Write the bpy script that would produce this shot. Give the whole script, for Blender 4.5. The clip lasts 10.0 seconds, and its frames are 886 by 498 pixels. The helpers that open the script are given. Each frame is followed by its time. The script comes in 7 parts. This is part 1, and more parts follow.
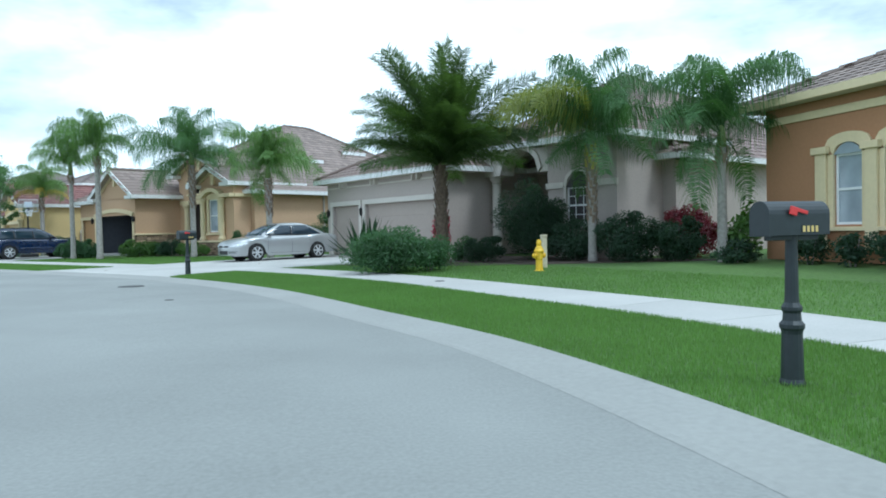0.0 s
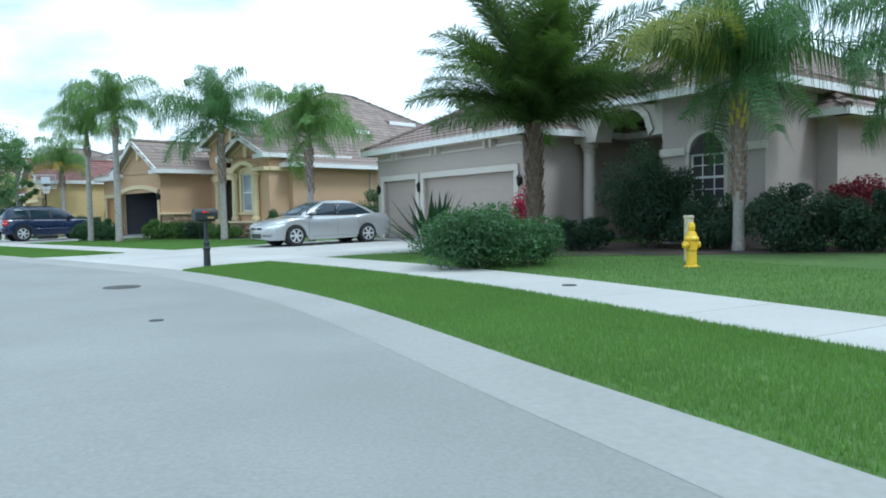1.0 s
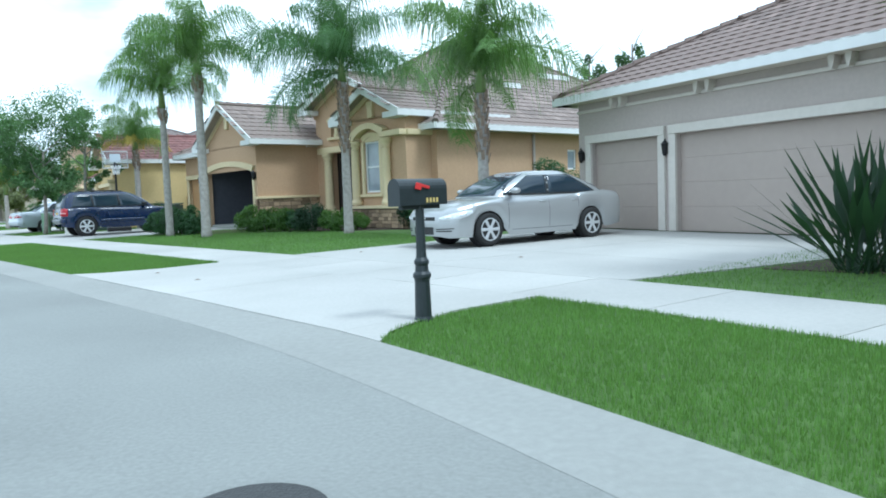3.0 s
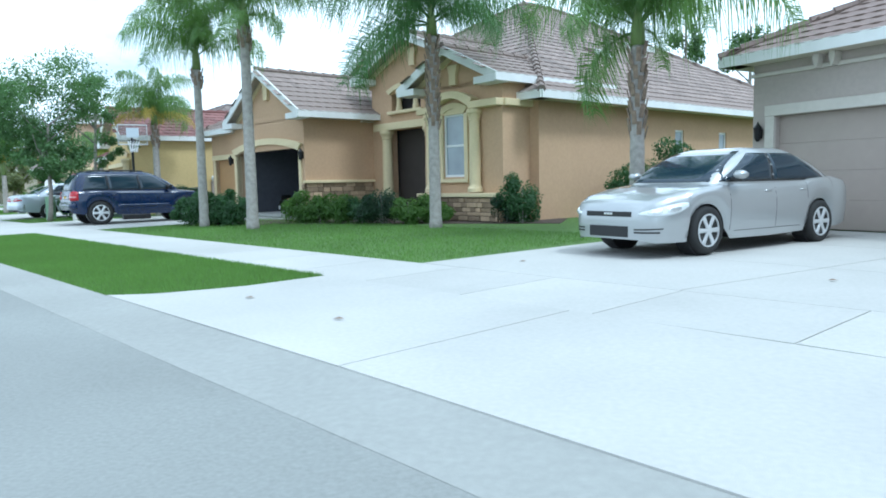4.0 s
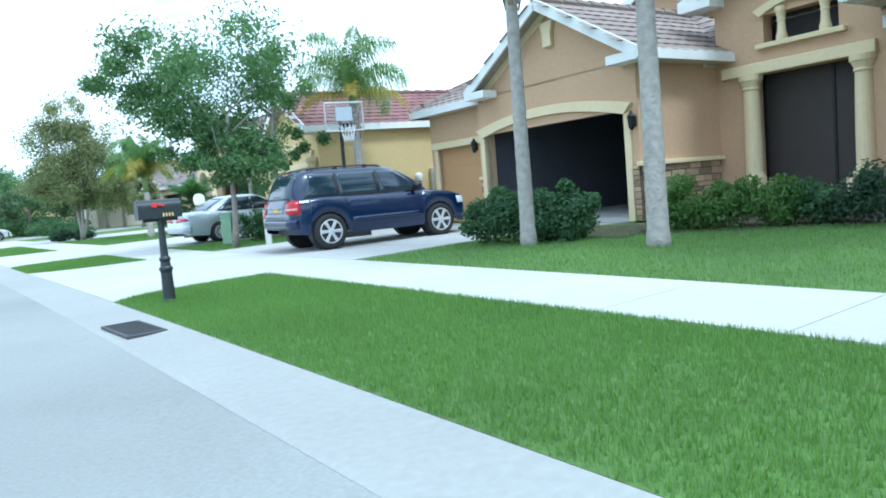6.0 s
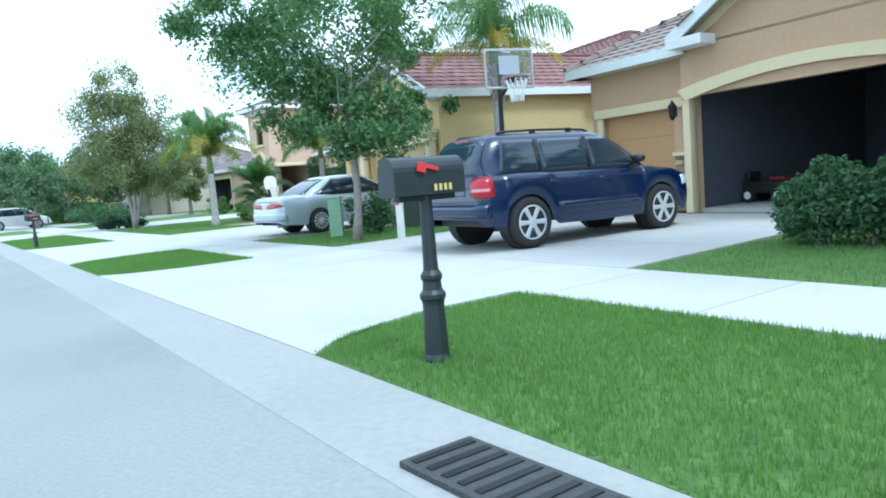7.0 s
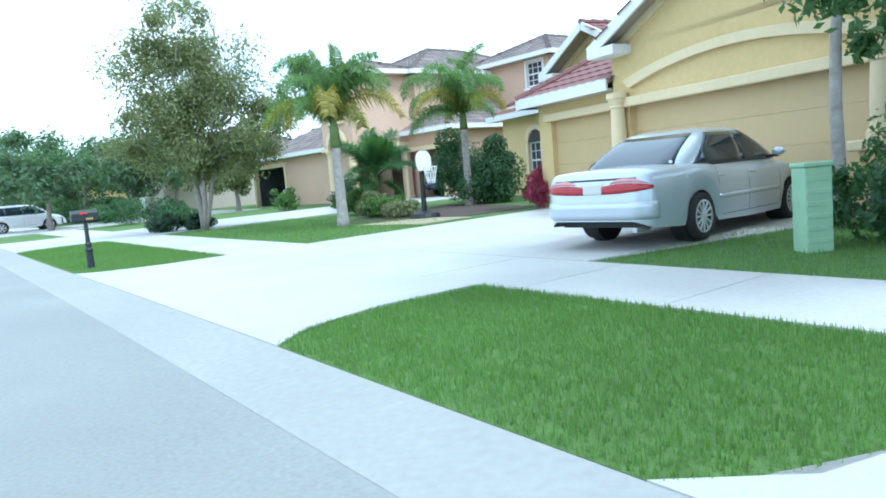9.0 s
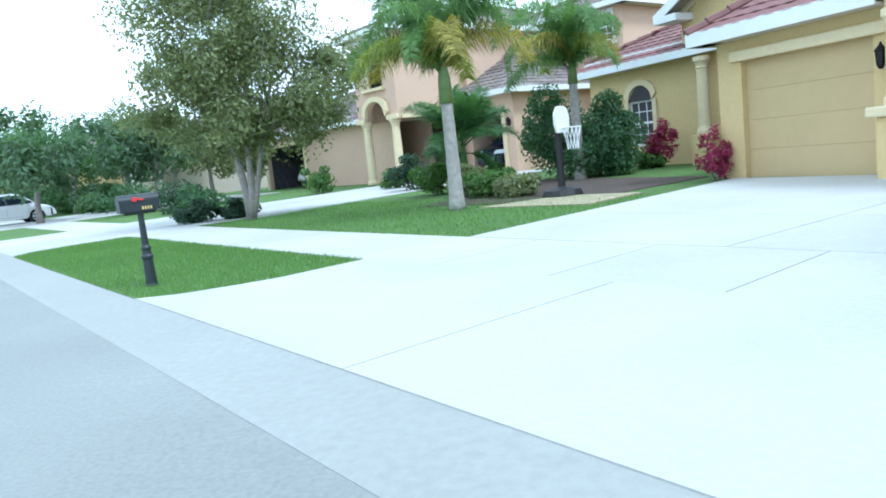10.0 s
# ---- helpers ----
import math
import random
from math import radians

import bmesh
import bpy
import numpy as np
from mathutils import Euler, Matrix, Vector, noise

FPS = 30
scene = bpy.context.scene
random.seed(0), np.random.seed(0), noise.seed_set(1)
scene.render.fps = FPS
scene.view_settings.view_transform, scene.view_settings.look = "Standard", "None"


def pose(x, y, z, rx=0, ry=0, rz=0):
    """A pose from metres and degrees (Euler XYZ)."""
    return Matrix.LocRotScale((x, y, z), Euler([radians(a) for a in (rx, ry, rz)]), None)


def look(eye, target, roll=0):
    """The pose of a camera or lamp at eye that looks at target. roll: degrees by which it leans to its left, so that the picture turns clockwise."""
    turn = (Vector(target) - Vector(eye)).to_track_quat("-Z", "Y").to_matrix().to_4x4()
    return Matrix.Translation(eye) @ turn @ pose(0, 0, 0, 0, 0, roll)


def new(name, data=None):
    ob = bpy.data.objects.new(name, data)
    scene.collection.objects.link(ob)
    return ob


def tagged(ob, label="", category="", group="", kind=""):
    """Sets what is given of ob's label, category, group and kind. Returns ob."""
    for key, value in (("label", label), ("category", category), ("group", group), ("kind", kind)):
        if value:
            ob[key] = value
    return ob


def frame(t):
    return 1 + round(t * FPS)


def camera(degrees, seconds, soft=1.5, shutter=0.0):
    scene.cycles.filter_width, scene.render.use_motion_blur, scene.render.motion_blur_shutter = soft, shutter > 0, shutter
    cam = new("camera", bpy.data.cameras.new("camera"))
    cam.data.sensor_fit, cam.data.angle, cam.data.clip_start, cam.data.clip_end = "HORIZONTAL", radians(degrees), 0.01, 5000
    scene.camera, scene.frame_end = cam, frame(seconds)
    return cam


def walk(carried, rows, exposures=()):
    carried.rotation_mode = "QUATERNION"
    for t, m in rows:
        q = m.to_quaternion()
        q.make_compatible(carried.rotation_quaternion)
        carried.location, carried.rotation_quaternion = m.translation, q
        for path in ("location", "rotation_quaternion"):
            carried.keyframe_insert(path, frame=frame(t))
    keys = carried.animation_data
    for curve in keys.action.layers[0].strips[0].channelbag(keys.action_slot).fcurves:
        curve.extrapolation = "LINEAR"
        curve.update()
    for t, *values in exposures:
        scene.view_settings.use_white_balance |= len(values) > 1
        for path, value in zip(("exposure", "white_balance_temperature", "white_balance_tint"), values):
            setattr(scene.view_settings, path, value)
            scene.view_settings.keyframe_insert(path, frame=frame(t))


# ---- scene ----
cam = camera(64.3, 10.0, 1.8)
# seconds, place in metres, yaw, pitch and roll in degrees
PATH = [
    (0.0, 0.282, 0.032, 1.114, 0.24, -1.53, -1.24),
    (0.5, -0.292, 2.493, 1.114, 1.08, -1.75, -0.84),
    (1.0, -1.044, 4.910, 1.114, 3.23, -3.09, -1.13),
    (1.5, -1.950, 7.220, 1.113, 6.80, -3.51, -0.59),
    (2.0, -3.047, 9.398, 1.112, 10.39, -4.85, -0.61),
    (2.2, -3.516, 10.248, 1.112, 11.17, -4.92, -1.38),
    (3.3, -6.631, 14.629, 1.111, 8.63, -3.83, -2.18),
    (3.5, -7.272, 15.376, 1.111, 8.81, -3.48, -2.05),
    (4.0, -8.948, 17.248, 1.112, 8.99, -5.33, -1.21),
    (4.5, -10.750, 19.021, 1.110, 11.25, -4.60, -2.91),
    (5.0, -12.674, 20.707, 1.109, 13.49, -5.18, -2.97),
    (5.5, -14.642, 22.311, 1.109, 14.65, -5.44, -3.99),
    (5.7, -15.437, 22.950, 1.108, 14.96, -4.95, -4.48),
    (6.8, -19.942, 26.538, 1.108, 17.62, -5.44, -4.51),
    (7.0, -20.785, 27.167, 1.108, 17.67, -5.59, -4.37),
    (7.5, -22.865, 28.735, 1.107, 16.68, -6.97, -4.77),
    (8.0, -24.946, 30.319, 1.107, 16.23, -6.34, -6.00),
    (8.5, -27.048, 31.936, 1.107, 17.20, -6.43, -5.62),
    (9.0, -29.111, 33.568, 1.106, 17.15, -5.99, -4.89),
    (9.5, -31.172, 35.188, 1.106, 16.75, -6.71, -5.21),
    (10.0, -33.281, 36.831, 1.105, 15.74, -7.68, -6.24),
]
walk(cam, [(t, pose(x, y, z, 90 + pitch, 0, yaw) @ pose(0, 0, 0, 0, 0, roll)) for t, x, y, z, yaw, pitch, roll in PATH],
     exposures=[(0.0, 0.15, 5270, -1), (2.0, 0.38, 5270, -1), (3.5, 0.42, 5220, -1), (4.5, 0.6, 5060, -1), (5.5, 0.8, 5010, -1), (7.0, 0.72, 5010, -1), (9.0, 0.82, 5010, -1), (10.0, 0.75, 5010, -1)])
from mathutils.bvhtree import BVHTree

# ---- sky, sun and exposure ----
SUN_ELEV, SUN_AZ = 58.0, 118.0          # degrees; azimuth clockwise from +y
world = bpy.data.worlds.new("sky")
scene.world = world
world.use_nodes = True
wn, wl = world.node_tree.nodes, world.node_tree.links
wn.clear()
w_out, w_bg = wn.new("ShaderNodeOutputWorld"), wn.new("ShaderNodeBackground")
sky = wn.new("ShaderNodeTexSky")
sky.sky_type, sky.sun_disc = "NISHITA", False
sky.sun_elevation, sky.sun_rotation = radians(SUN_ELEV), radians(SUN_AZ)
sky.air_density, sky.dust_density = 1.0, 1.5
w_co, w_map = wn.new("ShaderNodeTexCoord"), wn.new("ShaderNodeMapping")
w_map.inputs["Scale"].default_value = (1.0, 1.0, 2.6)
cl = wn.new("ShaderNodeTexNoise")
cl.inputs["Scale"].default_value, cl.inputs["Detail"].default_value, cl.inputs["Roughness"].default_value = 2.1, 6.0, 0.55
cr = wn.new("ShaderNodeValToRGB")
cr.color_ramp.elements[0].position, cr.color_ramp.elements[1].position = 0.27, 0.52
wmix = wn.new("ShaderNodeMix")
wmix.data_type = "RGBA"
wmix.inputs["B"].default_value = (12.5, 12.9, 13.3, 1)
wl.new(w_co.outputs["Generated"], w_map.inputs["Vector"])
wl.new(w_map.outputs["Vector"], cl.inputs["Vector"])
wl.new(cl.outputs["Fac"], cr.inputs["Fac"])
wl.new(cr.outputs["Color"], wmix.inputs["Factor"])
wl.new(sky.outputs["Color"], wmix.inputs["A"])
wl.new(wmix.outputs["Result"], w_bg.inputs["Color"])
w_bg.inputs["Strength"].default_value = 0.1
wl.new(w_bg.outputs["Background"], w_out.inputs["Surface"])

sun = new("sun", bpy.data.lights.new("sun", "SUN"))
sun.data.energy, sun.data.angle, sun.data.color = 1.5, radians(12), (1.0, 0.96, 0.9)
_a, _e = radians(SUN_AZ), radians(SUN_ELEV)
sun.matrix_world = look((60 * math.sin(_a) * math.cos(_e), 60 * math.cos(_a) * math.cos(_e), 60 * math.sin(_e)), (0, 0, 0))


# ---- materials ----
def mat(name, rgb, rough=0.8, metal=0.0, var=0.12, scale=6.0, bump=0.0, bump_scale=60.0, stain=0.0, stain_scale=0.7, per="", coat=0.0, amount=0.25):
    """A surface with grain, large stains and, if asked, a shade of its own for each object or island."""
    m = bpy.data.materials.new(name)
    m.use_nodes = True
    n, l = m.node_tree.nodes, m.node_tree.links
    b = n["Principled BSDF"]
    b.inputs["Roughness"].default_value, b.inputs["Metallic"].default_value = rough, metal
    b.inputs["Coat Weight"].default_value = coat
    co = n.new("ShaderNodeTexCoord")
    col = n.new("ShaderNodeRGB")
    col.outputs[0].default_value = (*rgb, 1)
    out = col.outputs[0]

    def scaled(source, factor, lo, hi):
        mr = n.new("ShaderNodeMapRange")
        mr.inputs["To Min"].default_value, mr.inputs["To Max"].default_value = lo, hi
        l.new(factor, mr.inputs["Value"])
        mx = n.new("ShaderNodeMix")
        mx.data_type, mx.blend_type = "RGBA", "MULTIPLY"
        mx.inputs["Factor"].default_value = 1
        l.new(source, mx.inputs["A"])
        l.new(mr.outputs["Result"], mx.inputs["B"])
        return mx.outputs["Result"]

    def cloud(s, detail=4.0):
        t = n.new("ShaderNodeTexNoise")
        t.inputs["Scale"].default_value, t.inputs["Detail"].default_value = s, detail
        l.new(co.outputs["Object"], t.inputs["Vector"])
        return t.outputs["Fac"]

    if var:
        out = scaled(out, cloud(scale), 1 - 2 * var, 1 + 2 * var)
    if stain:
        out = scaled(out, cloud(stain_scale, 6.0), 1 - 2 * stain, 1 + 2 * stain)
    if per == "object":
        info = n.new("ShaderNodeObjectInfo")
        out = scaled(out, info.outputs["Random"], 1 - amount, 1 + amount)
    if per == "island":
        geo = n.new("ShaderNodeNewGeometry")
        out = scaled(out, geo.outputs["Random Per Island"], 1 - amount, 1 + amount)
    l.new(out, b.inputs["Base Color"])
    if bump:
        bp = n.new("ShaderNodeBump")
        bp.inputs["Strength"].default_value, bp.inputs["Distance"].default_value = bump, 0.02
        l.new(cloud(bump_scale, 3.0), bp.inputs["Height"])
        l.new(bp.outputs["Normal"], b.inputs["Normal"])
    return m


def leaf_mat(name, rgb, tip=(0.2, 0.25, 0.05), amount=0.4, thin=0.35, stain_scale=0.8):
    """Leaves: shade per leaf, patches over the crown, light through the blade."""
    m = mat(name, rgb, 0.55, var=0.2, scale=stain_scale, per="island", amount=amount)
    n, l = m.node_tree.nodes, m.node_tree.links
    b = n["Principled BSDF"]
    tr, mx = n.new("ShaderNodeBsdfTranslucent"), n.new("ShaderNodeMixShader")
    tr.inputs["Color"].default_value = (min(1, rgb[0] * 2.0), min(1, rgb[1] * 2.0), rgb[2] * 1.2, 1)
    mx.inputs["Fac"].default_value = thin
    l.new(b.outputs["BSDF"], mx.inputs[1])
    l.new(tr.outputs["BSDF"], mx.inputs[2])
    l.new(mx.outputs["Shader"], n["Material Output"].inputs["Surface"])
    return m


M = {
    "asphalt": mat("asphalt", (0.25, 0.255, 0.24), 0.9, var=0.12, scale=40, bump=0.35, bump_scale=220, stain=0.16, stain_scale=0.35),
    "concrete": mat("concrete", (0.43, 0.42, 0.395), 0.85, var=0.06, scale=25, bump=0.2, bump_scale=150, stain=0.12, stain_scale=0.4, per="object", amount=0.05),
    "gutter": mat("gutter", (0.29, 0.29, 0.27), 0.85, var=0.08, scale=18, bump=0.2, bump_scale=150, stain=0.08, stain_scale=0.6),
    "turf": mat("turf", (0.092, 0.165, 0.036), 0.95, var=0.28, scale=9, bump=0.8, bump_scale=90, stain=0.16, stain_scale=0.3),
    "blade": leaf_mat("blade", (0.118, 0.215, 0.05), amount=0.4, stain_scale=0.6),
    "mulch": mat("mulch", (0.085, 0.062, 0.05), 0.95, var=0.35, scale=30, bump=1.0, bump_scale=70),
    "stake": mat("weathered_pale_post", (0.55, 0.49, 0.35), 0.85, var=0.2, scale=12, bump=0.4),
    "straw": mat("straw", (0.42, 0.36, 0.24), 0.95, var=0.3, scale=25, bump=1.0, bump_scale=70),
    "wall_a": mat("stucco_tan", (0.53, 0.355, 0.22), 0.92, var=0.05, scale=12, bump=0.5, bump_scale=70, stain=0.05, stain_scale=0.5),
    "wall_g": mat("stucco_grey", (0.45, 0.39, 0.355), 0.92, var=0.05, scale=12, bump=0.5, bump_scale=70, stain=0.05, stain_scale=0.5),
    "wall_y": mat("stucco_yellow", (0.64, 0.49, 0.235), 0.92, var=0.05, scale=12, bump=0.5, bump_scale=70, stain=0.05, stain_scale=0.5),
    "wall_t": mat("stucco_peach", (0.60, 0.42, 0.30), 0.92, var=0.05, scale=12, bump=0.5, bump_scale=70, stain=0.05, stain_scale=0.5),
    "wall_b": mat("stucco_beige", (0.5, 0.43, 0.35), 0.92, var=0.05, scale=12, bump=0.5, bump_scale=70, stain=0.05, stain_scale=0.5),
    "wall_o": mat("stucco_orange", (0.42, 0.22, 0.115), 0.92, var=0.05, scale=12, bump=0.5, bump_scale=70, stain=0.05, stain_scale=0.5),
    "trim": mat("cream_trim", (0.70, 0.58, 0.36), 0.8, var=0.04, scale=10, bump=0.2, stain=0.04),
    "trim_g": mat("taupe_trim", (0.6, 0.555, 0.5), 0.8, var=0.04, scale=10, bump=0.2, stain=0.04),
    "fascia": mat("white_fascia", (0.78, 0.78, 0.77), 0.6, var=0.03, scale=5, stain=0.05, stain_scale=0.9),
    "soffit": mat("soffit", (0.6, 0.55, 0.46), 0.8, var=0.03),
    "roof_a": mat("roof_tile_brown", (0.235, 0.185, 0.16), 0.85, var=0.15, scale=7, bump=0.3, per="island", amount=0.2, stain=0.10),
    "roof_g": mat("roof_tile_red_brown", (0.21, 0.155, 0.135), 0.85, var=0.15, scale=7, bump=0.3, per="island", amount=0.22, stain=0.10),
    "roof_y": mat("roof_tile_red", (0.185, 0.085, 0.076), 0.8, var=0.15, scale=7, bump=0.3, per="island", amount=0.22, stain=0.10),
    "roof_t": mat("roof_tile_grey", (0.19, 0.155, 0.14), 0.85, var=0.15, scale=7, bump=0.3, per="island", amount=0.3, stain=0.10),
    "under": mat("roof_deck", (0.34, 0.3, 0.25), 0.95),
    "stone": mat("ledge_stone", (0.36, 0.26, 0.17), 0.9, var=0.15, scale=9, bump=0.8, bump_scale=40, per="object", amount=0.45),
    "door_g": mat("garage_door_taupe", (0.39, 0.325, 0.285), 0.6, var=0.03, stain=0.03),
    "door_a": mat("garage_door_tan", (0.46, 0.27, 0.12), 0.6, var=0.03, stain=0.03),
    "door_y": mat("garage_door_yellow", (0.52, 0.39, 0.2), 0.6, var=0.03, stain=0.03),
    # near-black colour in place of the unlit depth of rooms and niches
    "dark": mat("interior_shade", (0.055, 0.05, 0.055), 0.9, var=0.1),
    # plaster of open garages, its bluish dark colour standing for shade
    "garage_in": mat("garage_shade_plaster", (0.09, 0.095, 0.115), 0.9, var=0.1),
    "cover": mat("worn_iron_cover", (0.06, 0.06, 0.06), 0.6, 0.3, var=0.2, scale=25, bump=0.6, bump_scale=60),
    "boots_d": mat("dark_palm_boots", (0.14, 0.1, 0.075), 0.95, var=0.35, scale=12, bump=1.0, bump_scale=25),
    # blackish brown that stands for the porch's shade
    "porch_shade": mat("porch_shade_brown", (0.035, 0.027, 0.024), 0.6, var=0.12, scale=3),
    "wood": mat("dark_wood_door", (0.05, 0.03, 0.02), 0.5, var=0.2, scale=14),
    "white": mat("white_paint", (0.8, 0.8, 0.8), 0.5, var=0.02),
    "glass": mat("window_glass", (0.32, 0.36, 0.40), 0.06, var=0.25, scale=1.4),
    "iron": mat("dark_iron", (0.02, 0.02, 0.022), 0.45, 0.6, var=0.1),
    "post": mat("mailbox_green_black", (0.02, 0.027, 0.03), 0.45, 0.1, var=0.15, scale=20),
    "red": mat("red_flag", (0.55, 0.03, 0.03), 0.5, var=0.05),
    "maroon_p": mat("dull_red_plastic", (0.2, 0.02, 0.025), 0.5, var=0.1),
    "gold": mat("gold_marks", (0.6, 0.45, 0.15), 0.5, var=0.05),
    "silver": mat("silver_paint", (0.4, 0.41, 0.415), 0.3, 0.45, var=0.02, scale=3, coat=1.0),
    "silver_b": mat("pale_blue_silver_paint", (0.47, 0.515, 0.565), 0.32, 0.3, var=0.02, scale=3, coat=1.0),
    "blue": mat("dark_blue_paint", (0.0015, 0.012, 0.05), 0.25, 0.0, var=0.03, scale=3, coat=0.5),
    "white_car": mat("white_car_paint", (0.7, 0.7, 0.7), 0.3, 0.0, var=0.02, coat=1.0),
    "navy": mat("navy_plastic", (0.006, 0.03, 0.30), 0.45, var=0.08),
    "car_glass": mat("car_glass", (0.016, 0.03, 0.045), 0.05, 0.0, var=0.1, scale=2),
    "rubber": mat("rubber", (0.018, 0.018, 0.018), 0.85, var=0.15),
    "rim": mat("wheel_alloy", (0.58, 0.59, 0.6), 0.32, 0.35, var=0.05),
    "brake": mat("brake_dark", (0.07, 0.07, 0.075), 0.6, 0.3, var=0.1),
    "black": mat("black_plastic", (0.012, 0.012, 0.013), 0.55, var=0.1),
    "lamp": mat("clear_lamp", (0.68, 0.71, 0.73), 0.1, 0.1, var=0.08, scale=12, coat=1.0),
    "lamp_in": mat("lamp_reflector", (0.8, 0.82, 0.84), 0.16, 0.6, var=0.25, scale=30, coat=1.0),
    "tail_l": mat("pale_red_lamp", (0.5, 0.2, 0.2), 0.15, var=0.1, scale=14, coat=1.0),
    "tail": mat("red_lamp", (0.32, 0.004, 0.012), 0.2, var=0.1, scale=14, coat=0.15),
    "chrome": mat("chrome", (0.7, 0.7, 0.7), 0.12, 1.0, var=0.02),
    "plate": mat("plate", (0.55, 0.55, 0.5), 0.5, var=0.05),
    "plate_y": mat("yellow_plate", (0.75, 0.5, 0.05), 0.5, var=0.05),
    "hydrant": mat("yellow_enamel", (0.72, 0.46, 0.02), 0.4, var=0.1, scale=12),
    "steel": mat("galvanised", (0.5, 0.5, 0.5), 0.4, 0.6, var=0.1),
    "util": mat("pale_green_enamel", (0.30, 0.46, 0.30), 0.5, var=0.08, scale=5, stain=0.06),
    "util_dark": mat("dark_green_enamel", (0.05, 0.075, 0.06), 0.5, var=0.1, scale=5, stain=0.06),
    "pipe": mat("white_pvc", (0.6, 0.6, 0.56), 0.5, var=0.1, scale=6),
    "trunk": mat("palm_trunk", (0.34, 0.315, 0.29), 0.95, var=0.25, scale=9, bump=0.8, bump_scale=25),
    "boots": mat("palm_boots", (0.24, 0.18, 0.135), 0.95, var=0.35, scale=12, bump=1.0, bump_scale=25),
    "boot_y": mat("yellow_sheath", (0.45, 0.36, 0.06), 0.7, var=0.2, scale=10),
    "shaft": mat("green_shaft", (0.16, 0.22, 0.07), 0.6, var=0.2, scale=6),
    "bark": mat("grey_bark", (0.27, 0.24, 0.215), 0.95, var=0.25, scale=14, bump=1.0, bump_scale=35),
    "frond": leaf_mat("queen_palm_leaf", (0.07, 0.145, 0.05)),
    "frond_l": leaf_mat("light_palm_leaf", (0.115, 0.2, 0.06)),
    "frond_g": leaf_mat("yellow_green_palm_leaf", (0.18, 0.21, 0.035)),
    "frond_o": leaf_mat("browning_palm_leaf", (0.27, 0.235, 0.05)),
    "frond_y": leaf_mat("yellowed_palm_leaf", (0.33, 0.26, 0.05)),
    "frond_d": leaf_mat("date_palm_leaf", (0.058, 0.1, 0.026), amount=0.6),
    "oak": leaf_mat("oak_leaf", (0.088, 0.165, 0.064)),
    "olive": leaf_mat("olive_leaf", (0.165, 0.19, 0.085)),
    "shrub": leaf_mat("shrub_leaf", (0.05, 0.112, 0.043)),
    "shrub_d": leaf_mat("dark_shrub_leaf", (0.027, 0.06, 0.03)),
    "shrub_l": leaf_mat("light_shrub_leaf", (0.08, 0.155, 0.03)),
    "maroon": leaf_mat("maroon_leaf", (0.14, 0.011, 0.024), thin=0.2),
    "maroon_d": leaf_mat("dull_red_leaf", (0.075, 0.035, 0.03), thin=0.2),
    "pink": leaf_mat("magenta_leaf", (0.28, 0.03, 0.09), thin=0.2),
    "scarlet": leaf_mat("scarlet_leaf", (0.36, 0.02, 0.075), thin=0.2),
    "far": leaf_mat("far_leaf", (0.07, 0.12, 0.058)),
}
M["car_glass"].node_tree.nodes["Principled BSDF"].inputs["IOR"].default_value = 1.62
M["clear"] = mat("clear_acrylic", (0.92, 0.94, 0.95), 0.03, var=0.02)
M["clear"].node_tree.nodes["Principled BSDF"].inputs["Transmission Weight"].default_value = 0.95
M["clear"].node_tree.nodes["Principled BSDF"].inputs["IOR"].default_value = 1.1


# ---- builders ----
def put(name, me, parent=None, m=None, label=""):
    ob = new(name, me)
    if parent:
        ob.parent = parent
    if m is not None:
        ob.matrix_local = m
    if label:
        ob["label"] = label
    return ob


def part(name, bm, material, parent, label="", smooth=False):
    """Link a bmesh as one mesh object under a thing."""
    bmesh.ops.recalc_face_normals(bm, faces=bm.faces)
    me = bpy.data.meshes.new(name)
    bm.to_mesh(me)
    bm.free()
    me.materials.append(M[material])
    if smooth:
        me.shade_smooth()
    return put(name, me, parent, None, label)


def raw(name, verts, faces, material, parent=None, label="", smooth=False):
    me = bpy.data.meshes.new(name)
    me.from_pydata(verts, [], faces)
    me.materials.append(M[material])
    if smooth:
        me.shade_smooth()
    return put(name, me, parent, None, label)


def thing(name, at, label, category, group="", kind=""):
    ob = new(name)
    ob.matrix_world = at
    ob.empty_display_size = 0.2
    return tagged(ob, label, category, group, kind)


def box(bm, x0, x1, y0, y1, z0, z1, bevel=0.0):
    v = [bm.verts.new(p) for p in ((x0, y0, z0), (x1, y0, z0), (x1, y1, z0), (x0, y1, z0), (x0, y0, z1), (x1, y0, z1), (x1, y1, z1), (x0, y1, z1))]
    f = [bm.faces.new([v[i] for i in q]) for q in ((3, 2, 1, 0), (4, 5, 6, 7), (0, 1, 5, 4), (1, 2, 6, 5), (2, 3, 7, 6), (3, 0, 4, 7))]
    if bevel:
        e = {e for q in f for e in q.edges}
        bmesh.ops.bevel(bm, geom=list(e), offset=bevel, segments=2, affect="EDGES", profile=0.5)
    return bm


def boxed(*a, bevel=0.0):
    return box(bmesh.new(), *a, bevel=bevel)


def prism(bm, poly, y0, y1):
    """Solid from an outline in x, z, between two depths y."""
    a = [bm.verts.new((x, y0, z)) for x, z in poly]
    b = [bm.verts.new((x, y1, z)) for x, z in poly]
    bm.faces.new(a)
    bm.faces.new(b[::-1])
    for i in range(len(a)):
        j = (i + 1) % len(a)
        bm.faces.new((a[j], a[i], b[i], b[j]))
    return bm


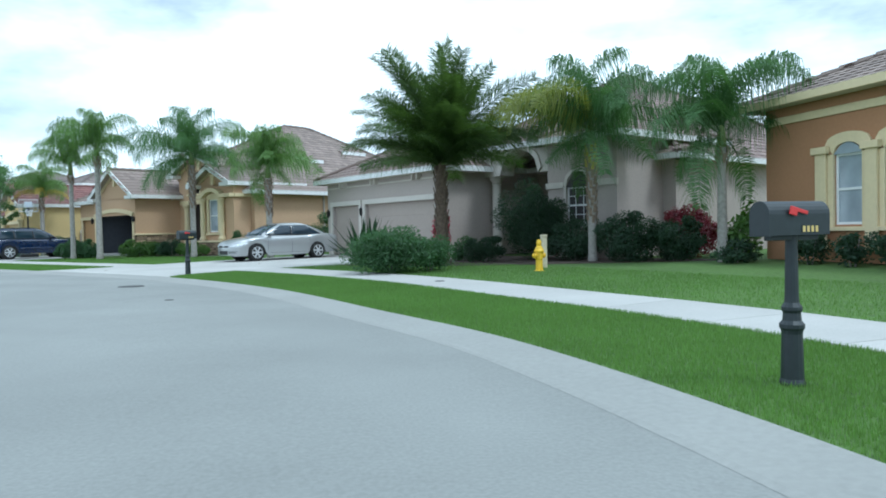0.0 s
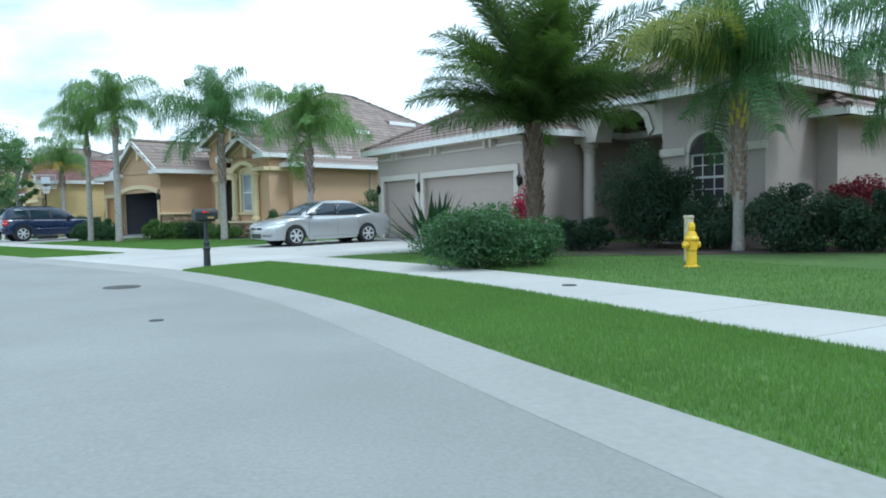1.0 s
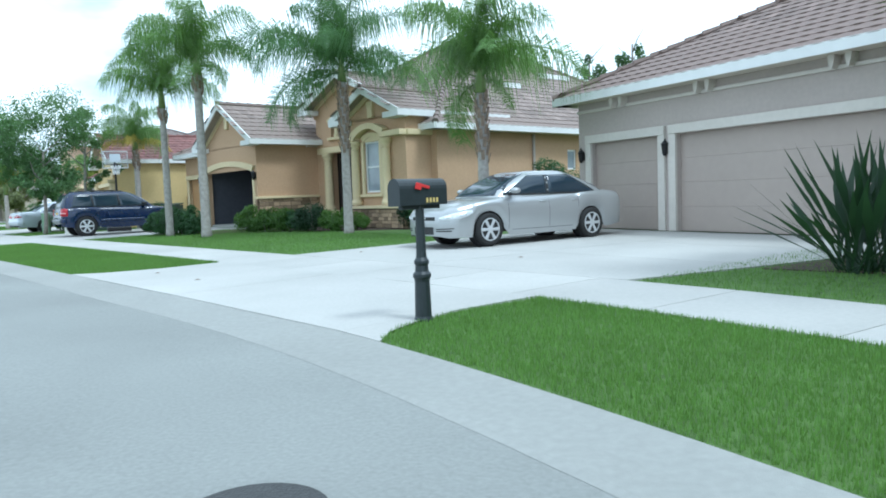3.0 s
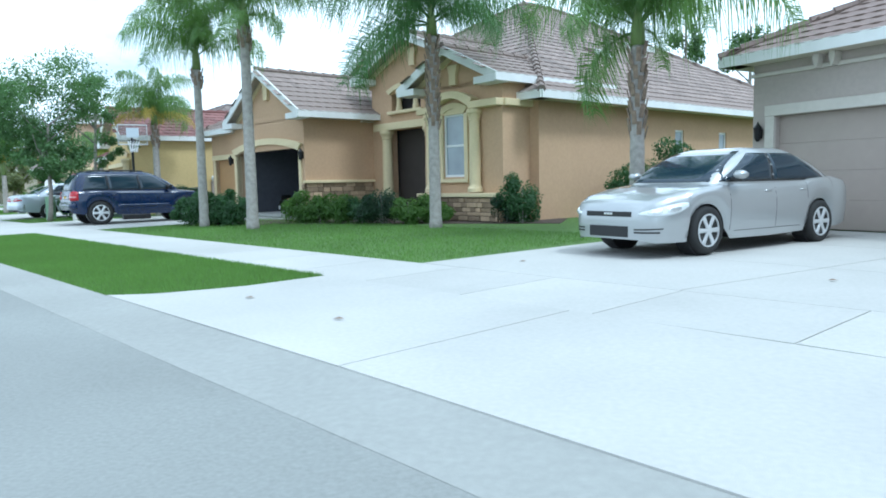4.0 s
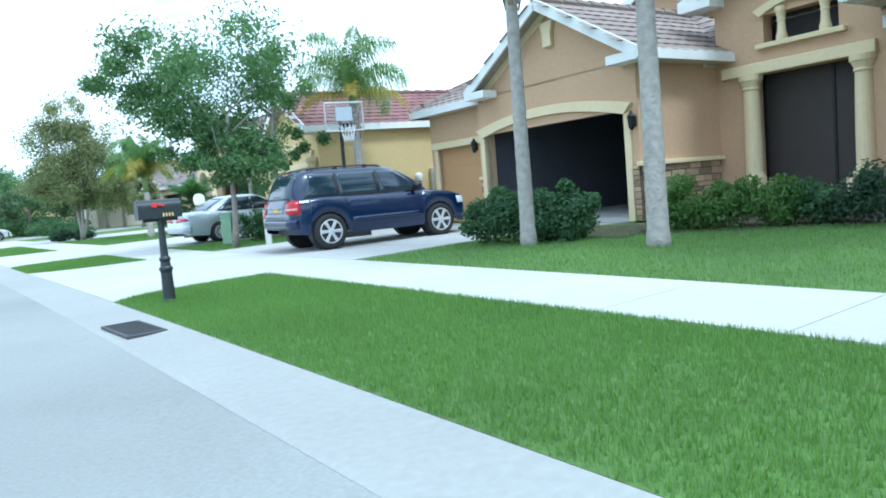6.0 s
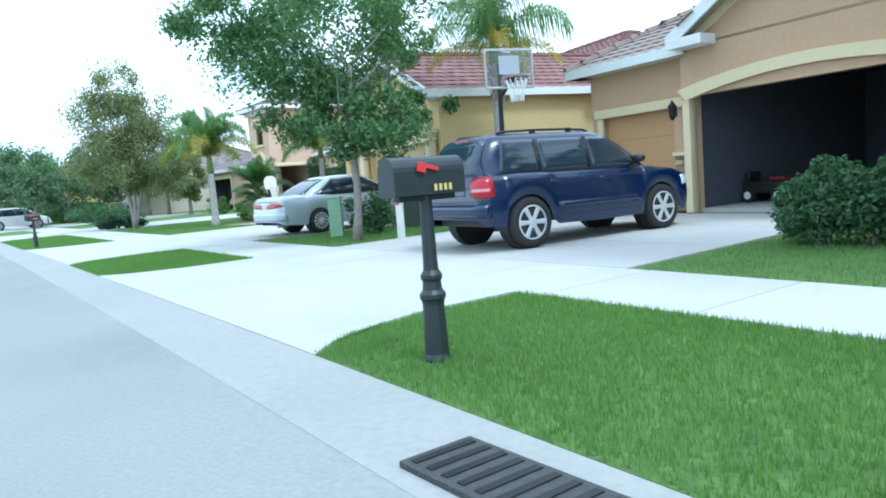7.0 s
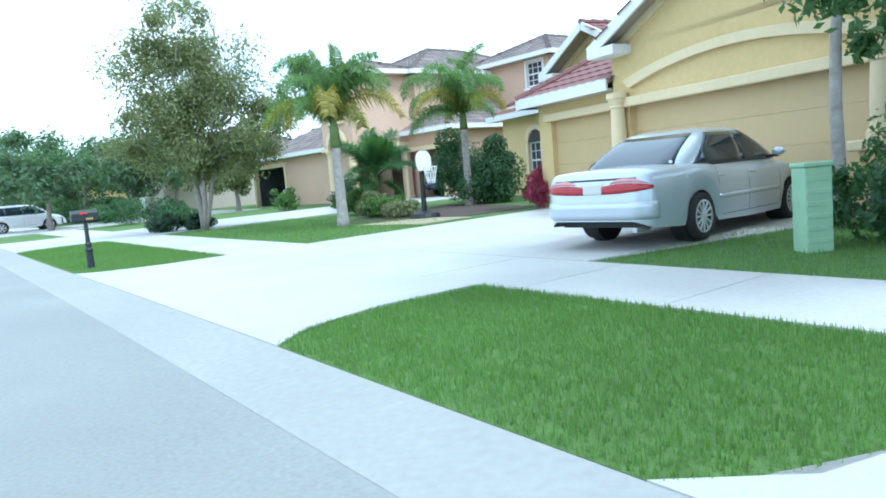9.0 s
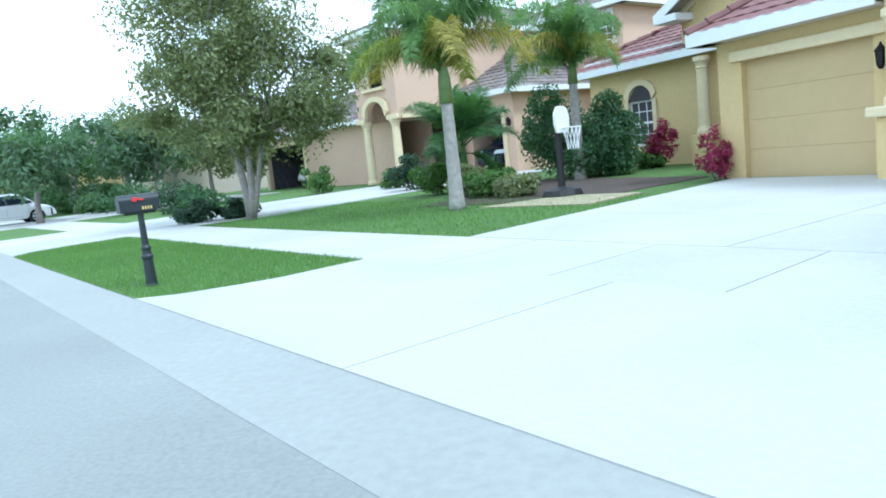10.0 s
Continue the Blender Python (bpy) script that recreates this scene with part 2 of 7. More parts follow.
def tube(bm, pts, radii, seg=10, caps=True, squash=1.0):
    pts = [Vector(p) for p in pts]
    rings = []
    for i, p in enumerate(pts):
        d = (pts[min(i + 1, len(pts) - 1)] - pts[max(i - 1, 0)]).normalized()
        up = Vector((0, 0, 1)) if abs(d.z) < 0.9 else Vector((1, 0, 0))
        s = d.cross(up).normalized()
        u = s.cross(d)
        rings.append([bm.verts.new(p + (s * math.cos(2 * math.pi * k / seg) + u * squash * math.sin(2 * math.pi * k / seg)) * radii[i]) for k in range(seg)])
    for a, b in zip(rings, rings[1:]):
        for k in range(seg):
            bm.faces.new((a[k], a[(k + 1) % seg], b[(k + 1) % seg], b[k]))
    if caps:
        bm.faces.new(rings[0][::-1])
        bm.faces.new(rings[-1])
    return bm


def lathe(bm, prof, seg=16, centre=(0, 0)):
    """Turned solid from (radius, z) pairs."""
    rings = [[bm.verts.new((centre[0] + r * math.cos(2 * math.pi * k / seg), centre[1] + r * math.sin(2 * math.pi * k / seg), z)) for k in range(seg)] for r, z in prof]
    for a, b in zip(rings, rings[1:]):
        for k in range(seg):
            bm.faces.new((a[k], a[(k + 1) % seg], b[(k + 1) % seg], b[k]))
    bm.faces.new(rings[0][::-1])
    bm.faces.new(rings[-1])
    return bm


def beam(bm, a, b, wide, thick, up=(0, 0, 1)):
    a, b = Vector(a), Vector(b)
    d = (b - a).normalized()
    s = d.cross(Vector(up)).normalized()
    u = s.cross(d)
    v = [bm.verts.new(p + s * i * wide / 2 + u * j * thick / 2) for p in (a, b) for i, j in ((-1, -1), (1, -1), (1, 1), (-1, 1))]
    for q in ((0, 1, 2, 3), (7, 6, 5, 4), (0, 4, 5, 1), (1, 5, 6, 2), (2, 6, 7, 3), (3, 7, 4, 0)):
        bm.faces.new([v[i] for i in q])
    return bm


def loft(bm, rings, cap=True):
    vs = [[bm.verts.new(p) for p in r] for r in rings]
    for a, b in zip(vs, vs[1:]):
        for k in range(len(a) - 1):
            bm.faces.new((a[k], a[k + 1], b[k + 1], b[k]))
    if cap:
        for r in (vs[0], vs[-1]):
            k, j = 0, len(r) - 1
            while k + 1 < j:
                q = (r[k], r[k + 1], r[j - 1], r[j]) if k + 1 != j - 1 else (r[k], r[k + 1], r[j])
                bm.faces.new(q)
                k, j = k + 1, j - 1
    return bm


# ---- plan of the street: distances s along the kerb, d away from it towards the houses ----
KNOTS = [(7.5, -60), (6.0, -30), (4.4, -8), (2.7, 1), (1.15, 6.2), (-0.7, 9.7), (-3.3, 14.1), (-7.0, 18.45), (-12.0, 22.55), (-21.2, 29.75), (-28.95, 35.65), (-38.1, 42.5), (-60, 58.6), (-100, 87), (-170, 136)]


def catmull(p, n):
    out = []
    for i in range(1, len(p) - 2):
        a, b, c, d = (np.array(q, float) for q in p[i - 1:i + 3])
        for k in range(n):
            u = k / n
            out.append(0.5 * (2 * b + (c - a) * u + (2 * a - 5 * b + 4 * c - d) * u * u + (3 * b - a - 3 * c + d) * u ** 3))
    return np.array(out + [np.array(p[-2], float)])


KERB = catmull(KNOTS, 24)
_seg = np.hypot(*np.diff(KERB, axis=0).T)
KS = np.concatenate([[0], np.cumsum(_seg)])
_t = np.gradient(KERB, axis=0)
_t /= np.hypot(*_t.T)[:, None]
KN = np.stack([_t[:, 1], -_t[:, 0]], 1)        # towards the houses


def at(s, d):
    return (np.interp(s, KS, KERB[:, 0]) + d * np.interp(s, KS, KN[:, 0]), np.interp(s, KS, KERB[:, 1]) + d * np.interp(s, KS, KN[:, 1]))


def along(x, y):
    """s and d of a place."""
    k = int(np.argmin((KERB[:, 0] - x) ** 2 + (KERB[:, 1] - y) ** 2))
    v = np.array([x, y]) - KERB[k]
    return KS[k] + v @ _t[k], v @ KN[k]


def rise(d):
    """Height of finished paving at distance d from the kerb."""
    return float(np.clip(0.025 + 0.0075 * d, 0.0, 0.16)) if d > 0 else 0.0


def height(x, y):
    return rise(along(x, y)[1])


def drape(name, corners, material, lift=0.0, step=0.6, parent=None, label="", skirt=0.06):
    """A slab over a four-cornered patch, following the ground, with a skirt round it."""
    a, b, c, d = (np.array(p, float) for p in corners)
    n = max(1, int(max(np.hypot(*(b - a)), np.hypot(*(c - d))) / step))
    m = max(1, int(max(np.hypot(*(d - a)), np.hypot(*(c - b))) / step))
    bm = bmesh.new()
    g = []
    for j in range(m + 1):
        v = j / m
        row = []
        for i in range(n + 1):
            u = i / n
            p = (a * (1 - u) + b * u) * (1 - v) + (d * (1 - u) + c * u) * v
            row.append(bm.verts.new((p[0], p[1], height(*p) + lift)))
        g.append(row)
    for j in range(m):
        for i in range(n):
            bm.faces.new((g[j][i], g[j][i + 1], g[j + 1][i + 1], g[j + 1][i]))
    rim = g[0] + [r[-1] for r in g[1:]] + g[-1][-2::-1] + [r[0] for r in g[-2:0:-1]]
    low = [bm.verts.new((v.co.x, v.co.y, v.co.z - skirt)) for v in rim]
    for i in range(len(rim)):
        j = (i + 1) % len(rim)
        bm.faces.new((rim[i], low[i], low[j], rim[j]))
    return part(name, bm, material, parent, label)


def ribbon(name, s0, s1, profile, material, step=0.7, label=""):
    """A band along the kerb with a cross profile of (d, z)."""
    ss = np.linspace(s0, s1, max(2, int((s1 - s0) / step)))
    verts, faces = [], []
    k = len(profile)
    for s in ss:
        for d, z in profile:
            x, y = at(s, d)
            verts.append((x, y, z))
    for i in range(len(ss) - 1):
        for j in range(k - 1):
            faces.append((i * k + j, i * k + j + 1, (i + 1) * k + j + 1, (i + 1) * k + j))
    return raw(name, verts, faces, material, None, label)


# stretches of kerb taken up by driveways
S = lambda x, y: along(x, y)[0]
DRIVES = [(52.15, 59.3), (72.55, 79.1), (83.4, 90.15), (S(-45.5, 47.9), S(-50.5, 51.6)), (S(-57.0, 56.4), S(-63, 60.8))]

# ---- ground, road, kerb, pavement ----
gx = np.concatenate([[-1500, -600, -300, -200, -150, -120], np.arange(-100, 40.1, 0.7), [60, 100, 200, 400, 1500]])
gy = np.concatenate([[-1500, -500, -200, -100, -60], np.arange(-30, 100.1, 0.7), [120, 160, 250, 500, 1500]])
verts = []
for y in gy:
    for x in gx:
        d = along(x, y)[1] if -110 < x < 45 and -65 < y < 105 else (20 if x > -y else -40)
        verts.append((x, y, -0.08 if d <= 0.35 else rise(d) - 0.01))
w = len(gx)
faces = [(j * w + i, j * w + i + 1, (j + 1) * w + i + 1, (j + 1) * w + i) for j in range(len(gy) - 1) for i in range(w - 1)]
tagged(raw("ground", verts, faces, "turf", smooth=True), "mown green lawn between the paved surfaces", "lawn", kind="structure")

tagged(ribbon("road", 10, KS[-1] - 2, [(-10.2, -0.03), (-8, 0.0), (-5, 0.03), (-2.5, 0.012), (-0.5, -0.012)], "asphalt"), "pale grey worn asphalt street curving past the houses", "road", kind="structure")
tagged(ribbon("kerb", 10, KS[-1] - 2, [(-0.55, -0.01), (-0.5, 0.002), (-0.28, 0.004), (-0.05, 0.022), (0.06, 0.03), (0.09, -0.05)], "gutter"), "low sloping concrete gutter kerb", "kerb", kind="structure")
tagged(ribbon("kerb", 10, KS[-1] - 2, [(-10.9, -0.05), (-10.85, 0.04), (-10.6, 0.03), (-10.25, -0.02), (-10.1, -0.04)], "gutter"), "low concrete kerb on the far side", "kerb", kind="structure")
tagged(ribbon("verge", 10, KS[-1] - 2, [(0.075, -0.03), (0.08, rise(0.08) - 0.004)] + [(d, rise(d) - 0.006) for d in (0.5, 1.2, 1.8)] + [(2.1, rise(2.1) - 0.03)], "turf"), "strip of mown grass behind the kerb", "lawn", kind="structure")

pavement = tagged(new("pavement"), "pale concrete pavement of square slabs", "pavement", kind="structure")
s = S(4.2, -8)
while s < S(-75, 70):
    e = s + 1.52
    drape("slab", [at(s, 2.35), at(e - 0.012, 2.35), at(e - 0.012, 3.84), at(s, 3.84)], "concrete", 0.006, 0.8, pavement)
    s = e


FLARE = 0.6


def driveway(k, far, label, near=None):
    """Apron from the kerb to the pavement and a drive in cast panels to the garage."""
    s0, s1 = DRIVES[k]
    dr = tagged(new("driveway"), label, "driveway", kind="structure")
    for i in range(2):
        a, b = s0 + (s1 - s0) * i / 2, s0 + (s1 - s0) * (i + 1) / 2
        drape("apron", [at(a, 0.062), at(b - 0.012, 0.062), at(b - 0.012, 2.34), at(a, 2.34)], "concrete", 0.012, 0.6, dr)
    for e, o in ((s0, -FLARE), (s1, FLARE)):
        drape("flare", [at(e, 0.062), at(e + o, 0.062), at(e + o * 0.37, 0.47), at(e, 1.3)], "concrete", 0.011, 0.4, dr)
    n0, n1 = np.array(near or at(s0, 3.85), float), np.array(at(s1, 3.85))
    f0, f1 = (np.array(p, float) for p in far)
    for j in range(3):
        for i in range(2):
            def q(u, v):
                return (n0 * (1 - u) + n1 * u) * (1 - v) + (f0 * (1 - u) + f1 * u) * v
            u0, u1, v0, v1 = i / 2, (i + 1) / 2 - 0.002, j / 3, (j + 1) / 3 - 0.0015
            drape("panel", [q(u0, v0), q(u1, v0), q(u1, v1), q(u0, v1)], "concrete", 0.008, 0.6, dr)
    return dr


driveway(0, [(0.7, 25.2), (-5.3, 32.4)], "wide pale concrete driveway before the grey house")
driveway(1, [(-17.8, 39.3), (-22.6, 43.6)], "wide pale concrete driveway before the tan house")
driveway(2, [(-25.9, 44.6), (-31.6, 50.4)], "wide pale concrete driveway before the yellow house")
driveway(3, [at(DRIVES[3][0] + 0.6, 17), at(DRIVES[3][1] + 0.6, 17)], "pale concrete driveway with a planted edge")
driveway(4, [at(DRIVES[4][0], 13), at(DRIVES[4][1], 13)], "far pale concrete driveway")


# ---- house builders: x to the right along the front, y inwards ----
def turn(o, e, z=0.0):
    """Pose of a house whose front runs from o in the direction e."""
    return pose(o[0], o[1], z, 0, 0, math.degrees(math.atan2(e[1], e[0])))


def wall(parent, a, b, z0, z1, material, holes=(), thick=0.2, name="wall"):
    """A wall from a to b, its thickness to the left, with openings (u0, u1, z0, z1) right through."""
    a, b = Vector((*a, 0)), Vector((*b, 0))
    length, bm = (b - a).length, bmesh.new()
    us = sorted({0.0, length, *[h[0] for h in holes], *[h[1] for h in holes]})
    for u0, u1 in zip(us, us[1:]):
        cuts = sorted((h[2], h[3]) for h in holes if h[0] <= u0 + 1e-6 and h[1] >= u1 - 1e-6)
        z = z0
        for c0, c1 in cuts:
            if c0 > z + 1e-4:
                box(bm, u0, u1, 0, thick, z, c0)
            z = max(z, c1)
        if z1 > z + 1e-4:
            box(bm, u0, u1, 0, thick, z, z1)
    bmesh.ops.remove_doubles(bm, verts=bm.verts, dist=1e-4)
    d = (b - a).normalized()
    bm.transform(Matrix.Translation(a) @ Matrix.Rotation(math.atan2(d.y, d.x), 4, "Z"))
    return part(name, bm, material, parent)


TILE_U, TILE_V = 0.32, 0.37
_prof = [(0.0, 0.004), (0.28, 0.014), (0.55, 0.012), (0.8, 0.003), (1.0, 0.004)]
TILE_VERTS = [(u * TILE_U * 1.02, -0.03, h + 0.022) for u, h in _prof] + [(u * TILE_U * 1.02, TILE_V, h) for u, h in _prof] + [(u * TILE_U * 1.02, -0.03, h - 0.005) for u, h in _prof]
TILE_FACES = [(i, i + 1, i + 6, i + 5) for i in range(4)] + [(i + 10, i + 11, i + 1, i) for i in range(4)]


def inside(p, poly):
    c = False
    for i in range(len(poly)):
        (x0, y0), (x1, y1) = poly[i - 1], poly[i]
        if (y0 > p[1]) != (y1 > p[1]) and p[0] < (x1 - x0) * (p[1] - y0) / (y1 - y0) + x0:
            c = not c
    return c


def slope(parent, pts, material, singles=0, tile_material=None):
    """A roof plane: a solid deck with rows of tiles. pts: outline, the eave first, from left to right seen from outside."""
    pts = [Vector(p) for p in pts]
    o = pts[0]
    u = (pts[1] - o).normalized()
    nrm = u.cross(pts[-1] - o).normalized()
    v = nrm.cross(u)
    bm = bmesh.new()
    top = [bm.verts.new(p) for p in pts]
    low = [bm.verts.new(p - nrm * 0.09) for p in pts]
    bm.faces.new(top)
    bm.faces.new(low[::-1])
    for i in range(len(pts)):
        j = (i + 1) % len(pts)
        bm.faces.new((top[j], top[i], low[i], low[j]))
    deck = part("roof", bm, "under", parent)
    flat = [((p - o).dot(u), (p - o).dot(v)) for p in pts]
    umin, umax, vmax = min(q[0] for q in flat), max(q[0] for q in flat), max(q[1] for q in flat)
    frame_m = Matrix(((u.x, v.x, nrm.x, o.x), (u.y, v.y, nrm.y, o.y), (u.z, v.z, nrm.z, o.z), (0, 0, 0, 1)))
    me, count = None, 0
    verts, faces = [], []
    rows = int(vmax / TILE_V) + 1
    for r in range(rows):
        for c in range(int((umax - umin) / TILE_U) + 2):
            x, y = umin + (c - 0.5 * (r % 2)) * TILE_U, r * TILE_V
            if not inside((x + TILE_U / 2, y + TILE_V * 0.5), flat):
                continue
            if count < singles:
                if me is None:
                    me = bpy.data.meshes.new("tile")
                    me.from_pydata(TILE_VERTS, [], TILE_FACES)
                    me.materials.append(M[tile_material or material])
                put("tile", me, deck, frame_m @ Matrix.Translation((x, y, 0.004)))
                count += 1
                continue
            k = len(verts)
            verts += [frame_m @ Vector((x + p[0], y + p[1], p[2] + 0.004)) for p in TILE_VERTS]
            faces += [tuple(k + i for i in f) for f in TILE_FACES]
    if verts:
        raw("roof_tiles", verts, faces, material, deck)["kind"] = "stuff"
    return deck


CAP = bpy.data.meshes.new("ridge_cap")
_bm = tube(bmesh.new(), [(0, 0, 0.035), (1.08, 0, 0.01)], [0.108, 0.092], 7)
_bm.to_mesh(CAP)
_bm.free()


def caps(parent, a, b, material):
    """Ridge or hip caps in short overlapping lengths."""
    me = CAPS.get(material)
    if me is None:
        me = CAPS[material] = CAP.copy()
        me.materials.append(M[material])
    a, b = Vector(a), Vector(b)
    n = max(1, int((b - a).length / 0.42))
    q = (b - a).to_track_quat("X", "Z").to_matrix().to_4x4()
    for i in range(n):
        put("ridge_cap", me, parent, Matrix.Translation(a.lerp(b, i / n)) @ q @ Matrix.Diagonal(((b - a).length / n, 1, 1, 1)))


CAPS = {}


def eave(parent, a, b, out, deep=0.45, high=0.2, material="fascia"):
    """White fascia board with the soffit behind it. out: unit vector away from the house."""
    a, b, n = Vector(a), Vector(b), Vector((*out, 0))
    bm = beam(bmesh.new(), a + n * 0.02 - Vector((0, 0, high / 2 - 0.03)), b + n * 0.02 - Vector((0, 0, high / 2 - 0.03)), 0.04, high)
    part("fascia", bm, material, parent)
    z = Vector((0, 0, high - 0.05))
    bm = bmesh.new()
    beam(bm, a - n * deep / 2 - z, b - n * deep / 2 - z, deep, 0.03)
    part("soffit", bm, "soffit", parent)


def hip(parent, x0, x1, y0, y1, z, k, material, singles=(0, 0, 0, 0), fascia="fascia", sides="flrb", high=0.2):
    """Hipped roof over a rectangle of eaves at height z, of slope k."""
    wx, wy = x1 - x0, y1 - y0
    if wx <= wy:
        h = wx / 2
        r0, r1 = (x0 + h, y0 + h, z + k * h), (x0 + h, y1 - h, z + k * h)
        planes = {"f": [(x0, y0, z), (x1, y0, z), r0], "r": [(x1, y0, z), (x1, y1, z), r1, r0], "b": [(x1, y1, z), (x0, y1, z), r1], "l": [(x0, y1, z), (x0, y0, z), r0, r1]}
    else:
        h = wy / 2
        r0, r1 = (x0 + h, y0 + h, z + k * h), (x1 - h, y0 + h, z + k * h)
        planes = {"f": [(x0, y0, z), (x1, y0, z), r1, r0], "r": [(x1, y0, z), (x1, y1, z), r1], "b": [(x1, y1, z), (x0, y1, z), r0, r1], "l": [(x0, y1, z), (x0, y0, z), r0]}
    for i, q in enumerate("frbl"):
        if q in sides:
            slope(parent, planes[q], material, singles[i])
    f0, f1, b0, b1 = (x0, y0, z), (x1, y0, z), (x0, y1, z), (x1, y1, z)
    if wx <= wy:
        hips = [(f0, r0), (f1, r0), (b0, r1), (b1, r1)]
    else:
        hips = [(f0, r0), (f1, r1), (b0, r0), (b1, r1)]
    for p, q in hips + [(r0, r1)]:
        if (Vector(p) - Vector(q)).length > 0.5:
            caps(parent, p, q, material)
    if "f" in sides:
        eave(parent, f0, f1, (0, -1), material=fascia, high=high)
    if "r" in sides:
        eave(parent, f1, b1, (1, 0), material=fascia, high=high)
    if "b" in sides:
        eave(parent, b1, b0, (0, 1), material=fascia, high=high)
    if "l" in sides:
        eave(parent, b0, f0, (-1, 0), material=fascia, high=high)


def gable(parent, xc, half, y0, y1, z, k, material, wall_material, wall_y, singles=(0, 0), fascia="fascia", wall_half=None, zlow=None, vent=True, holes=False, returns=True, trim="trim"):
    """Gabled roof, its ridge running inwards from y0 to y1, with the wall under it, verge boards and a small bracket under the point."""
    top = z + k * half
    a, b, c, d = (xc - half, y0, z), (xc + half, y0, z), (xc, y0, top), (xc, y1, top)
    slope(parent, [(xc - half, y1, z), a, c, d], material, singles[0])
    slope(parent, [b, (xc + half, y1, z), d, c], material, singles[1])
    caps(parent, c, d, material)
    for p in (a, b):
        bm = beam(bmesh.new(), Vector(p) + Vector((0, 0.02, -0.07)), Vector(c) + Vector((0, 0.02, -0.07)), 0.05, 0.22, up=(0, 0, 1))
        part("verge_board", bm, fascia, parent)
        sx = 1 if p is b else -1
        if returns:
            part("eave_return", boxed(min(p[0], p[0] - sx * 0.75), max(p[0], p[0] - sx * 0.75), y0 - 0.01, wall_y, z - 0.2, z - 0.02, bevel=0.012), fascia, parent)
        eave(parent, (p[0], y0, z), (p[0], y1, z), (sx, 0), material=fascia)
    wh = wall_half or half - 0.35
    zl = z - 0.25 if zlow is None else zlow
    zt = top - 0.15
    zs = zt - k * wh
    part("gable_wall", prism(bmesh.new(), [(xc - wh, zl), (xc + wh, zl), (xc + wh, zs), (xc, zt), (xc - wh, zs)], wall_y, wall_y + 0.2), wall_material, parent)
    for sx in (-1, 1):
        bm = beam(bmesh.new(), (xc + sx * wh, wall_y - 0.03, zs - 0.03), (xc, wall_y - 0.03, zt - 0.03), 0.06, 0.16)
        part("gable_moulding", bm, trim, parent)
    if vent:
        br = prism(bmesh.new(), [(xc - 0.2, zt - 0.28), (xc + 0.2, zt - 0.28), (xc + 0.13, zt - 0.52), (xc + 0.13, zt - 0.8), (xc - 0.13, zt - 0.8), (xc - 0.13, zt - 0.52)], wall_y - 0.1, wall_y)
        part("bracket", br, trim, parent)


def arch_band(bm, xc, half, z, up, wide, y0, y1, n=14):
    """A flat arched moulding: springing at z, rising by up in the middle."""
    inner, outer = [], []
    for i in range(n + 1):
        u = -1 + 2 * i / n
        h = z + up * (1 - u * u) ** (0.5 if up > 0.6 * half else 1)
        inner.append((xc + u * half, h))
        outer.append((xc + u * (half + wide), h + wide))
    for i in range(n):
        q = [inner[i], inner[i + 1], outer[i + 1], outer[i]]
        prism(bm, q, y0, y1)
    bmesh.ops.remove_doubles(bm, verts=bm.verts, dist=1e-4)
    return bm


def column(parent, x, y, z0, z1, r=0.16, material="trim"):
    """Round column with a stepped base and a capital."""
    col = part("column", lathe(bmesh.new(), [(r * 1.35, z0), (r * 1.35, z0 + 0.09), (r * 1.15, z0 + 0.13), (r * 1.02, z0 + 0.2), (r, z0 + (z1 - z0) * 0.4), (r * 0.9, z1 - 0.3), (r * 1.08, z1 - 0.27), (r * 0.95, z1 - 0.23), (r * 1.2, z1 - 0.13), (r * 1.4, z1 - 0.1), (r * 1.4, z1)], 18, (x, y)), material, parent, smooth=False)
    return col


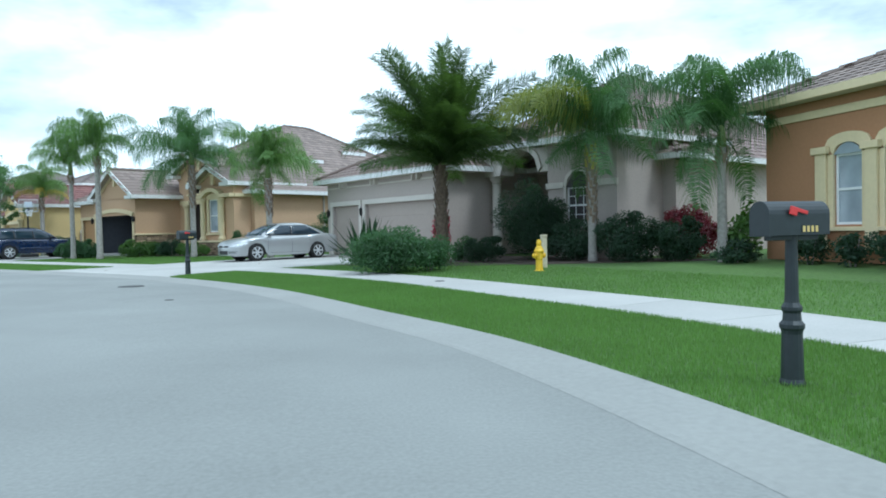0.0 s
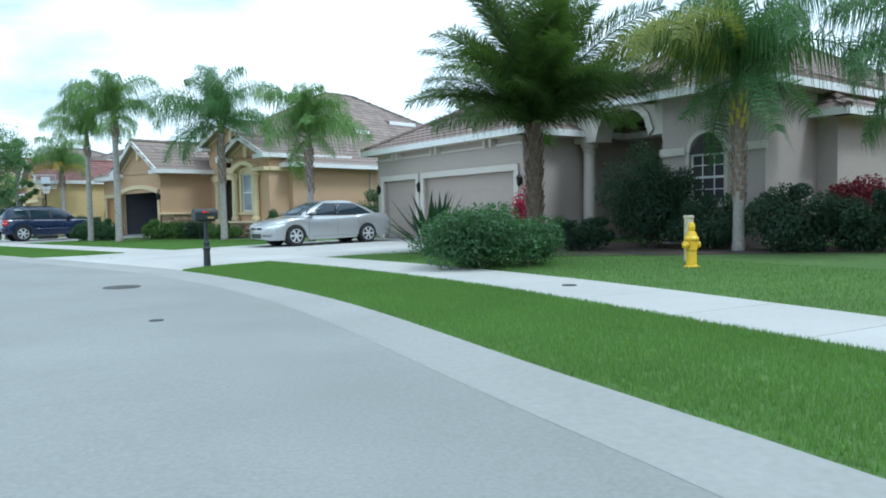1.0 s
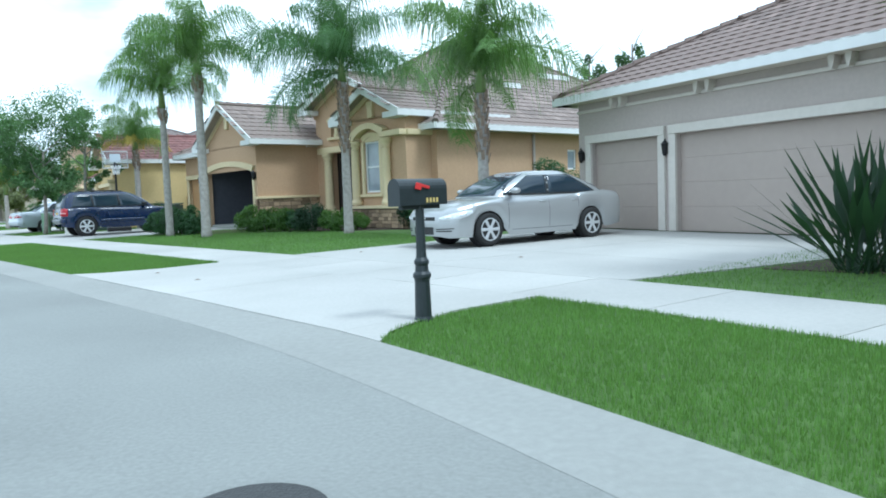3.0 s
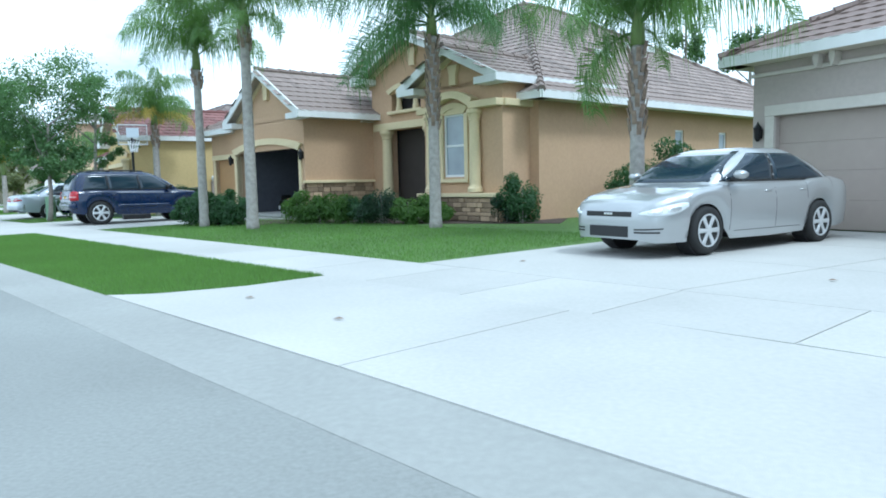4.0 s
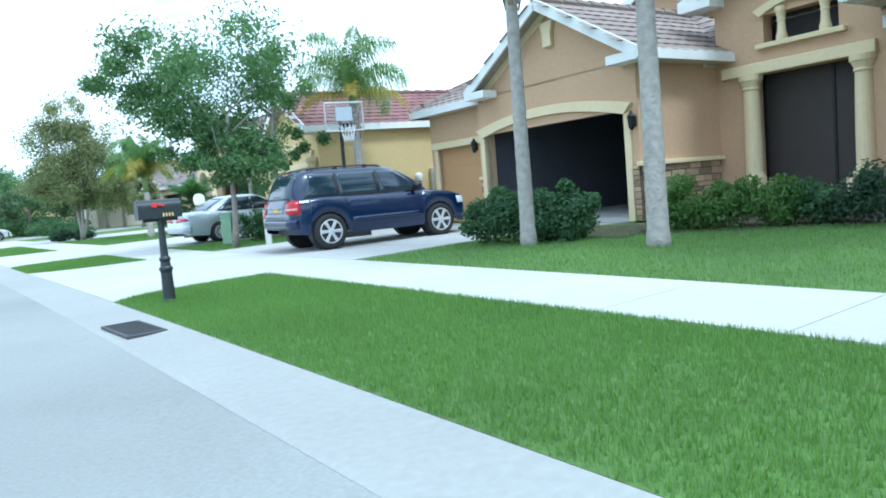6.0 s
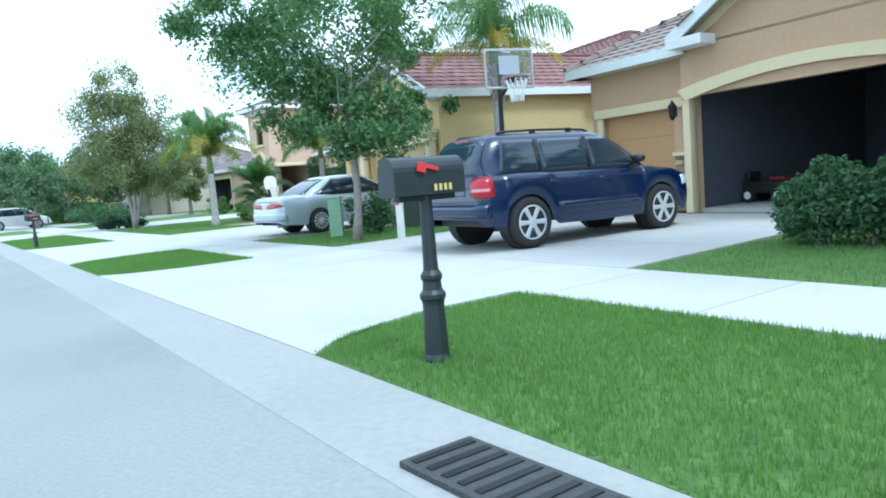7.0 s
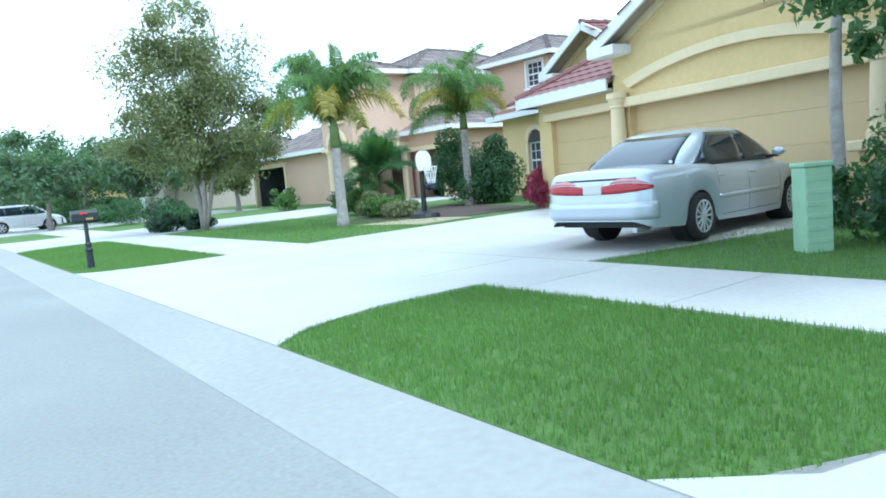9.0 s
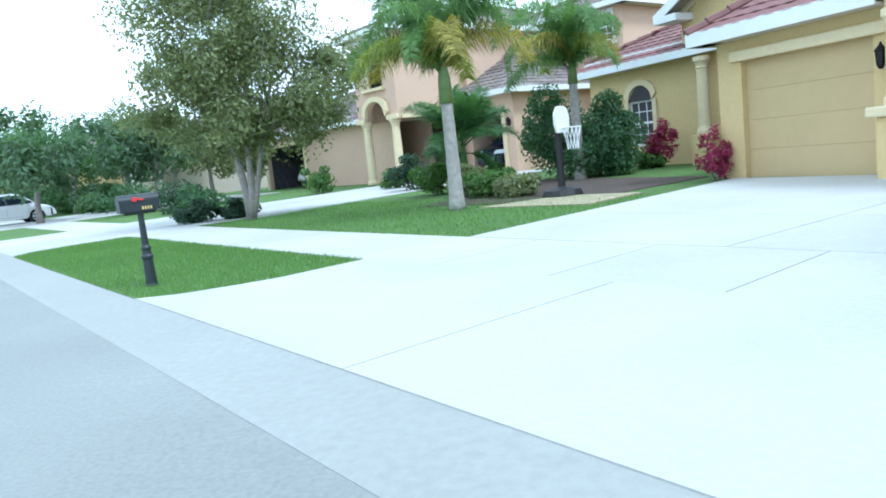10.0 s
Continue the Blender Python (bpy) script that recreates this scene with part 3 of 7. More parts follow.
def window(parent, x0, x1, z0, z1, y, arch=0.0, trim="trim", wide=0.16, bars=1, sill=True, glass="glass", grid=False):
    """Sash window in an opening of a front wall: surround, white frame, panes, sill."""
    w = new("window")
    w.parent = parent
    xc, h = (x0 + x1) / 2, (x1 - x0) / 2
    bm = bmesh.new()
    box(bm, x0 - wide, x0, y - 0.06, y + 0.02, z0 - 0.05, z1, 0.012)
    box(bm, x1, x1 + wide, y - 0.06, y + 0.02, z0 - 0.05, z1, 0.012)
    if arch:
        arch_band(bm, xc, h, z1, arch, wide, y - 0.06, y + 0.02)
    else:
        box(bm, x0 - wide, x1 + wide, y - 0.065, y + 0.02, z1, z1 + wide, 0.012)
    part("surround", bm, trim, w)
    if sill:
        part("window_sill", boxed(x0 - wide - 0.06, x1 + wide + 0.06, y - 0.13, y + 0.02, z0 - 0.15, z0 - 0.05, bevel=0.015), trim, w)
    bm = bmesh.new()
    for a, b, c, d in ((x0, x0 + 0.06, z0, z1), (x1 - 0.06, x1, z0, z1), (x0 + 0.06, x1 - 0.06, z0, z0 + 0.06), (x0 + 0.06, x1 - 0.06, z1 - 0.06, z1), (x0 + 0.06, x1 - 0.06, (z0 + z1) / 2 - 0.03, (z0 + z1) / 2 + 0.03)):
        box(bm, a, b, y + 0.04, y + 0.1, c, d)
    if grid:
        for i in range(1, 3):
            xx = x0 + (x1 - x0) * i / 3
            box(bm, xx - 0.012, xx + 0.012, y + 0.05, y + 0.09, z0 + 0.06, z1 - 0.06)
        for i in (1, 3):
            zz = z0 + (z1 - z0) * i / 4
            box(bm, x0 + 0.06, x1 - 0.06, y + 0.052, y + 0.088, zz - 0.012, zz + 0.012)
    part("window_frame", bm, "white", w)
    for c, d in ((z0 + 0.05, (z0 + z1) / 2), ((z0 + z1) / 2, z1 - 0.05)):
        part("pane", boxed(x0 + 0.05, x1 - 0.05, y + 0.065, y + 0.075, c, d), glass, w)
    if arch:
        bm = bmesh.new()
        pts = [(xc + h * (-1 + i / 6), z1 + arch * (1 - (-1 + i / 6) ** 2)) for i in range(13)]
        prism(bm, pts + [(x1, z1 - 0.01), (x0, z1 - 0.01)], y - 0.03, y + 0.06)
        bmesh.ops.remove_doubles(bm, verts=bm.verts, dist=1e-4)
        part("arch_panel", bm, glass if arch > 0.2 else trim, w)
    return w


def garage_door(parent, x0, x1, z0, z1, y, material):
    """Sectional door: four rows of pressed panels."""
    d = new("garage_door")
    d.parent = parent
    hz = (z1 - z0) / 4
    for r in range(4):
        bm = boxed(x0, x1, y, y + 0.05, z0 + r * hz + 0.001, z0 + (r + 1) * hz - 0.001, bevel=0.004)
        part("door_section", bm, material, d)
    return d


def surround(parent, x0, x1, z0, z1, y, material, wide=0.2, proud=0.07):
    bm = bmesh.new()
    box(bm, x0 - wide, x0, y - proud, y + 0.02, z0, z1, 0.012)
    box(bm, x1, x1 + wide, y - proud, y + 0.02, z0, z1, 0.012)
    box(bm, x0 - wide, x1 + wide, y - proud - 0.01, y + 0.02, z1, z1 + wide, 0.012)
    part("door_surround", bm, material, parent)


def wall_lamp(parent, x, y, z, material="iron"):
    l = part("wall_lamp", boxed(x - 0.04, x + 0.04, y - 0.03, y, z - 0.1, z + 0.1, bevel=0.01), material, parent)
    part("lantern", lathe(bmesh.new(), [(0.025, z - 0.16), (0.06, z - 0.1), (0.075, z + 0.08), (0.09, z + 0.1), (0.025, z + 0.18), (0.01, z + 0.22)], 8, (x, y - 0.1)), material, l)


def stones(parent, x0, x1, z0, z1, y, seed, axis="x"):
    """Ledge stone facing of single stones, in uneven courses."""
    rnd = random.Random(seed)
    base = part("stone_facing", boxed(x0, x1, y - 0.02, y + 0.01, z0, z1) if axis == "x" else boxed(y - 0.01, y + 0.02, x0, x1, z0, z1), "mulch", parent)
    z = z0
    while z < z1 - 0.04:
        h = min(rnd.uniform(0.09, 0.16), z1 - z)
        x = x0
        while x < x1 - 0.05:
            l = min(rnd.uniform(0.18, 0.45), x1 - x)
            p = rnd.uniform(0.03, 0.065)
            q = (x + 0.006, x + l - 0.006)
            bm = boxed(q[0], q[1], y - p, y - 0.01, z + 0.006, z + h - 0.006, bevel=0.012) if axis == "x" else boxed(y + 0.01, y + p, q[0], q[1], z + 0.006, z + h - 0.006, bevel=0.012)
            part("stone", bm, "stone", base)
            x += l
        z += h
    return base


# ---- tan house with the tiled porch gable ----
PA_ = turn((-16.55, 38.3), (0.76, -0.65), 0.12)
ha = thing("house", PA_, "tan stucco house with cream columns, white eaves and brown tile roof", "house")
wall(ha, (-5.05, 0.0), (0.0, 0.0), 0, 3.15, "wall_a", [(0.2, 4.72, 0, 2.2)])
part("door_arch", arch_band(bmesh.new(), -2.59, 2.3, 2.12, 0.28, 0.2, -0.09, 0.02), "trim", ha)
for x0 in (-4.85 - 0.0, -0.33):
    part("door_jamb", boxed(x0 - 0.16 if x0 < -1 else x0, x0 if x0 < -1 else x0 + 0.16, -0.05, 0.19, 0, 2.14, bevel=0.012), "trim", ha)
wall(ha, (-7.75, 0.3), (-5.05, 0.3), 0, 3.0, "wall_a", [(0.35, 2.25, 0, 2.05)])
wall(ha, (-5.05, 0.3), (-5.05, 0.2), 0, 3.0, "wall_a", name="return_wall")
garage_door(ha, -7.4, -5.5, 0, 2.05, 0.42, "door_a")
part("door_head", boxed(-7.6, -5.2, 0.2, 0.32, 2.05, 2.24, bevel=0.02), "trim", ha)
part("door_jamb", boxed(-7.56, -7.4, 0.24, 0.42, 0, 2.05, bevel=0.012), "trim", ha)
wall_lamp(ha, -5.2, 0.0, 1.95)
wall_lamp(ha, -0.08, 0.0, 1.95)
stones(ha, -0.33 + 0.17, 0.0, 0.0, 1.1, 0.0, 3)
wall(ha, (0.0, 0.2), (0.0, 2.6), 0, 3.15, "wall_a")
stones(ha, 0.02, 2.55, 0.0, 1.08, 0.0, 4, axis="y")
stones(ha, -5.48, -5.07, 0.0, 1.1, 0.3, 6)
part("ledge", boxed(-5.5, -5.06, 0.2, 0.3, 1.1, 1.18, bevel=0.015), "trim", ha)
part("ledge", boxed(-0.02, 0.12, -0.1, 2.58, 1.08, 1.17, bevel=0.015), "trim", ha)
# porch wall: entry and upper niche
wall(ha, (0.0, 2.6), (3.9, 2.6), 0, 4.1, "wall_a", [(0.75, 3.0, 0, 2.72), (1.08, 2.55, 3.3, 3.85)], 0.3)
wall(ha, (0.4, 5.6), (3.4, 5.6), 0, 3.0, "wall_a", [(0.45, 2.55, 0.1, 2.5)])
part("porch_wall", boxed(0.6, 0.75, 2.9, 5.6, 0, 3.0), "wall_a", ha)
part("porch_wall", boxed(3.0, 3.15, 2.9, 5.6, 0, 3.0), "wall_a", ha)
part("porch_ceiling", boxed(0.6, 3.2, 2.9, 5.6, 2.95, 3.0), "wall_a", ha)
fd = part("front_door", boxed(0.85, 2.95, 5.62, 5.68, 0.1, 2.5, bevel=0.01), "wood", ha, "dark wooden front door in the porch")
part("door_handle", boxed(1.96, 2.0, 5.56, 5.62, 1.0, 1.25, bevel=0.008), "iron", fd)
part("lintel", boxed(0.15, 3.2, 2.5, 2.62, 2.72, 2.95, bevel=0.02), "trim", ha)
# dark sheet with bars, added across the porch to imitate its deep shade
shade_sheet = part("entry_screen", boxed(0.76, 2.99, 3.05, 3.065, 0.1, 2.95), "porch_shade", ha, "dark sheet standing for the shade inside the porch")
for x in (0.79, 2.2, 2.96):
    part("screen_bar", boxed(x - 0.025, x + 0.025, 3.02, 3.05, 0.1, 2.94, bevel=0.005), "iron", shade_sheet)
# dark sheet behind the niche, its shade put into the colour
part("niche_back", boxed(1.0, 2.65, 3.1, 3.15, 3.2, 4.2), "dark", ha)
part("niche_arch", arch_band(bmesh.new(), 1.81, 0.76, 3.82, 0.2, 0.13, 2.5, 2.62), "trim", ha)
part("niche_sill", boxed(0.95, 2.7, 2.48, 2.62, 3.2, 3.3, bevel=0.015), "trim", ha)
column(ha, 1.45, 2.62, 3.3, 3.95, 0.08)
column(ha, 2.3, 2.62, 3.3, 3.95, 0.08)
column(ha, 0.75, 2.62, 0.55, 2.72, 0.17)
column(ha, 2.95, 2.62, 0.55, 2.72, 0.17)
for x in (0.75, 2.95):
    part("column_block", boxed(x - 0.26, x + 0.26, 2.36, 2.88, 0, 0.55, bevel=0.02), "trim", ha)
part("porch_step", boxed(0.5, 3.3, 1.9, 2.9, -0.02, 0.1, bevel=0.015), "concrete", ha)
gable(ha, 2.25, 2.75, 2.1, 8.2, 4.42, 0.41, "roof_a", "wall_a", 2.6, zlow=4.1, singles=(60, 0))
# bay with the tall window
wall(ha, (3.95, 1.6), (7.0, 1.6), 0, 3.6, "wall_a", [(0.8, 1.67, 1.15, 2.82)])
wall(ha, (3.95, 2.6), (3.95, 1.8), 0, 3.6, "wall_a")
wall(ha, (7.0, 1.8), (7.0, 2.7), 0, 3.6, "wall_a")
window(ha, 4.75, 5.62, 1.15, 2.82, 1.6, arch=0.14, wide=0.15)
part("bay_back", boxed(4.2, 6.2, 2.1, 2.15, 0.6, 3.4), "soffit", ha)
column(ha, 4.38, 1.47, 0.75, 2.86, 0.15)
column(ha, 6.12, 1.47, 0.75, 2.86, 0.15)
part("bay_arch", arch_band(bmesh.new(), 5.25, 0.75, 2.95, 0.26, 0.18, 1.33, 1.62), "trim", ha)
part("frieze", boxed(3.9, 4.5, 1.33, 1.62, 2.88, 3.06, bevel=0.02), "trim", ha)
part("frieze", boxed(6.0, 7.05, 1.33, 1.62, 2.88, 3.06, bevel=0.02), "trim", ha)
part("frieze", boxed(6.98, 7.12, 1.6, 2.62, 2.88, 3.06, bevel=0.02), "trim", ha)
stones(ha, 4.0, 7.0, 0.0, 0.62, 1.42, 5)
part("bay_plinth", boxed(3.97, 7.02, 1.43, 1.62, 0, 0.62), "wall_a", ha)
part("ledge", boxed(3.9, 7.1, 1.28, 1.64, 0.62, 0.72, bevel=0.015), "trim", ha)
gable(ha, 5.25, 1.95, 1.15, 6.0, 3.62, 0.46, "roof_a", "wall_a", 1.6, zlow=3.5, singles=(40, 60))
# main body
wall(ha, (7.0, 2.6), (7.3, 2.6), 0, 3.15, "wall_a")
wall(ha, (7.3, 2.8), (7.3, 19.5), 0, 3.15, "wall_a", [(6.15, 6.65, 1.76, 2.5), (8.85, 9.35, 1.76, 2.5)])
for y in (8.95, 11.65):
    w_ = new("window")
    w_.parent = ha
    bm = bmesh.new()
    for a, b, c, d in ((y, y + 0.05, 1.76, 2.5), (y + 0.45, y + 0.5, 1.76, 2.5), (y, y + 0.5, 1.76, 1.82), (y, y + 0.5, 2.44, 2.5), (y - 0.04, y + 0.54, 1.72, 1.76)):
        box(bm, 7.2, 7.26, a, b, c, d)
    part("window_frame", bm, "white", w_)
    part("pane", boxed(7.22, 7.23, y, y + 0.5, 1.76, 2.5), "glass", w_)
part("downpipe", boxed(7.31, 7.39, 7.0, 7.09, 0, 3.0, bevel=0.01), "wall_g", ha, "pale painted downpipe")
wall(ha, (7.3, 19.5), (-7.75, 19.5), 0, 3.15, "wall_a")
wall(ha, (-7.75, 19.5), (-7.75, 0.5), 0, 3.05, "wall_a")
hip(ha, -8.1, 7.8, 2.15, 20.0, 3.2, 0.6, "roof_a", (0, 110, 0, 0), sides="rbl")
slope(ha, [(-7.15, 3.1, 3.77), (6.85, 3.1, 3.77), (-0.15, 10.1, 7.97)], "roof_a")
slope(ha, [(3.5, 2.15, 3.2), (7.8, 2.15, 3.2), (6.85, 3.1, 3.77), (3.5, 3.1, 3.77)], "roof_a", 30)
slope(ha, [(-8.1, 2.15, 3.2), (0.05, 2.15, 3.2), (0.05, 3.1, 3.77), (-7.15, 3.1, 3.77)], "roof_a")
eave(ha, (3.5, 2.15, 3.2), (7.8, 2.15, 3.2), (0, -1))
eave(ha, (-8.1, 2.15, 3.2), (0.05, 2.15, 3.2), (0, -1))
for y, x, l in ((8.4, 4.6, 0.9), (12.1, 3.15, 2.0)):
    z = 3.2 + 0.6 * (7.8 - x)
    rv = part("roof_vent", prism(bmesh.new(), [(x - 0.55, z + 0.34), (x + 0.05, z + 0.2), (x + 0.05, z - 0.05), (x - 0.55, z + 0.2)], y, y + l), "roof_a", ha)
    part("vent_fascia", boxed(x + 0.05, x + 0.09, y - 0.03, y + l + 0.03, z + 0.0, z + 0.2, bevel=0.01), "fascia", rv, "white front board")
# garage gable and the small garage's lean
gable(ha, -2.3, 2.7, -0.42, 6.4, 3.25, 0.575, "roof_a", "wall_a", 0.0, zlow=3.1, singles=(0, 100))
slope(ha, [(-8.1, -0.1, 3.15), (-4.6, -0.1, 3.15), (-4.6, 3.2, 4.55), (-6.7, 3.2, 4.55)], "roof_a", 40)
slope(ha, [(-8.1, 4.0, 3.15), (-8.1, -0.1, 3.15), (-6.7, 3.2, 4.55), (-6.7, 4.0, 4.55)], "roof_a")
caps(ha, (-8.1, -0.1, 3.15), (-6.7, 3.2, 4.55), "roof_a")
eave(ha, (-8.1, -0.1, 3.15), (-4.9, -0.1, 3.15), (0, -1))
eave(ha, (-8.1, 4.0, 3.15), (-8.1, -0.1, 3.15), (-1, 0))
gable(ha, -3.1, 1.3, 4.4, 7.6, 5.3, 0.5, "roof_a", "wall_a", 4.75, zlow=4.4, vent=False, returns=False)
# inside the open garage; walls, back and ceiling coloured dark for the shade
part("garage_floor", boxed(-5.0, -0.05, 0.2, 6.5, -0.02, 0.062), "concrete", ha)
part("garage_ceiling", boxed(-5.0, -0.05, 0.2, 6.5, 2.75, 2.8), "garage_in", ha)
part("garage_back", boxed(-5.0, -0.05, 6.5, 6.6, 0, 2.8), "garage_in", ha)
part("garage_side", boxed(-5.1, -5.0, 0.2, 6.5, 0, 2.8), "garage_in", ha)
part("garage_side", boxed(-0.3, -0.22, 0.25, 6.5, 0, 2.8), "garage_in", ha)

# ---- grey house with the arched entry ----
PG_ = turn((-4.73, 31.75), (0.624, -0.781), 0.13)
hg = thing("house", PG_, "grey-taupe stucco house with arched entry and red-brown tile roof", "house")
wall(hg, (-0.5, 0.0), (7.85, 0.0), 0, 3.2, "wall_g", [(0.5, 2.71, 0, 2.13), (3.22, 7.99, 0, 2.13)])
garage_door(hg, 0.0, 2.21, 0, 2.13, 0.12, "door_g")
garage_door(hg, 2.72, 7.49, 0, 2.13, 0.12, "door_g")
surround(hg, 0.0, 2.21, 0, 2.13, 0.0, "trim_g")
surround(hg, 2.72, 7.49, 0, 2.13, 0.0, "trim_g")
for x in (-0.32, 2.465, 7.77):
    wall_lamp(hg, x, 0.0, 1.82)
for x in (0.9, 1.2, 3.4, 3.7, 6.3, 6.6):
    part("eave_bracket", prism(bmesh.new(), [(x - 0.06, 3.14), (x + 0.06, 3.14), (x + 0.05, 3.02), (x + 0.015, 2.9), (x - 0.015, 2.9), (x - 0.05, 3.02)], -0.22, 0.0), "trim_g", hg)
part("frieze", boxed(-0.52, 7.87, -0.05, 0.0, 2.9, 2.97, bevel=0.01), "trim_g", hg)
wall(hg, (7.85, 0.2), (7.85, 5.0), 0, 3.9, "wall_g")
wall(hg, (-0.5, 18), (-0.5, 0.2), 0, 3.2, "wall_g")
hip(hg, -0.95, 8.3, -0.45, 13.0, 3.3, 0.5, "roof_g", (150, 0, 0, 0))
# entry: a deep round arch carried on two columns
ENTRY = [(8.78 + 0.95 * (1 - math.cos(radians(a))), 2.95 + 0.84 * math.sin(radians(a))) for a in range(0, 181, 12)]
part("entry_head", prism(bmesh.new(), [(7.86, 2.95)] + ENTRY + [(11.19, 2.95), (11.19, 3.75), (10.6, 4.06), (8.9, 4.06), (7.86, 3.75)], 2.1, 2.75), "trim_g", hg)
part("entry_arch", arch_band(bmesh.new(), 9.73, 0.96, 2.95, 0.86, 0.16, 2.04, 2.12), "trim_g", hg)
part("entry_back", boxed(7.86, 11.4, 5.0, 5.1, 0, 3.9), "wall_g", hg)
part("entry_side", boxed(11.21, 11.35, 2.8, 5.0, 0, 3.9), "wall_g", hg)
part("entry_ceiling", boxed(7.86, 11.35, 2.8, 5.1, 3.9, 4.0), "wall_g", hg)
fe = part("front_door", boxed(9.3, 10.5, 4.92, 5.0, 0, 2.4, bevel=0.01), "wood", hg)
part("door_handle", boxed(10.36, 10.4, 4.87, 4.92, 1.0, 1.25, bevel=0.008), "iron", fe)
for x in (8.2, 11.2):
    column(hg, x, 2.4, 0, 2.95, 0.19, "trim_g")
hip(hg, 7.6, 11.3, 1.9, 6.0, 4.02, 0.35, "roof_g", sides="f")
# front room with the round-headed window
wall(hg, (11.2, 2.0), (14.1, 2.0), 0, 3.85, "wall_g", [(0.85, 1.85, 1.1, 2.32)])
wall(hg, (11.2, 2.7), (11.2, 2.2), 0, 3.85, "wall_g")
window(hg, 12.05, 13.05, 1.1, 2.32, 2.0, arch=0.5, trim="trim_g", wide=0.1, glass="dark", grid=True)
part("band", boxed(11.15, 11.95, 1.93, 2.02, 2.3, 2.5, bevel=0.015), "trim_g", hg)
part("band", boxed(13.15, 14.15, 1.93, 2.02, 2.3, 2.5, bevel=0.015), "trim_g", hg)
part("room_back", boxed(11.5, 13.6, 2.6, 2.65, 0.5, 3.2), "soffit", hg)
hip(hg, 10.75, 14.5, 1.55, 8.0, 3.95, 0.42, "roof_g")
wall(hg, (14.1, 2.2), (14.1, 4.4), 0, 3.85, "wall_g")
wall(hg, (14.1, 4.4), (14.6, 4.4), 0, 3.25, "wall_g")
wall(hg, (14.6, 4.6), (14.6, 19.5), 0, 3.25, "wall_g", [(9.0, 9.7, 1.3, 2.4)])
part("side_window", boxed(14.5, 14.52, 13.6, 14.3, 1.3, 2.4), "glass", hg)
wall(hg, (14.6, 19.5), (-0.5, 19.5), 0, 3.25, "wall_g")
hip(hg, -0.95, 15.05, 3.95, 20.0, 3.3, 0.6, "roof_g")

# ---- orange house beside the first mailbox ----
PO_ = turn((9.05, 19.3), (0.3, -0.954), 0.14)
ho = thing("house", PO_, "orange-brown stucco house with arched cream windows and tile roof", "house")
wall(ho, (0, 0), (13, 0), 0, 4.1, "wall_o", [(2.25, 3.05, 0.9, 2.6), (3.65, 4.45, 0.9, 2.6), (8.0, 9.2, 0.95, 2.55)])
for x in (2.25, 3.65):
    window(ho, x, x + 0.8, 0.9, 2.6, 0.0, arch=0.26, wide=0.24)
for q in (1.93, 3.35, 4.77):
    part("pilaster", boxed(q - 0.16, q + 0.16, -0.14, -0.065, 0.3, 2.66, bevel=0.015), "trim", ho)
    part("pilaster_cap", boxed(q - 0.24, q + 0.24, -0.2, -0.062, 2.62, 2.8, bevel=0.02), "trim", ho)
window(ho, 8.0, 9.2, 0.95, 2.55, 0.0)
part("room_back", boxed(0.5, 12.5, 0.9, 0.95, 0.2, 3.5), "soffit", ho)
part("frieze", boxed(-0.04, 13.0, -0.06, 0.0, 3.55, 3.75, bevel=0.02), "trim", ho)
wall(ho, (0, 14), (0, 0.2), 0, 4.1, "wall_o")
wall(ho, (13, 0.2), (13, 14), 0, 4.1, "wall_o")
wall(ho, (13, 14), (0, 14), 0, 4.1, "wall_o")
hip(ho, -0.5, 13.5, -0.5, 14.5, 4.15, 0.42, "roof_a", fascia="trim")

# ---- yellow house with the red roof ----
PY_ = turn((-31.35, 50.3), (0.672, -0.74), 0.08)
hy = thing("house", PY_, "yellow stucco house with red tile roof and two closed garage doors", "house")
wall(hy, (-0.55, 0.0), (2.6, 0.0), 0, 2.65, "wall_y", [(0.5, 2.8, 0, 2.04)])
garage_door(hy, -0.05, 2.25, 0, 2.04, 0.12, "door_y")
part("door_head", boxed(-0.22, 2.5, -0.1, 0.02, 2.04, 2.22, bevel=0.02), "trim", hy)
wall(hy, (2.6, -0.3), (8.35, -0.3), 0, 3.2, "wall_y", [(0.45, 5.25, 0, 2.04)])
wall(hy, (2.6, 0.0), (2.6, -0.1), 0, 3.3, "wall_y", name="return_wall")
garage_door(hy, 3.05, 7.85, 0, 2.04, -0.16, "door_y")
part("door_head", boxed(2.8, 8.1, -0.42, -0.28, 2.02, 2.2, bevel=0.02), "trim", hy)
part("door_arch", arch_band(bmesh.new(), 5.5, 2.35, 2.36, 0.34, 0.16, -0.4, -0.28), "trim", hy)
for x in (2.88, 8.05):
    part("pier", boxed(x - 0.24, x + 0.24, -0.62, -0.3, 0, 0.87, bevel=0.02), "wall_y", hy)
    part("pier_cap", boxed(x - 0.34, x + 0.34, -0.72, -0.3, 0.87, 1.02, bevel=0.03), "trim", hy)
    column(hy, x, -0.45, 1.02, 2.3, 0.15)
wall_lamp(hy, 2.43, -0.02, 1.7)
gable(hy, 5.5, 3.05, -0.75, 8.0, 3.2, 0.45, "roof_y", "wall_y", -0.3, zlow=3.1)
slope(hy, [(-0.85, -0.4, 2.62), (2.55, -0.4, 2.62), (2.55, 2.6, 4.1), (1.0, 2.6, 4.1)], "roof_y", 80)
slope(hy, [(-0.85, 4.4, 2.62), (-0.85, -0.4, 2.62), (1.0, 2.6, 4.1), (1.0, 4.4, 4.1)], "roof_y", 60)
caps(hy, (-0.85, -0.4, 2.62), (1.0, 2.6, 4.1), "roof_y")
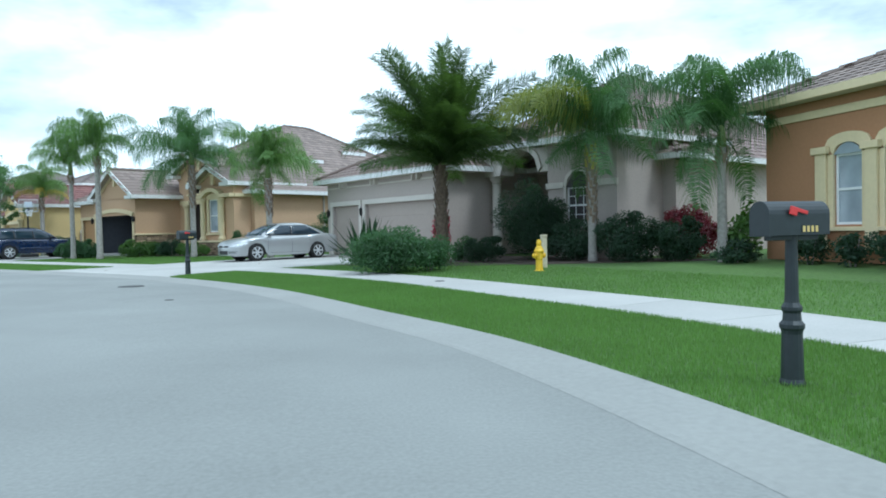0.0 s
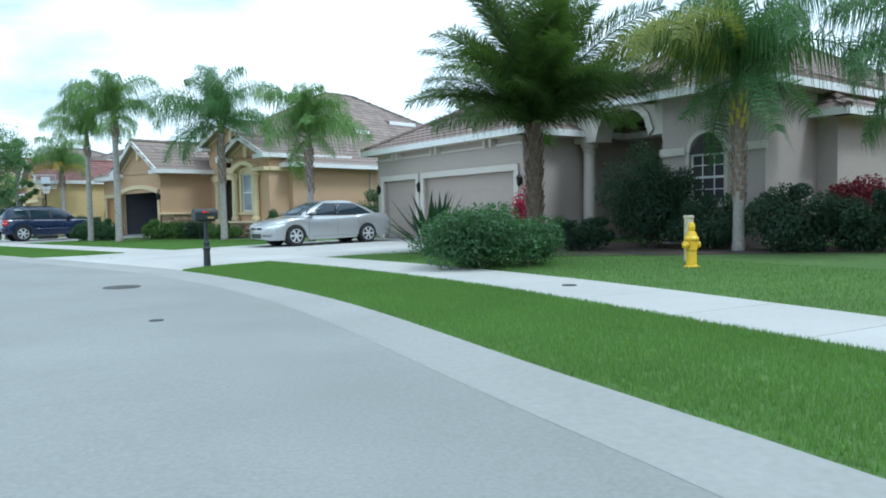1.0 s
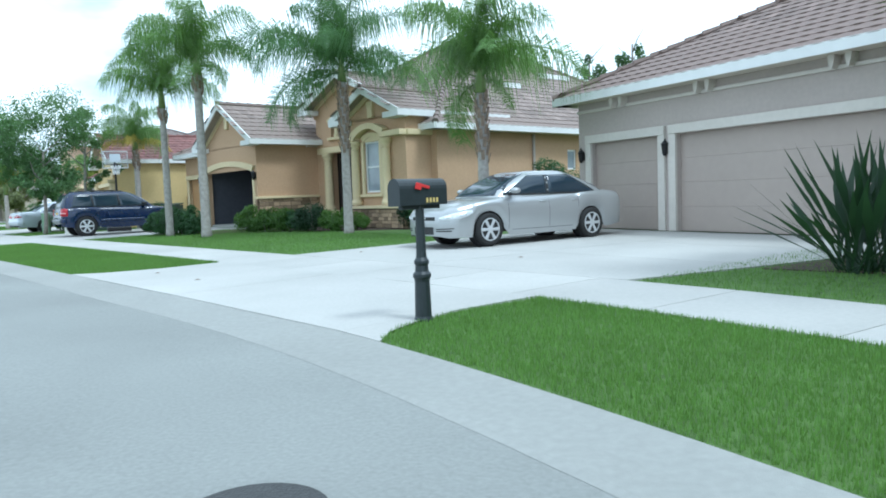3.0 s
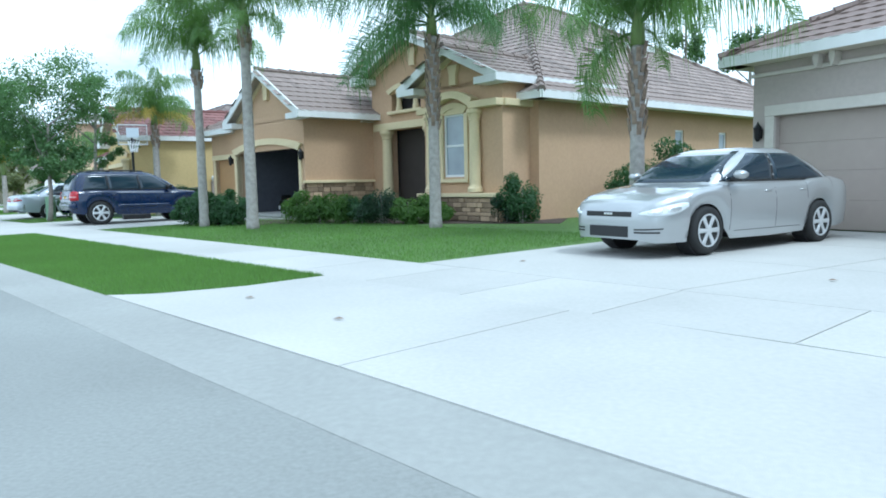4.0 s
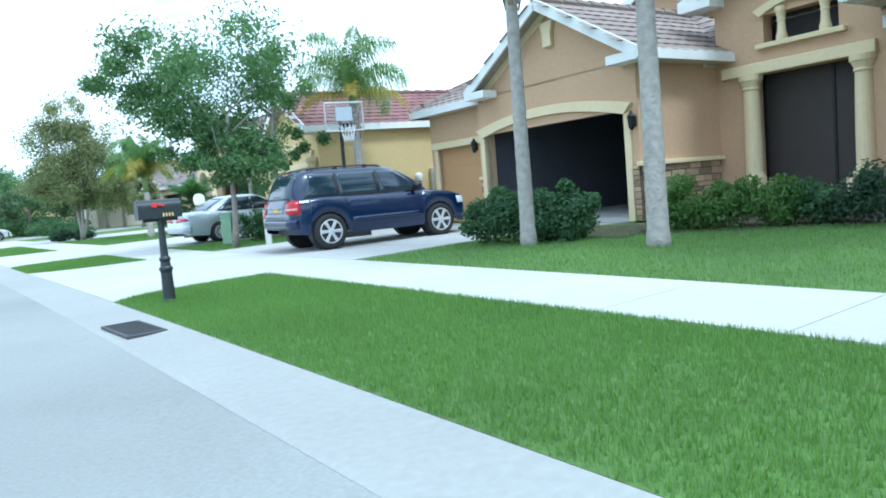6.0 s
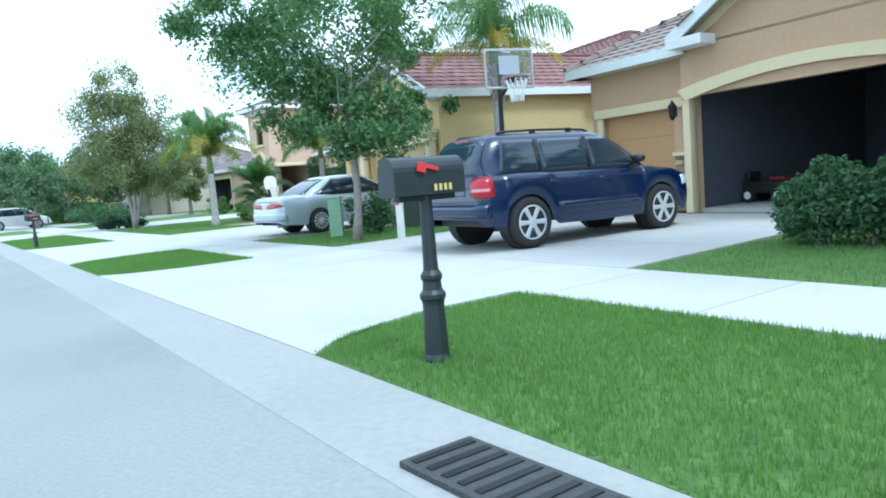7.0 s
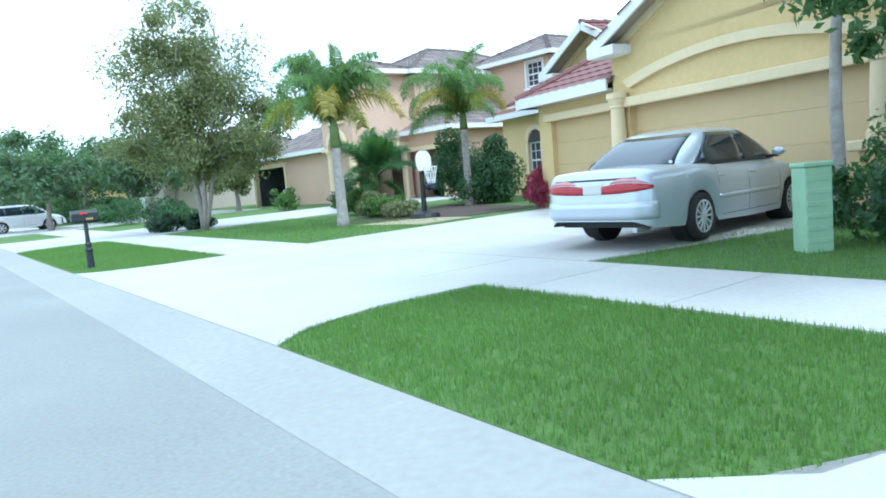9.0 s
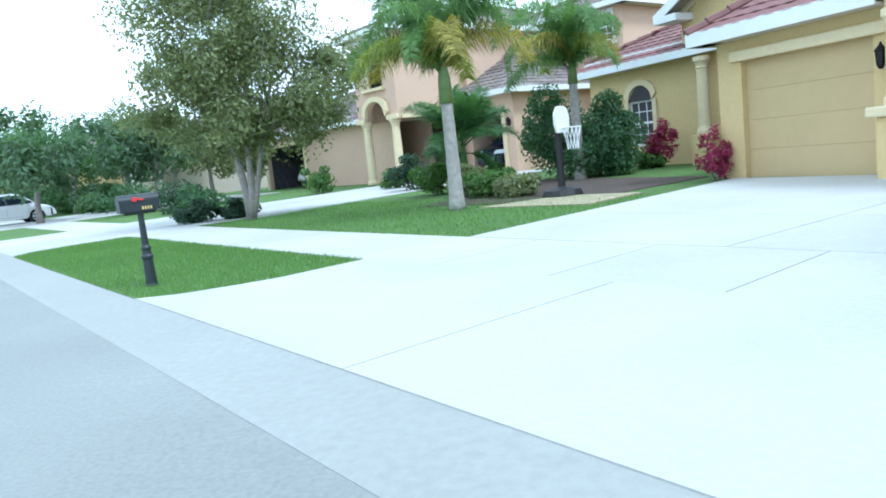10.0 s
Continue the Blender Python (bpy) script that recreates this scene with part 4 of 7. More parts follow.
eave(hy, (-0.85, -0.4, 2.62), (2.55, -0.4, 2.62), (0, -1), high=0.24)
eave(hy, (-0.85, 4.4, 2.62), (-0.85, -0.4, 2.62), (-1, 0), high=0.24)
wall(hy, (-0.55, 4.0), (-0.55, 0.2), 0, 2.65, "wall_y")
wall(hy, (-9.0, 4.0), (-0.55, 4.0), 0, 2.9, "wall_y", [(1.7, 2.65, 0.62, 1.9), (5.2, 6.2, 0, 2.3)])
window(hy, -7.3, -6.35, 0.62, 1.9, 4.0, arch=0.42, wide=0.16, grid=True, glass="dark")
part("front_door", boxed(-3.8, -2.8, 4.1, 4.16, 0, 2.3, bevel=0.01), "wood", hy)
column(hy, -4.2, 3.6, 0.8, 2.7, 0.15)
part("pier", boxed(-4.45, -3.95, 3.35, 3.85, 0, 0.8, bevel=0.02), "wall_y", hy)
gable(hy, -3.2, 2.3, 3.4, 9.0, 3.9, 0.5, "roof_y", "wall_y", 4.0, zlow=2.9)
slope(hy, [(-9.4, 3.55, 2.95), (-0.6, 3.55, 2.95), (-0.6, 7.0, 4.4), (-7.9, 7.0, 4.4)], "roof_y")
eave(hy, (-9.4, 3.55, 2.95), (-0.95, 3.55, 2.95), (0, -1))
wall(hy, (-9.0, 18), (-9.0, 4.2), 0, 2.9, "wall_y")
wall(hy, (8.35, -0.1), (8.35, 18), 0, 3.2, "wall_y")
wall(hy, (8.35, 18), (-9.0, 18), 0, 3.0, "wall_y")
meter = part("meter_box", boxed(8.352, 8.47, 2.85, 3.1, 0.75, 1.32, bevel=0.015), "wall_g", hy, "grey painted meter box")
bm = lathe(bmesh.new(), [(0.1, 0.0), (0.1, 0.05), (0.12, 0.07), (0.12, 0.17), (0.08, 0.22), (0.02, 0.24)], 16)
bm.transform(pose(8.46, 2.97, 1.34))
part("meter_dome", bm, "white", meter, "white rounded meter cover")
hip(hy, -9.4, 8.8, 4.2, 18.4, 3.25, 0.42, "roof_y", (0, 90, 0, 0))
part("meter", boxed(8.36, 8.55, 3.4, 3.75, 1.0, 1.7, bevel=0.02), "steel", hy, "grey electricity meter on the side wall")

# ---- peach two-storey house ----
PT_ = turn((-43.2, 62.0), (0.814, -0.581), 0.12)
ht = thing("house", PT_, "peach two-storey stucco house with arched porch and grey tile roof", "house")
# main block
wall(ht, (-6.0, 4.4), (1.5, 4.4), 0, 5.7, "wall_t", [(4.9, 6.0, 0.1, 2.3)])
wall(ht, (1.5, 4.6), (1.5, 14), 0, 5.7, "wall_t")
wall(ht, (1.5, 14), (-6.0, 14), 0, 5.7, "wall_t")
wall(ht, (-6.0, 14), (-6.0, 4.6), 0, 5.7, "wall_t")
# dark sheet behind the front, painted to pass for unlit rooms
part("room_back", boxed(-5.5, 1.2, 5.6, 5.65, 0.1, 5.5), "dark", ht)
hip(ht, -6.45, 1.95, 3.95, 14.4, 5.8, 0.42, "roof_t")
# porch tower
wall(ht, (-1.45, 1.05), (1.25, 1.05), 2.5, 5.7, "wall_t", [(0.65, 2.05, 2.5, 3.3), (0.78, 1.9, 3.72, 4.75)])
wall(ht, (-1.45, 4.4), (-1.45, 1.25), 2.5, 5.7, "wall_t")
wall(ht, (1.25, 1.25), (1.25, 4.4), 2.5, 5.7, "wall_t")
TOWER = [(-0.8 + 0.7 * (1 - math.cos(radians(a))), 2.62 + 0.62 * math.sin(radians(a))) for a in range(0, 181, 15)]
part("porch_arch", arch_band(bmesh.new(), -0.1, 0.68, 2.6, 0.62, 0.18, 0.9, 1.04), "trim", ht)
part("arch_head", prism(bmesh.new(), TOWER + [(0.6, 3.3), (-0.8, 3.3)], 1.06, 1.24), "wall_t", ht)
# niche shade painted on as a dark back
part("niche_back", boxed(-1.2, 1.0, 1.7, 1.75, 3.5, 5.2), "dark", ht)
part("niche_arch", arch_band(bmesh.new(), -0.12, 0.56, 4.72, 0.36, 0.14, 0.93, 1.047), "trim", ht)
part("niche_sill", boxed(-0.85, 0.62, 0.9, 1.07, 3.6, 3.72, bevel=0.015), "trim", ht)
part("niche_post", boxed(-0.48, -0.36, 0.98, 1.08, 3.72, 4.72, bevel=0.012), "trim", ht)
for x, y in ((-1.05, 1.15), (0.88, 1.15), (0.88, 4.1)):
    column(ht, x, y, 0.05, 2.5, 0.17)
part("porch_beam", boxed(1.15, 1.31, 1.2, 4.4, 2.45, 2.63, bevel=0.02), "trim", ht)
part("porch_beam", boxed(-1.5, -0.84, 0.92, 1.046, 2.45, 2.63, bevel=0.02), "trim", ht)
part("porch_beam", boxed(0.64, 1.33, 0.92, 1.046, 2.45, 2.63, bevel=0.02), "trim", ht)
hip(ht, -1.9, 1.7, 0.6, 4.6, 5.8, 0.35, "roof_t")
for k in range(10):
    part("dentil", boxed(-1.32 + k * 0.27, -1.22 + k * 0.27, 0.8, 1.05, 5.4, 5.58), "fascia", ht)
part("porch_door", boxed(-1.1, 0.0, 4.5, 4.55, 0.1, 2.3, bevel=0.01), "wood", ht)
# left wing with the open garage
wall(ht, (-13.5, 2.55), (-1.3, 2.55), 0, 2.75, "wall_t", [(0.4, 4.5, 0, 2.2)])
surround(ht, -13.1, -9.0, 0, 2.2, 2.55, "trim", wide=0.24)
# garage lining in a dark colour that stands for shade
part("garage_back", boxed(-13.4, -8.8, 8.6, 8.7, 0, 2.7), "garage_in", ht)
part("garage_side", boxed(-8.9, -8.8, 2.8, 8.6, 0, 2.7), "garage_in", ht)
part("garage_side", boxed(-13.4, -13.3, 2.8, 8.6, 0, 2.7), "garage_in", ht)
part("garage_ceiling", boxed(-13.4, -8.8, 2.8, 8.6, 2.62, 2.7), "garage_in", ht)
slope(ht, [(-14.0, 2.1, 2.8), (-1.3, 2.1, 2.8), (-1.3, 7.0, 5.0), (-9.5, 7.0, 5.0)], "roof_t")
slope(ht, [(-14.0, 12.0, 2.8), (-14.0, 2.1, 2.8), (-9.5, 7.0, 5.0)], "roof_t")
eave(ht, (-14.0, 2.1, 2.8), (-1.3, 2.1, 2.8), (0, -1))
wall(ht, (-13.5, 11), (-13.5, 2.75), 0, 2.75, "wall_t")
# right wing: open garage with a lean-to roof, and the upper block behind it
wall(ht, (0.6, 3.95), (4.35, 3.95), 0, 2.95, "wall_t", [(0.5, 3.15, 0, 2.15)])
wall(ht, (4.35, 4.15), (4.35, 8.75), 0, 2.95, "wall_t")
surround(ht, 1.1, 3.75, 0, 2.15, 3.95, "trim", wide=0.2)
wall_lamp(ht, 4.13, 3.95, 1.85)
# here too the lining's shade is put into its colour
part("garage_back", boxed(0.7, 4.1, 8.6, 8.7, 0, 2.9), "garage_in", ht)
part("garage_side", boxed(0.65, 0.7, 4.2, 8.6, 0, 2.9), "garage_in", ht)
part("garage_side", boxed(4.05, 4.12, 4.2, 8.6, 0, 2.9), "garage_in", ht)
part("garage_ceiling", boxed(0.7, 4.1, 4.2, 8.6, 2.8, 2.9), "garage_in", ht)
slope(ht, [(4.8, 3.5, 3.05), (4.8, 9.0, 3.05), (0.42, 9.0, 5.24), (0.42, 7.88, 5.24)], "roof_t")
slope(ht, [(0.42, 3.5, 3.05), (4.8, 3.5, 3.05), (0.42, 7.88, 5.24)], "roof_t")
caps(ht, (4.8, 3.5, 3.05), (0.42, 7.88, 5.24), "roof_t")
eave(ht, (0.42, 3.5, 3.05), (4.8, 3.5, 3.05), (0, -1))
eave(ht, (4.8, 3.5, 3.05), (4.8, 9.0, 3.05), (1, 0))
wall(ht, (0.6, 8.75), (5.85, 8.75), 0, 5.95, "wall_t", [(3.8, 4.8, 4.65, 5.75)])
window(ht, 4.4, 5.4, 4.65, 5.75, 8.75, trim="white", wide=0.1, grid=True, glass="dark")
# dark sheet for the shaded room behind the upper window
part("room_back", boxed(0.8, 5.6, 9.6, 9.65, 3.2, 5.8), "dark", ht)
wall(ht, (5.85, 8.95), (5.85, 16), 0, 5.95, "wall_t")
hip(ht, 0.0, 6.3, 8.3, 16.4, 6.05, 0.42, "roof_t")


# ---- trees and shrubs ----
def leaves(count, centre, radii, size, rnd, flat=0.5, shell=0.55, lumps=0, droop=0.0):
    """Many small folded leaves scattered through lumps of a crown."""
    c = np.array(centre, float)
    r = np.array(radii, float)
    if lumps:
        d = rnd.normal(size=(lumps, 3))
        d /= np.linalg.norm(d, axis=1)[:, None]
        lump = d * rnd.uniform(0.35, 0.9, (lumps, 1)) * r
        lr = r * rnd.uniform(0.22, 0.42, (lumps, 1))
        k = rnd.integers(0, lumps, count)
        d = rnd.normal(size=(count, 3))
        d /= np.linalg.norm(d, axis=1)[:, None]
        p = c + lump[k] + d * lr[k] * rnd.uniform(shell, 1.05, (count, 1))
    else:
        d = rnd.normal(size=(count, 3))
        d /= np.linalg.norm(d, axis=1)[:, None]
        p = c + d * r * rnd.uniform(shell, 1.06, (count, 1)) ** 0.8
    n = d + rnd.normal(size=(count, 3)) * 0.8 + np.array([0, 0, 0.5])
    n /= np.linalg.norm(n, axis=1)[:, None]
    a = np.cross(n, rnd.normal(size=(count, 3)))
    a /= np.linalg.norm(a, axis=1)[:, None]
    a[:, 2] -= droop
    b = np.cross(n, a)
    s = size * rnd.uniform(0.6, 1.35, (count, 1))
    v = np.stack([p - a * s, p + b * s * flat + n * s * 0.12, p + a * s * 1.1, p - b * s * flat + n * s * 0.12], 1).reshape(-1, 3)
    f = [(4 * i, 4 * i + 1, 4 * i + 2, 4 * i + 3) for i in range(count)]
    return v.tolist(), f


def shrub(x, y, rx, ry, h, material, label, count=900, size=0.05, seed=1, name="shrub", z=None, group="", lumps=9, flat=0.5):
    """A bush: a few stems and a lumpy leafy crown down to the ground."""
    rnd = np.random.default_rng(seed)
    z = height(x, y) - 0.03 if z is None else z
    sh = thing(name, pose(x, y, z, 0, 0, 35), label, "bush", group)
    for i in range(3):
        a = 2 * math.pi * i / 3
        part("stem", tube(bmesh.new(), [(0.05 * math.cos(a), 0.05 * math.sin(a), 0), (rx * 0.4 * math.cos(a), ry * 0.4 * math.sin(a), h * 0.7)], [0.02, 0.006], 5), "bark", sh)
    v, f = leaves(count, (0, 0, h * 0.5), (rx, ry, h * 0.52), size, rnd, lumps=lumps, flat=flat)
    v2, f2 = leaves(count // 2, (0, 0, h * 0.42), (rx * 0.85, ry * 0.85, h * 0.4), size, rnd, shell=0.3, flat=flat)
    k = len(v)
    raw("foliage", [(p[0], p[1], max(0.02, p[2])) for p in v + v2], f + [tuple(i + k for i in q) for q in f2], material, sh)
    return sh


def tree(x, y, label, trunks, crowns, material, size, seed, name="tree", bark="bark"):
    """Trunks as (lean x, lean y, height, radius) and crown lumps as (centre, radii, leaves, lumps)."""
    rnd = np.random.default_rng(seed)
    rn = random.Random(seed)
    tr = thing(name, pose(x, y, height(x, y) - 0.05), label, "tree")
    for lx, ly, h, r in trunks:
        bm = bmesh.new()
        pts = [(lx * u + 0.04 * math.sin(7 * u + seed), ly * u, h * u) for u in np.linspace(0, 1, 7)]
        tube(bm, pts, [r * (1.25 if i == 0 else 1 - 0.5 * i / 6) for i in range(7)], 10)
        for k in range(7):
            u = rn.uniform(0.5, 1.0)
            a = rn.uniform(0, 6.28)
            p = Vector((lx * u, ly * u, h * u))
            l = rn.uniform(0.8, 1.7)
            q = p + Vector((math.cos(a) * l * 0.6, math.sin(a) * l * 0.6, l * 0.5))
            e = q + Vector((math.cos(a + 0.4) * l * 0.5, math.sin(a + 0.4) * l * 0.5, l * 0.5))
            tube(bm, [p, q, e], [r * 0.4, r * 0.22, r * 0.06], 6)
        part("trunk", bm, bark, tr, smooth=True)
    for c, r, n, l in crowns:
        v, f = leaves(n, c, r, size, rnd, lumps=l, shell=0.25, droop=0.15)
        raw("crown", v, f, material, tr)
    return tr


def frond_mesh(name, length, e0, e1, material, seed, leaf=0.45, hang=0.55, pairs=46, stiff=False, bare=0.12, power=1.3, bend=0.0):
    """A feather leaf: arching midrib, bent a little to one side, with rows of thin leaflets."""
    rn = random.Random(seed)
    n = 18
    p, pts, ang = Vector((0, 0, 0)), [], []
    for i in range(n + 1):
        u = i / n
        a = radians(e0 + (e1 - e0) * u ** power)
        pts.append(p + Vector((0, bend * u * u, 0)))
        ang.append(a)
        p = p + Vector((math.cos(a), 0, math.sin(a))) * (length / n)
    bm = bmesh.new()
    tube(bm, pts[::2], [0.026 * (1 - 0.85 * i / 9) for i in range(10)], 5)
    for k in range(pairs):
        u = bare + (1 - bare) * (k + rn.random() * 0.7) / pairs
        f = min(u * n, n - 0.001)
        i = int(f)
        q = pts[i].lerp(pts[i + 1], f - i)
        t = Vector((math.cos(ang[i]), 0, math.sin(ang[i])))
        up = Vector((-math.sin(ang[i]), 0, math.cos(ang[i])))
        l = leaf * (0.55 + 0.9 * math.sin(math.pi * min(1, 0.18 + 0.8 * u))) * rn.uniform(0.7, 1.2)
        for sgn in (-1, 1):
            for row in ((0.45, 0.0) if stiff else (0.6, -0.1)):
                if rn.random() < 0.12:
                    continue
                side = Vector((0, sgn, 0))
                d = (t * (0.7 if stiff else 0.3) + side * (0.75 if stiff else 0.7) + up * row * rn.uniform(0.5, 1.5)).normalized()
                mid = q + d * l * 0.45 + Vector((0, 0, -l * hang * 0.08))
                tip = q + d * l * (1.0 if stiff else 0.72) + Vector((rn.uniform(-0.05, 0.05), rn.uniform(-0.05, 0.05), -l * hang * rn.uniform(0.6, 1.4)))
                wv = t * (0.011 if stiff else 0.012)
                a, b, c, e, g = (bm.verts.new(x) for x in (q - wv * 0.6, q + wv * 0.6, mid + wv, mid - wv, tip))
                bm.faces.new((a, b, c, e))
                bm.faces.new((e, c, g))
    me = bpy.data.meshes.new(name)
    bm.to_mesh(me)
    bm.free()
    me.materials.append(M[material])
    return me


# for each kind of palm, tiers from the upright heart leaves to the lowest, two shapes a tier
FR = {}
for key, mt in (("q", "frond"), ("l", "frond_l")):
    FR[key] = [[frond_mesh("frond", l * g, e0 + v, e1 + 2 * v, mt, 10 * k + v, lf, hg_, 58, power=pw, bend=b) for v, g, b in ((0, 1.0, 0.35), (7, 0.86, -0.5))]
               for k, (l, e0, e1, lf, hg_, pw) in enumerate(((2.6, 84, -35, 0.5, 1.0, 2.2), (2.9, 68, -70, 0.56, 1.15, 1.8), (2.8, 42, -86, 0.56, 1.1, 1.5), (2.4, 4, -90, 0.5, 0.8, 1.0)))]
# long weeping leaves of the full-grown palm
FR["w"] = [[frond_mesh("frond", l * g, e0 + v, e1 + 2 * v, "frond", 300 + 10 * k + v, lf, hg_, 70, power=pw, bend=b) for v, g, b in ((0, 1.0, 0.4), (7, 0.88, -0.55))]
           for k, (l, e0, e1, lf, hg_, pw) in enumerate(((3.3, 80, -38, 0.6, 1.0, 2.0), (3.9, 62, -62, 0.66, 1.1, 1.7), (3.8, 36, -78, 0.64, 1.1, 1.5), (3.1, 2, -88, 0.56, 0.8, 1.0)))]
FR["g"] = [[frond_mesh("frond", 3.7, 26, -88, "frond_g", 7, 0.55, 1.0, 84, power=1.5, bend=0.4), frond_mesh("frond", 3.4, 36, -90, "frond_g", 8, 0.55, 1.0, 80, power=1.5, bend=-0.4)]]
FR["y"] = [[frond_mesh("frond", 2.0, 5, -84, "frond_y", 5, 0.4, 0.6, 50), frond_mesh("frond", 1.8, 20, -88, "frond_y", 6, 0.4, 0.6, 50)]]
# stout arching plumes of the young palms
FR["f"] = [[frond_mesh("frond", l * g, e0 + v, e1 + 2 * v, "frond_l", 200 + 10 * k + v, 0.34, 0.5, 76, power=pw, bend=b) for v, g, b in ((0, 1.0, 0.3), (6, 0.88, -0.4))]
           for k, (l, e0, e1, pw) in enumerate(((2.1, 88, -10, 2.0), (2.4, 82, -96, 2.2), (2.3, 72, -104, 1.7), (2.0, 46, -98, 1.2)))]
FR["o"] = [[frond_mesh("frond", 2.1, 62, -100, "frond_o", 15, 0.36, 0.5, 70, power=1.1, bend=0.2), frond_mesh("frond", 1.9, 56, -98, "frond_g", 16, 0.36, 0.5, 70, power=1.1, bend=-0.2)]]
# short broad leaves of the low bush palm
FR["b"] = [[frond_mesh("frond", l * g, e0 + v, e1 + v, "frond", 400 + 10 * k + v, 0.42, 0.3, 60, True, 0.25, bend=b) for v, g, b in ((0, 1.0, 0.2), (6, 0.85, -0.25))]
           for k, (l, e0, e1) in enumerate(((1.6, 84, 50), (1.7, 62, 6), (1.6, 40, -40), (1.3, 14, -60)))]
FR["d"] = [[frond_mesh("frond", l * g, e0 + v, e1 + v, "frond_d", 100 + 10 * k + v, lf, hg_, 100, True, 0.06, bend=b) for v, g, b in ((0, 1.0, 0.2), (6, 0.9, -0.25))]
           for k, (l, e0, e1, lf, hg_) in enumerate(((3.1, 86, 60, 0.4, 0.12), (3.2, 66, 26, 0.46, 0.2), (3.0, 46, -4, 0.5, 0.3), (2.7, 28, -26, 0.5, 0.36)))]


def palm(x, y, trunk_h, label, key="q", scale=1.0, n=(5, 6, 6, 5), seed=1, r=0.13, yellow=(), shaft=0.7, boots=0.0, lean=(0, 0), name="palm_tree", boot_material="boots", sheath=0.0, old="y"):
    rn = random.Random(seed)
    z = height(x, y) - 0.05
    pt = thing(name, pose(x, y, z), label, "palm tree")
    bm = bmesh.new()
    hs = np.linspace(0, trunk_h, int(trunk_h / 0.16))
    tube(bm, [(lean[0] * (h / trunk_h) ** 1.5, lean[1] * (h / trunk_h) ** 1.5, h) for h in hs],
         [r * (1.16 - 0.16 * min(1, h / 0.4)) * (1 - 0.25 * h / trunk_h) * (1.03 if i % 2 else 0.98) for i, h in enumerate(hs)], 12)
    part("trunk", bm, "boots_d" if boot_material == "boots_d" else "trunk", pt, smooth=True)
    top = Vector((lean[0], lean[1], trunk_h))
    for long, cover in ((boots, boot_material), (sheath, "boot_y")):
        if not long:
            continue
        bm = bmesh.new()
        for k in range(int(long * 26)):
            h = trunk_h - long + long * k / int(long * 26)
            a = 2.4 * k
            rr = r * (0.85 if cover != "boot_y" else 1.0)
            beam(bm, (top.x + rr * math.cos(a), top.y + rr * math.sin(a), h - 0.1), (top.x + (rr + 0.06) * math.cos(a), top.y + (rr + 0.06) * math.sin(a), h + 0.14), 0.085, 0.02)
        part("boot_cover", bm, cover, pt)["kind"] = "stuff"
    if shaft:
        part("crownshaft", tube(bmesh.new(), [top, top + Vector((0, 0, shaft * 0.5)), top + Vector((0, 0, shaft))], [r * 0.95, r * 0.8, r * 0.3], 10), "shaft", pt, smooth=True)
    c = top + Vector((0, 0, shaft * 0.75))
    for tier, count in enumerate(n):
        for k in range(count):
            a = 360 * (k + 0.37 * tier + rn.uniform(-0.38, 0.38)) / count
            s = scale * rn.uniform(0.74, 1.14)
            m = Matrix.Translation(c - Vector((0, 0, 0.09 * tier))) @ pose(0, 0, 0, rn.uniform(-30, 30), rn.uniform(-16, 16), a) @ Matrix.Diagonal((s, s, s, 1))
            put("frond", FR[key][tier][rn.randrange(2)], pt, m)
    for k, a in enumerate(yellow):
        put("frond", FR[old][0][k % 2], pt, Matrix.Translation(c - Vector((0, 0, 0.25))) @ pose(0, 0, 0, 0, -18, a) @ Matrix.Diagonal((scale, scale, scale, 1)), "yellowing drooping frond")
    return pt


palm(0.17, 21.3, 3.05, "stout date palm with stiff feather fronds in the planting bed", "d", 1.06, (12, 22, 26, 18), 11, 0.2, shaft=0.3, boots=2.8, boot_material="boots_d")
palm(4.6, 20.8, 3.5, "queen palm with drooping fronds and a yellow sheath", "q", 1.08, (4, 6, 6, 4), 12, 0.13, yellow=(160, 185, 210, 238), boots=2.3, sheath=0.75, old="g")
palm(7.68, 18.9, 3.1, "queen palm with a bare grey trunk by the hedge", "q", 1.1, (4, 5, 5, 3), 13, 0.14, boots=0.4)
palm(-16.4, 33.95, 5.0, "tall queen palm with a ringed grey trunk on the lawn", "l", 0.95, (4, 5, 5, 3), 14, 0.147, boots=0.5)
palm(-18.38, 35.26, 4.25, "slim queen palm rising out of the hedge", "l", 0.8, (4, 5, 4, 0), 15, 0.125, boots=0.4)
palm(-11.66, 33.4, 4.4, "full queen palm with ragged leaf bases before the porch", "w", 1.0, (4, 6, 6, 3), 16, 0.14, boots=2.0)
palm(-7.41, 30.85, 3.5, "full queen palm with hanging fronds beside the driveway", "l", 1.0, (5, 7, 6, 2), 17, 0.15, boots=1.6)
palm(-24.25, 42.9, 3.55, "queen palm with browning lower fronds between two houses", "l", 0.84, (3, 5, 4, 0), 18, 0.14, boots=0.8, yellow=(20, 110, 200, 290))
palm(-36.42, 49.25, 1.95, "young palm with yellowing lower fronds on the lawn", "f", 1.12, (4, 6, 5, 0), 20, 0.14, shaft=0.85, yellow=(20, 95, 150, 215, 285), old="o")
palm(-34.56, 54.4, 2.35, "young palm with yellowish fronds by the beds", "f", 1.05, (3, 6, 5, 2), 21, 0.13, shaft=0.75, yellow=(40, 130, 220, 310), old="o")
palm(-37.3, 53.6, 0.75, "low fan of palm fronds in the bed", "b", 0.9, (6, 8, 7, 4), 22, 0.16, name="palm_bush")

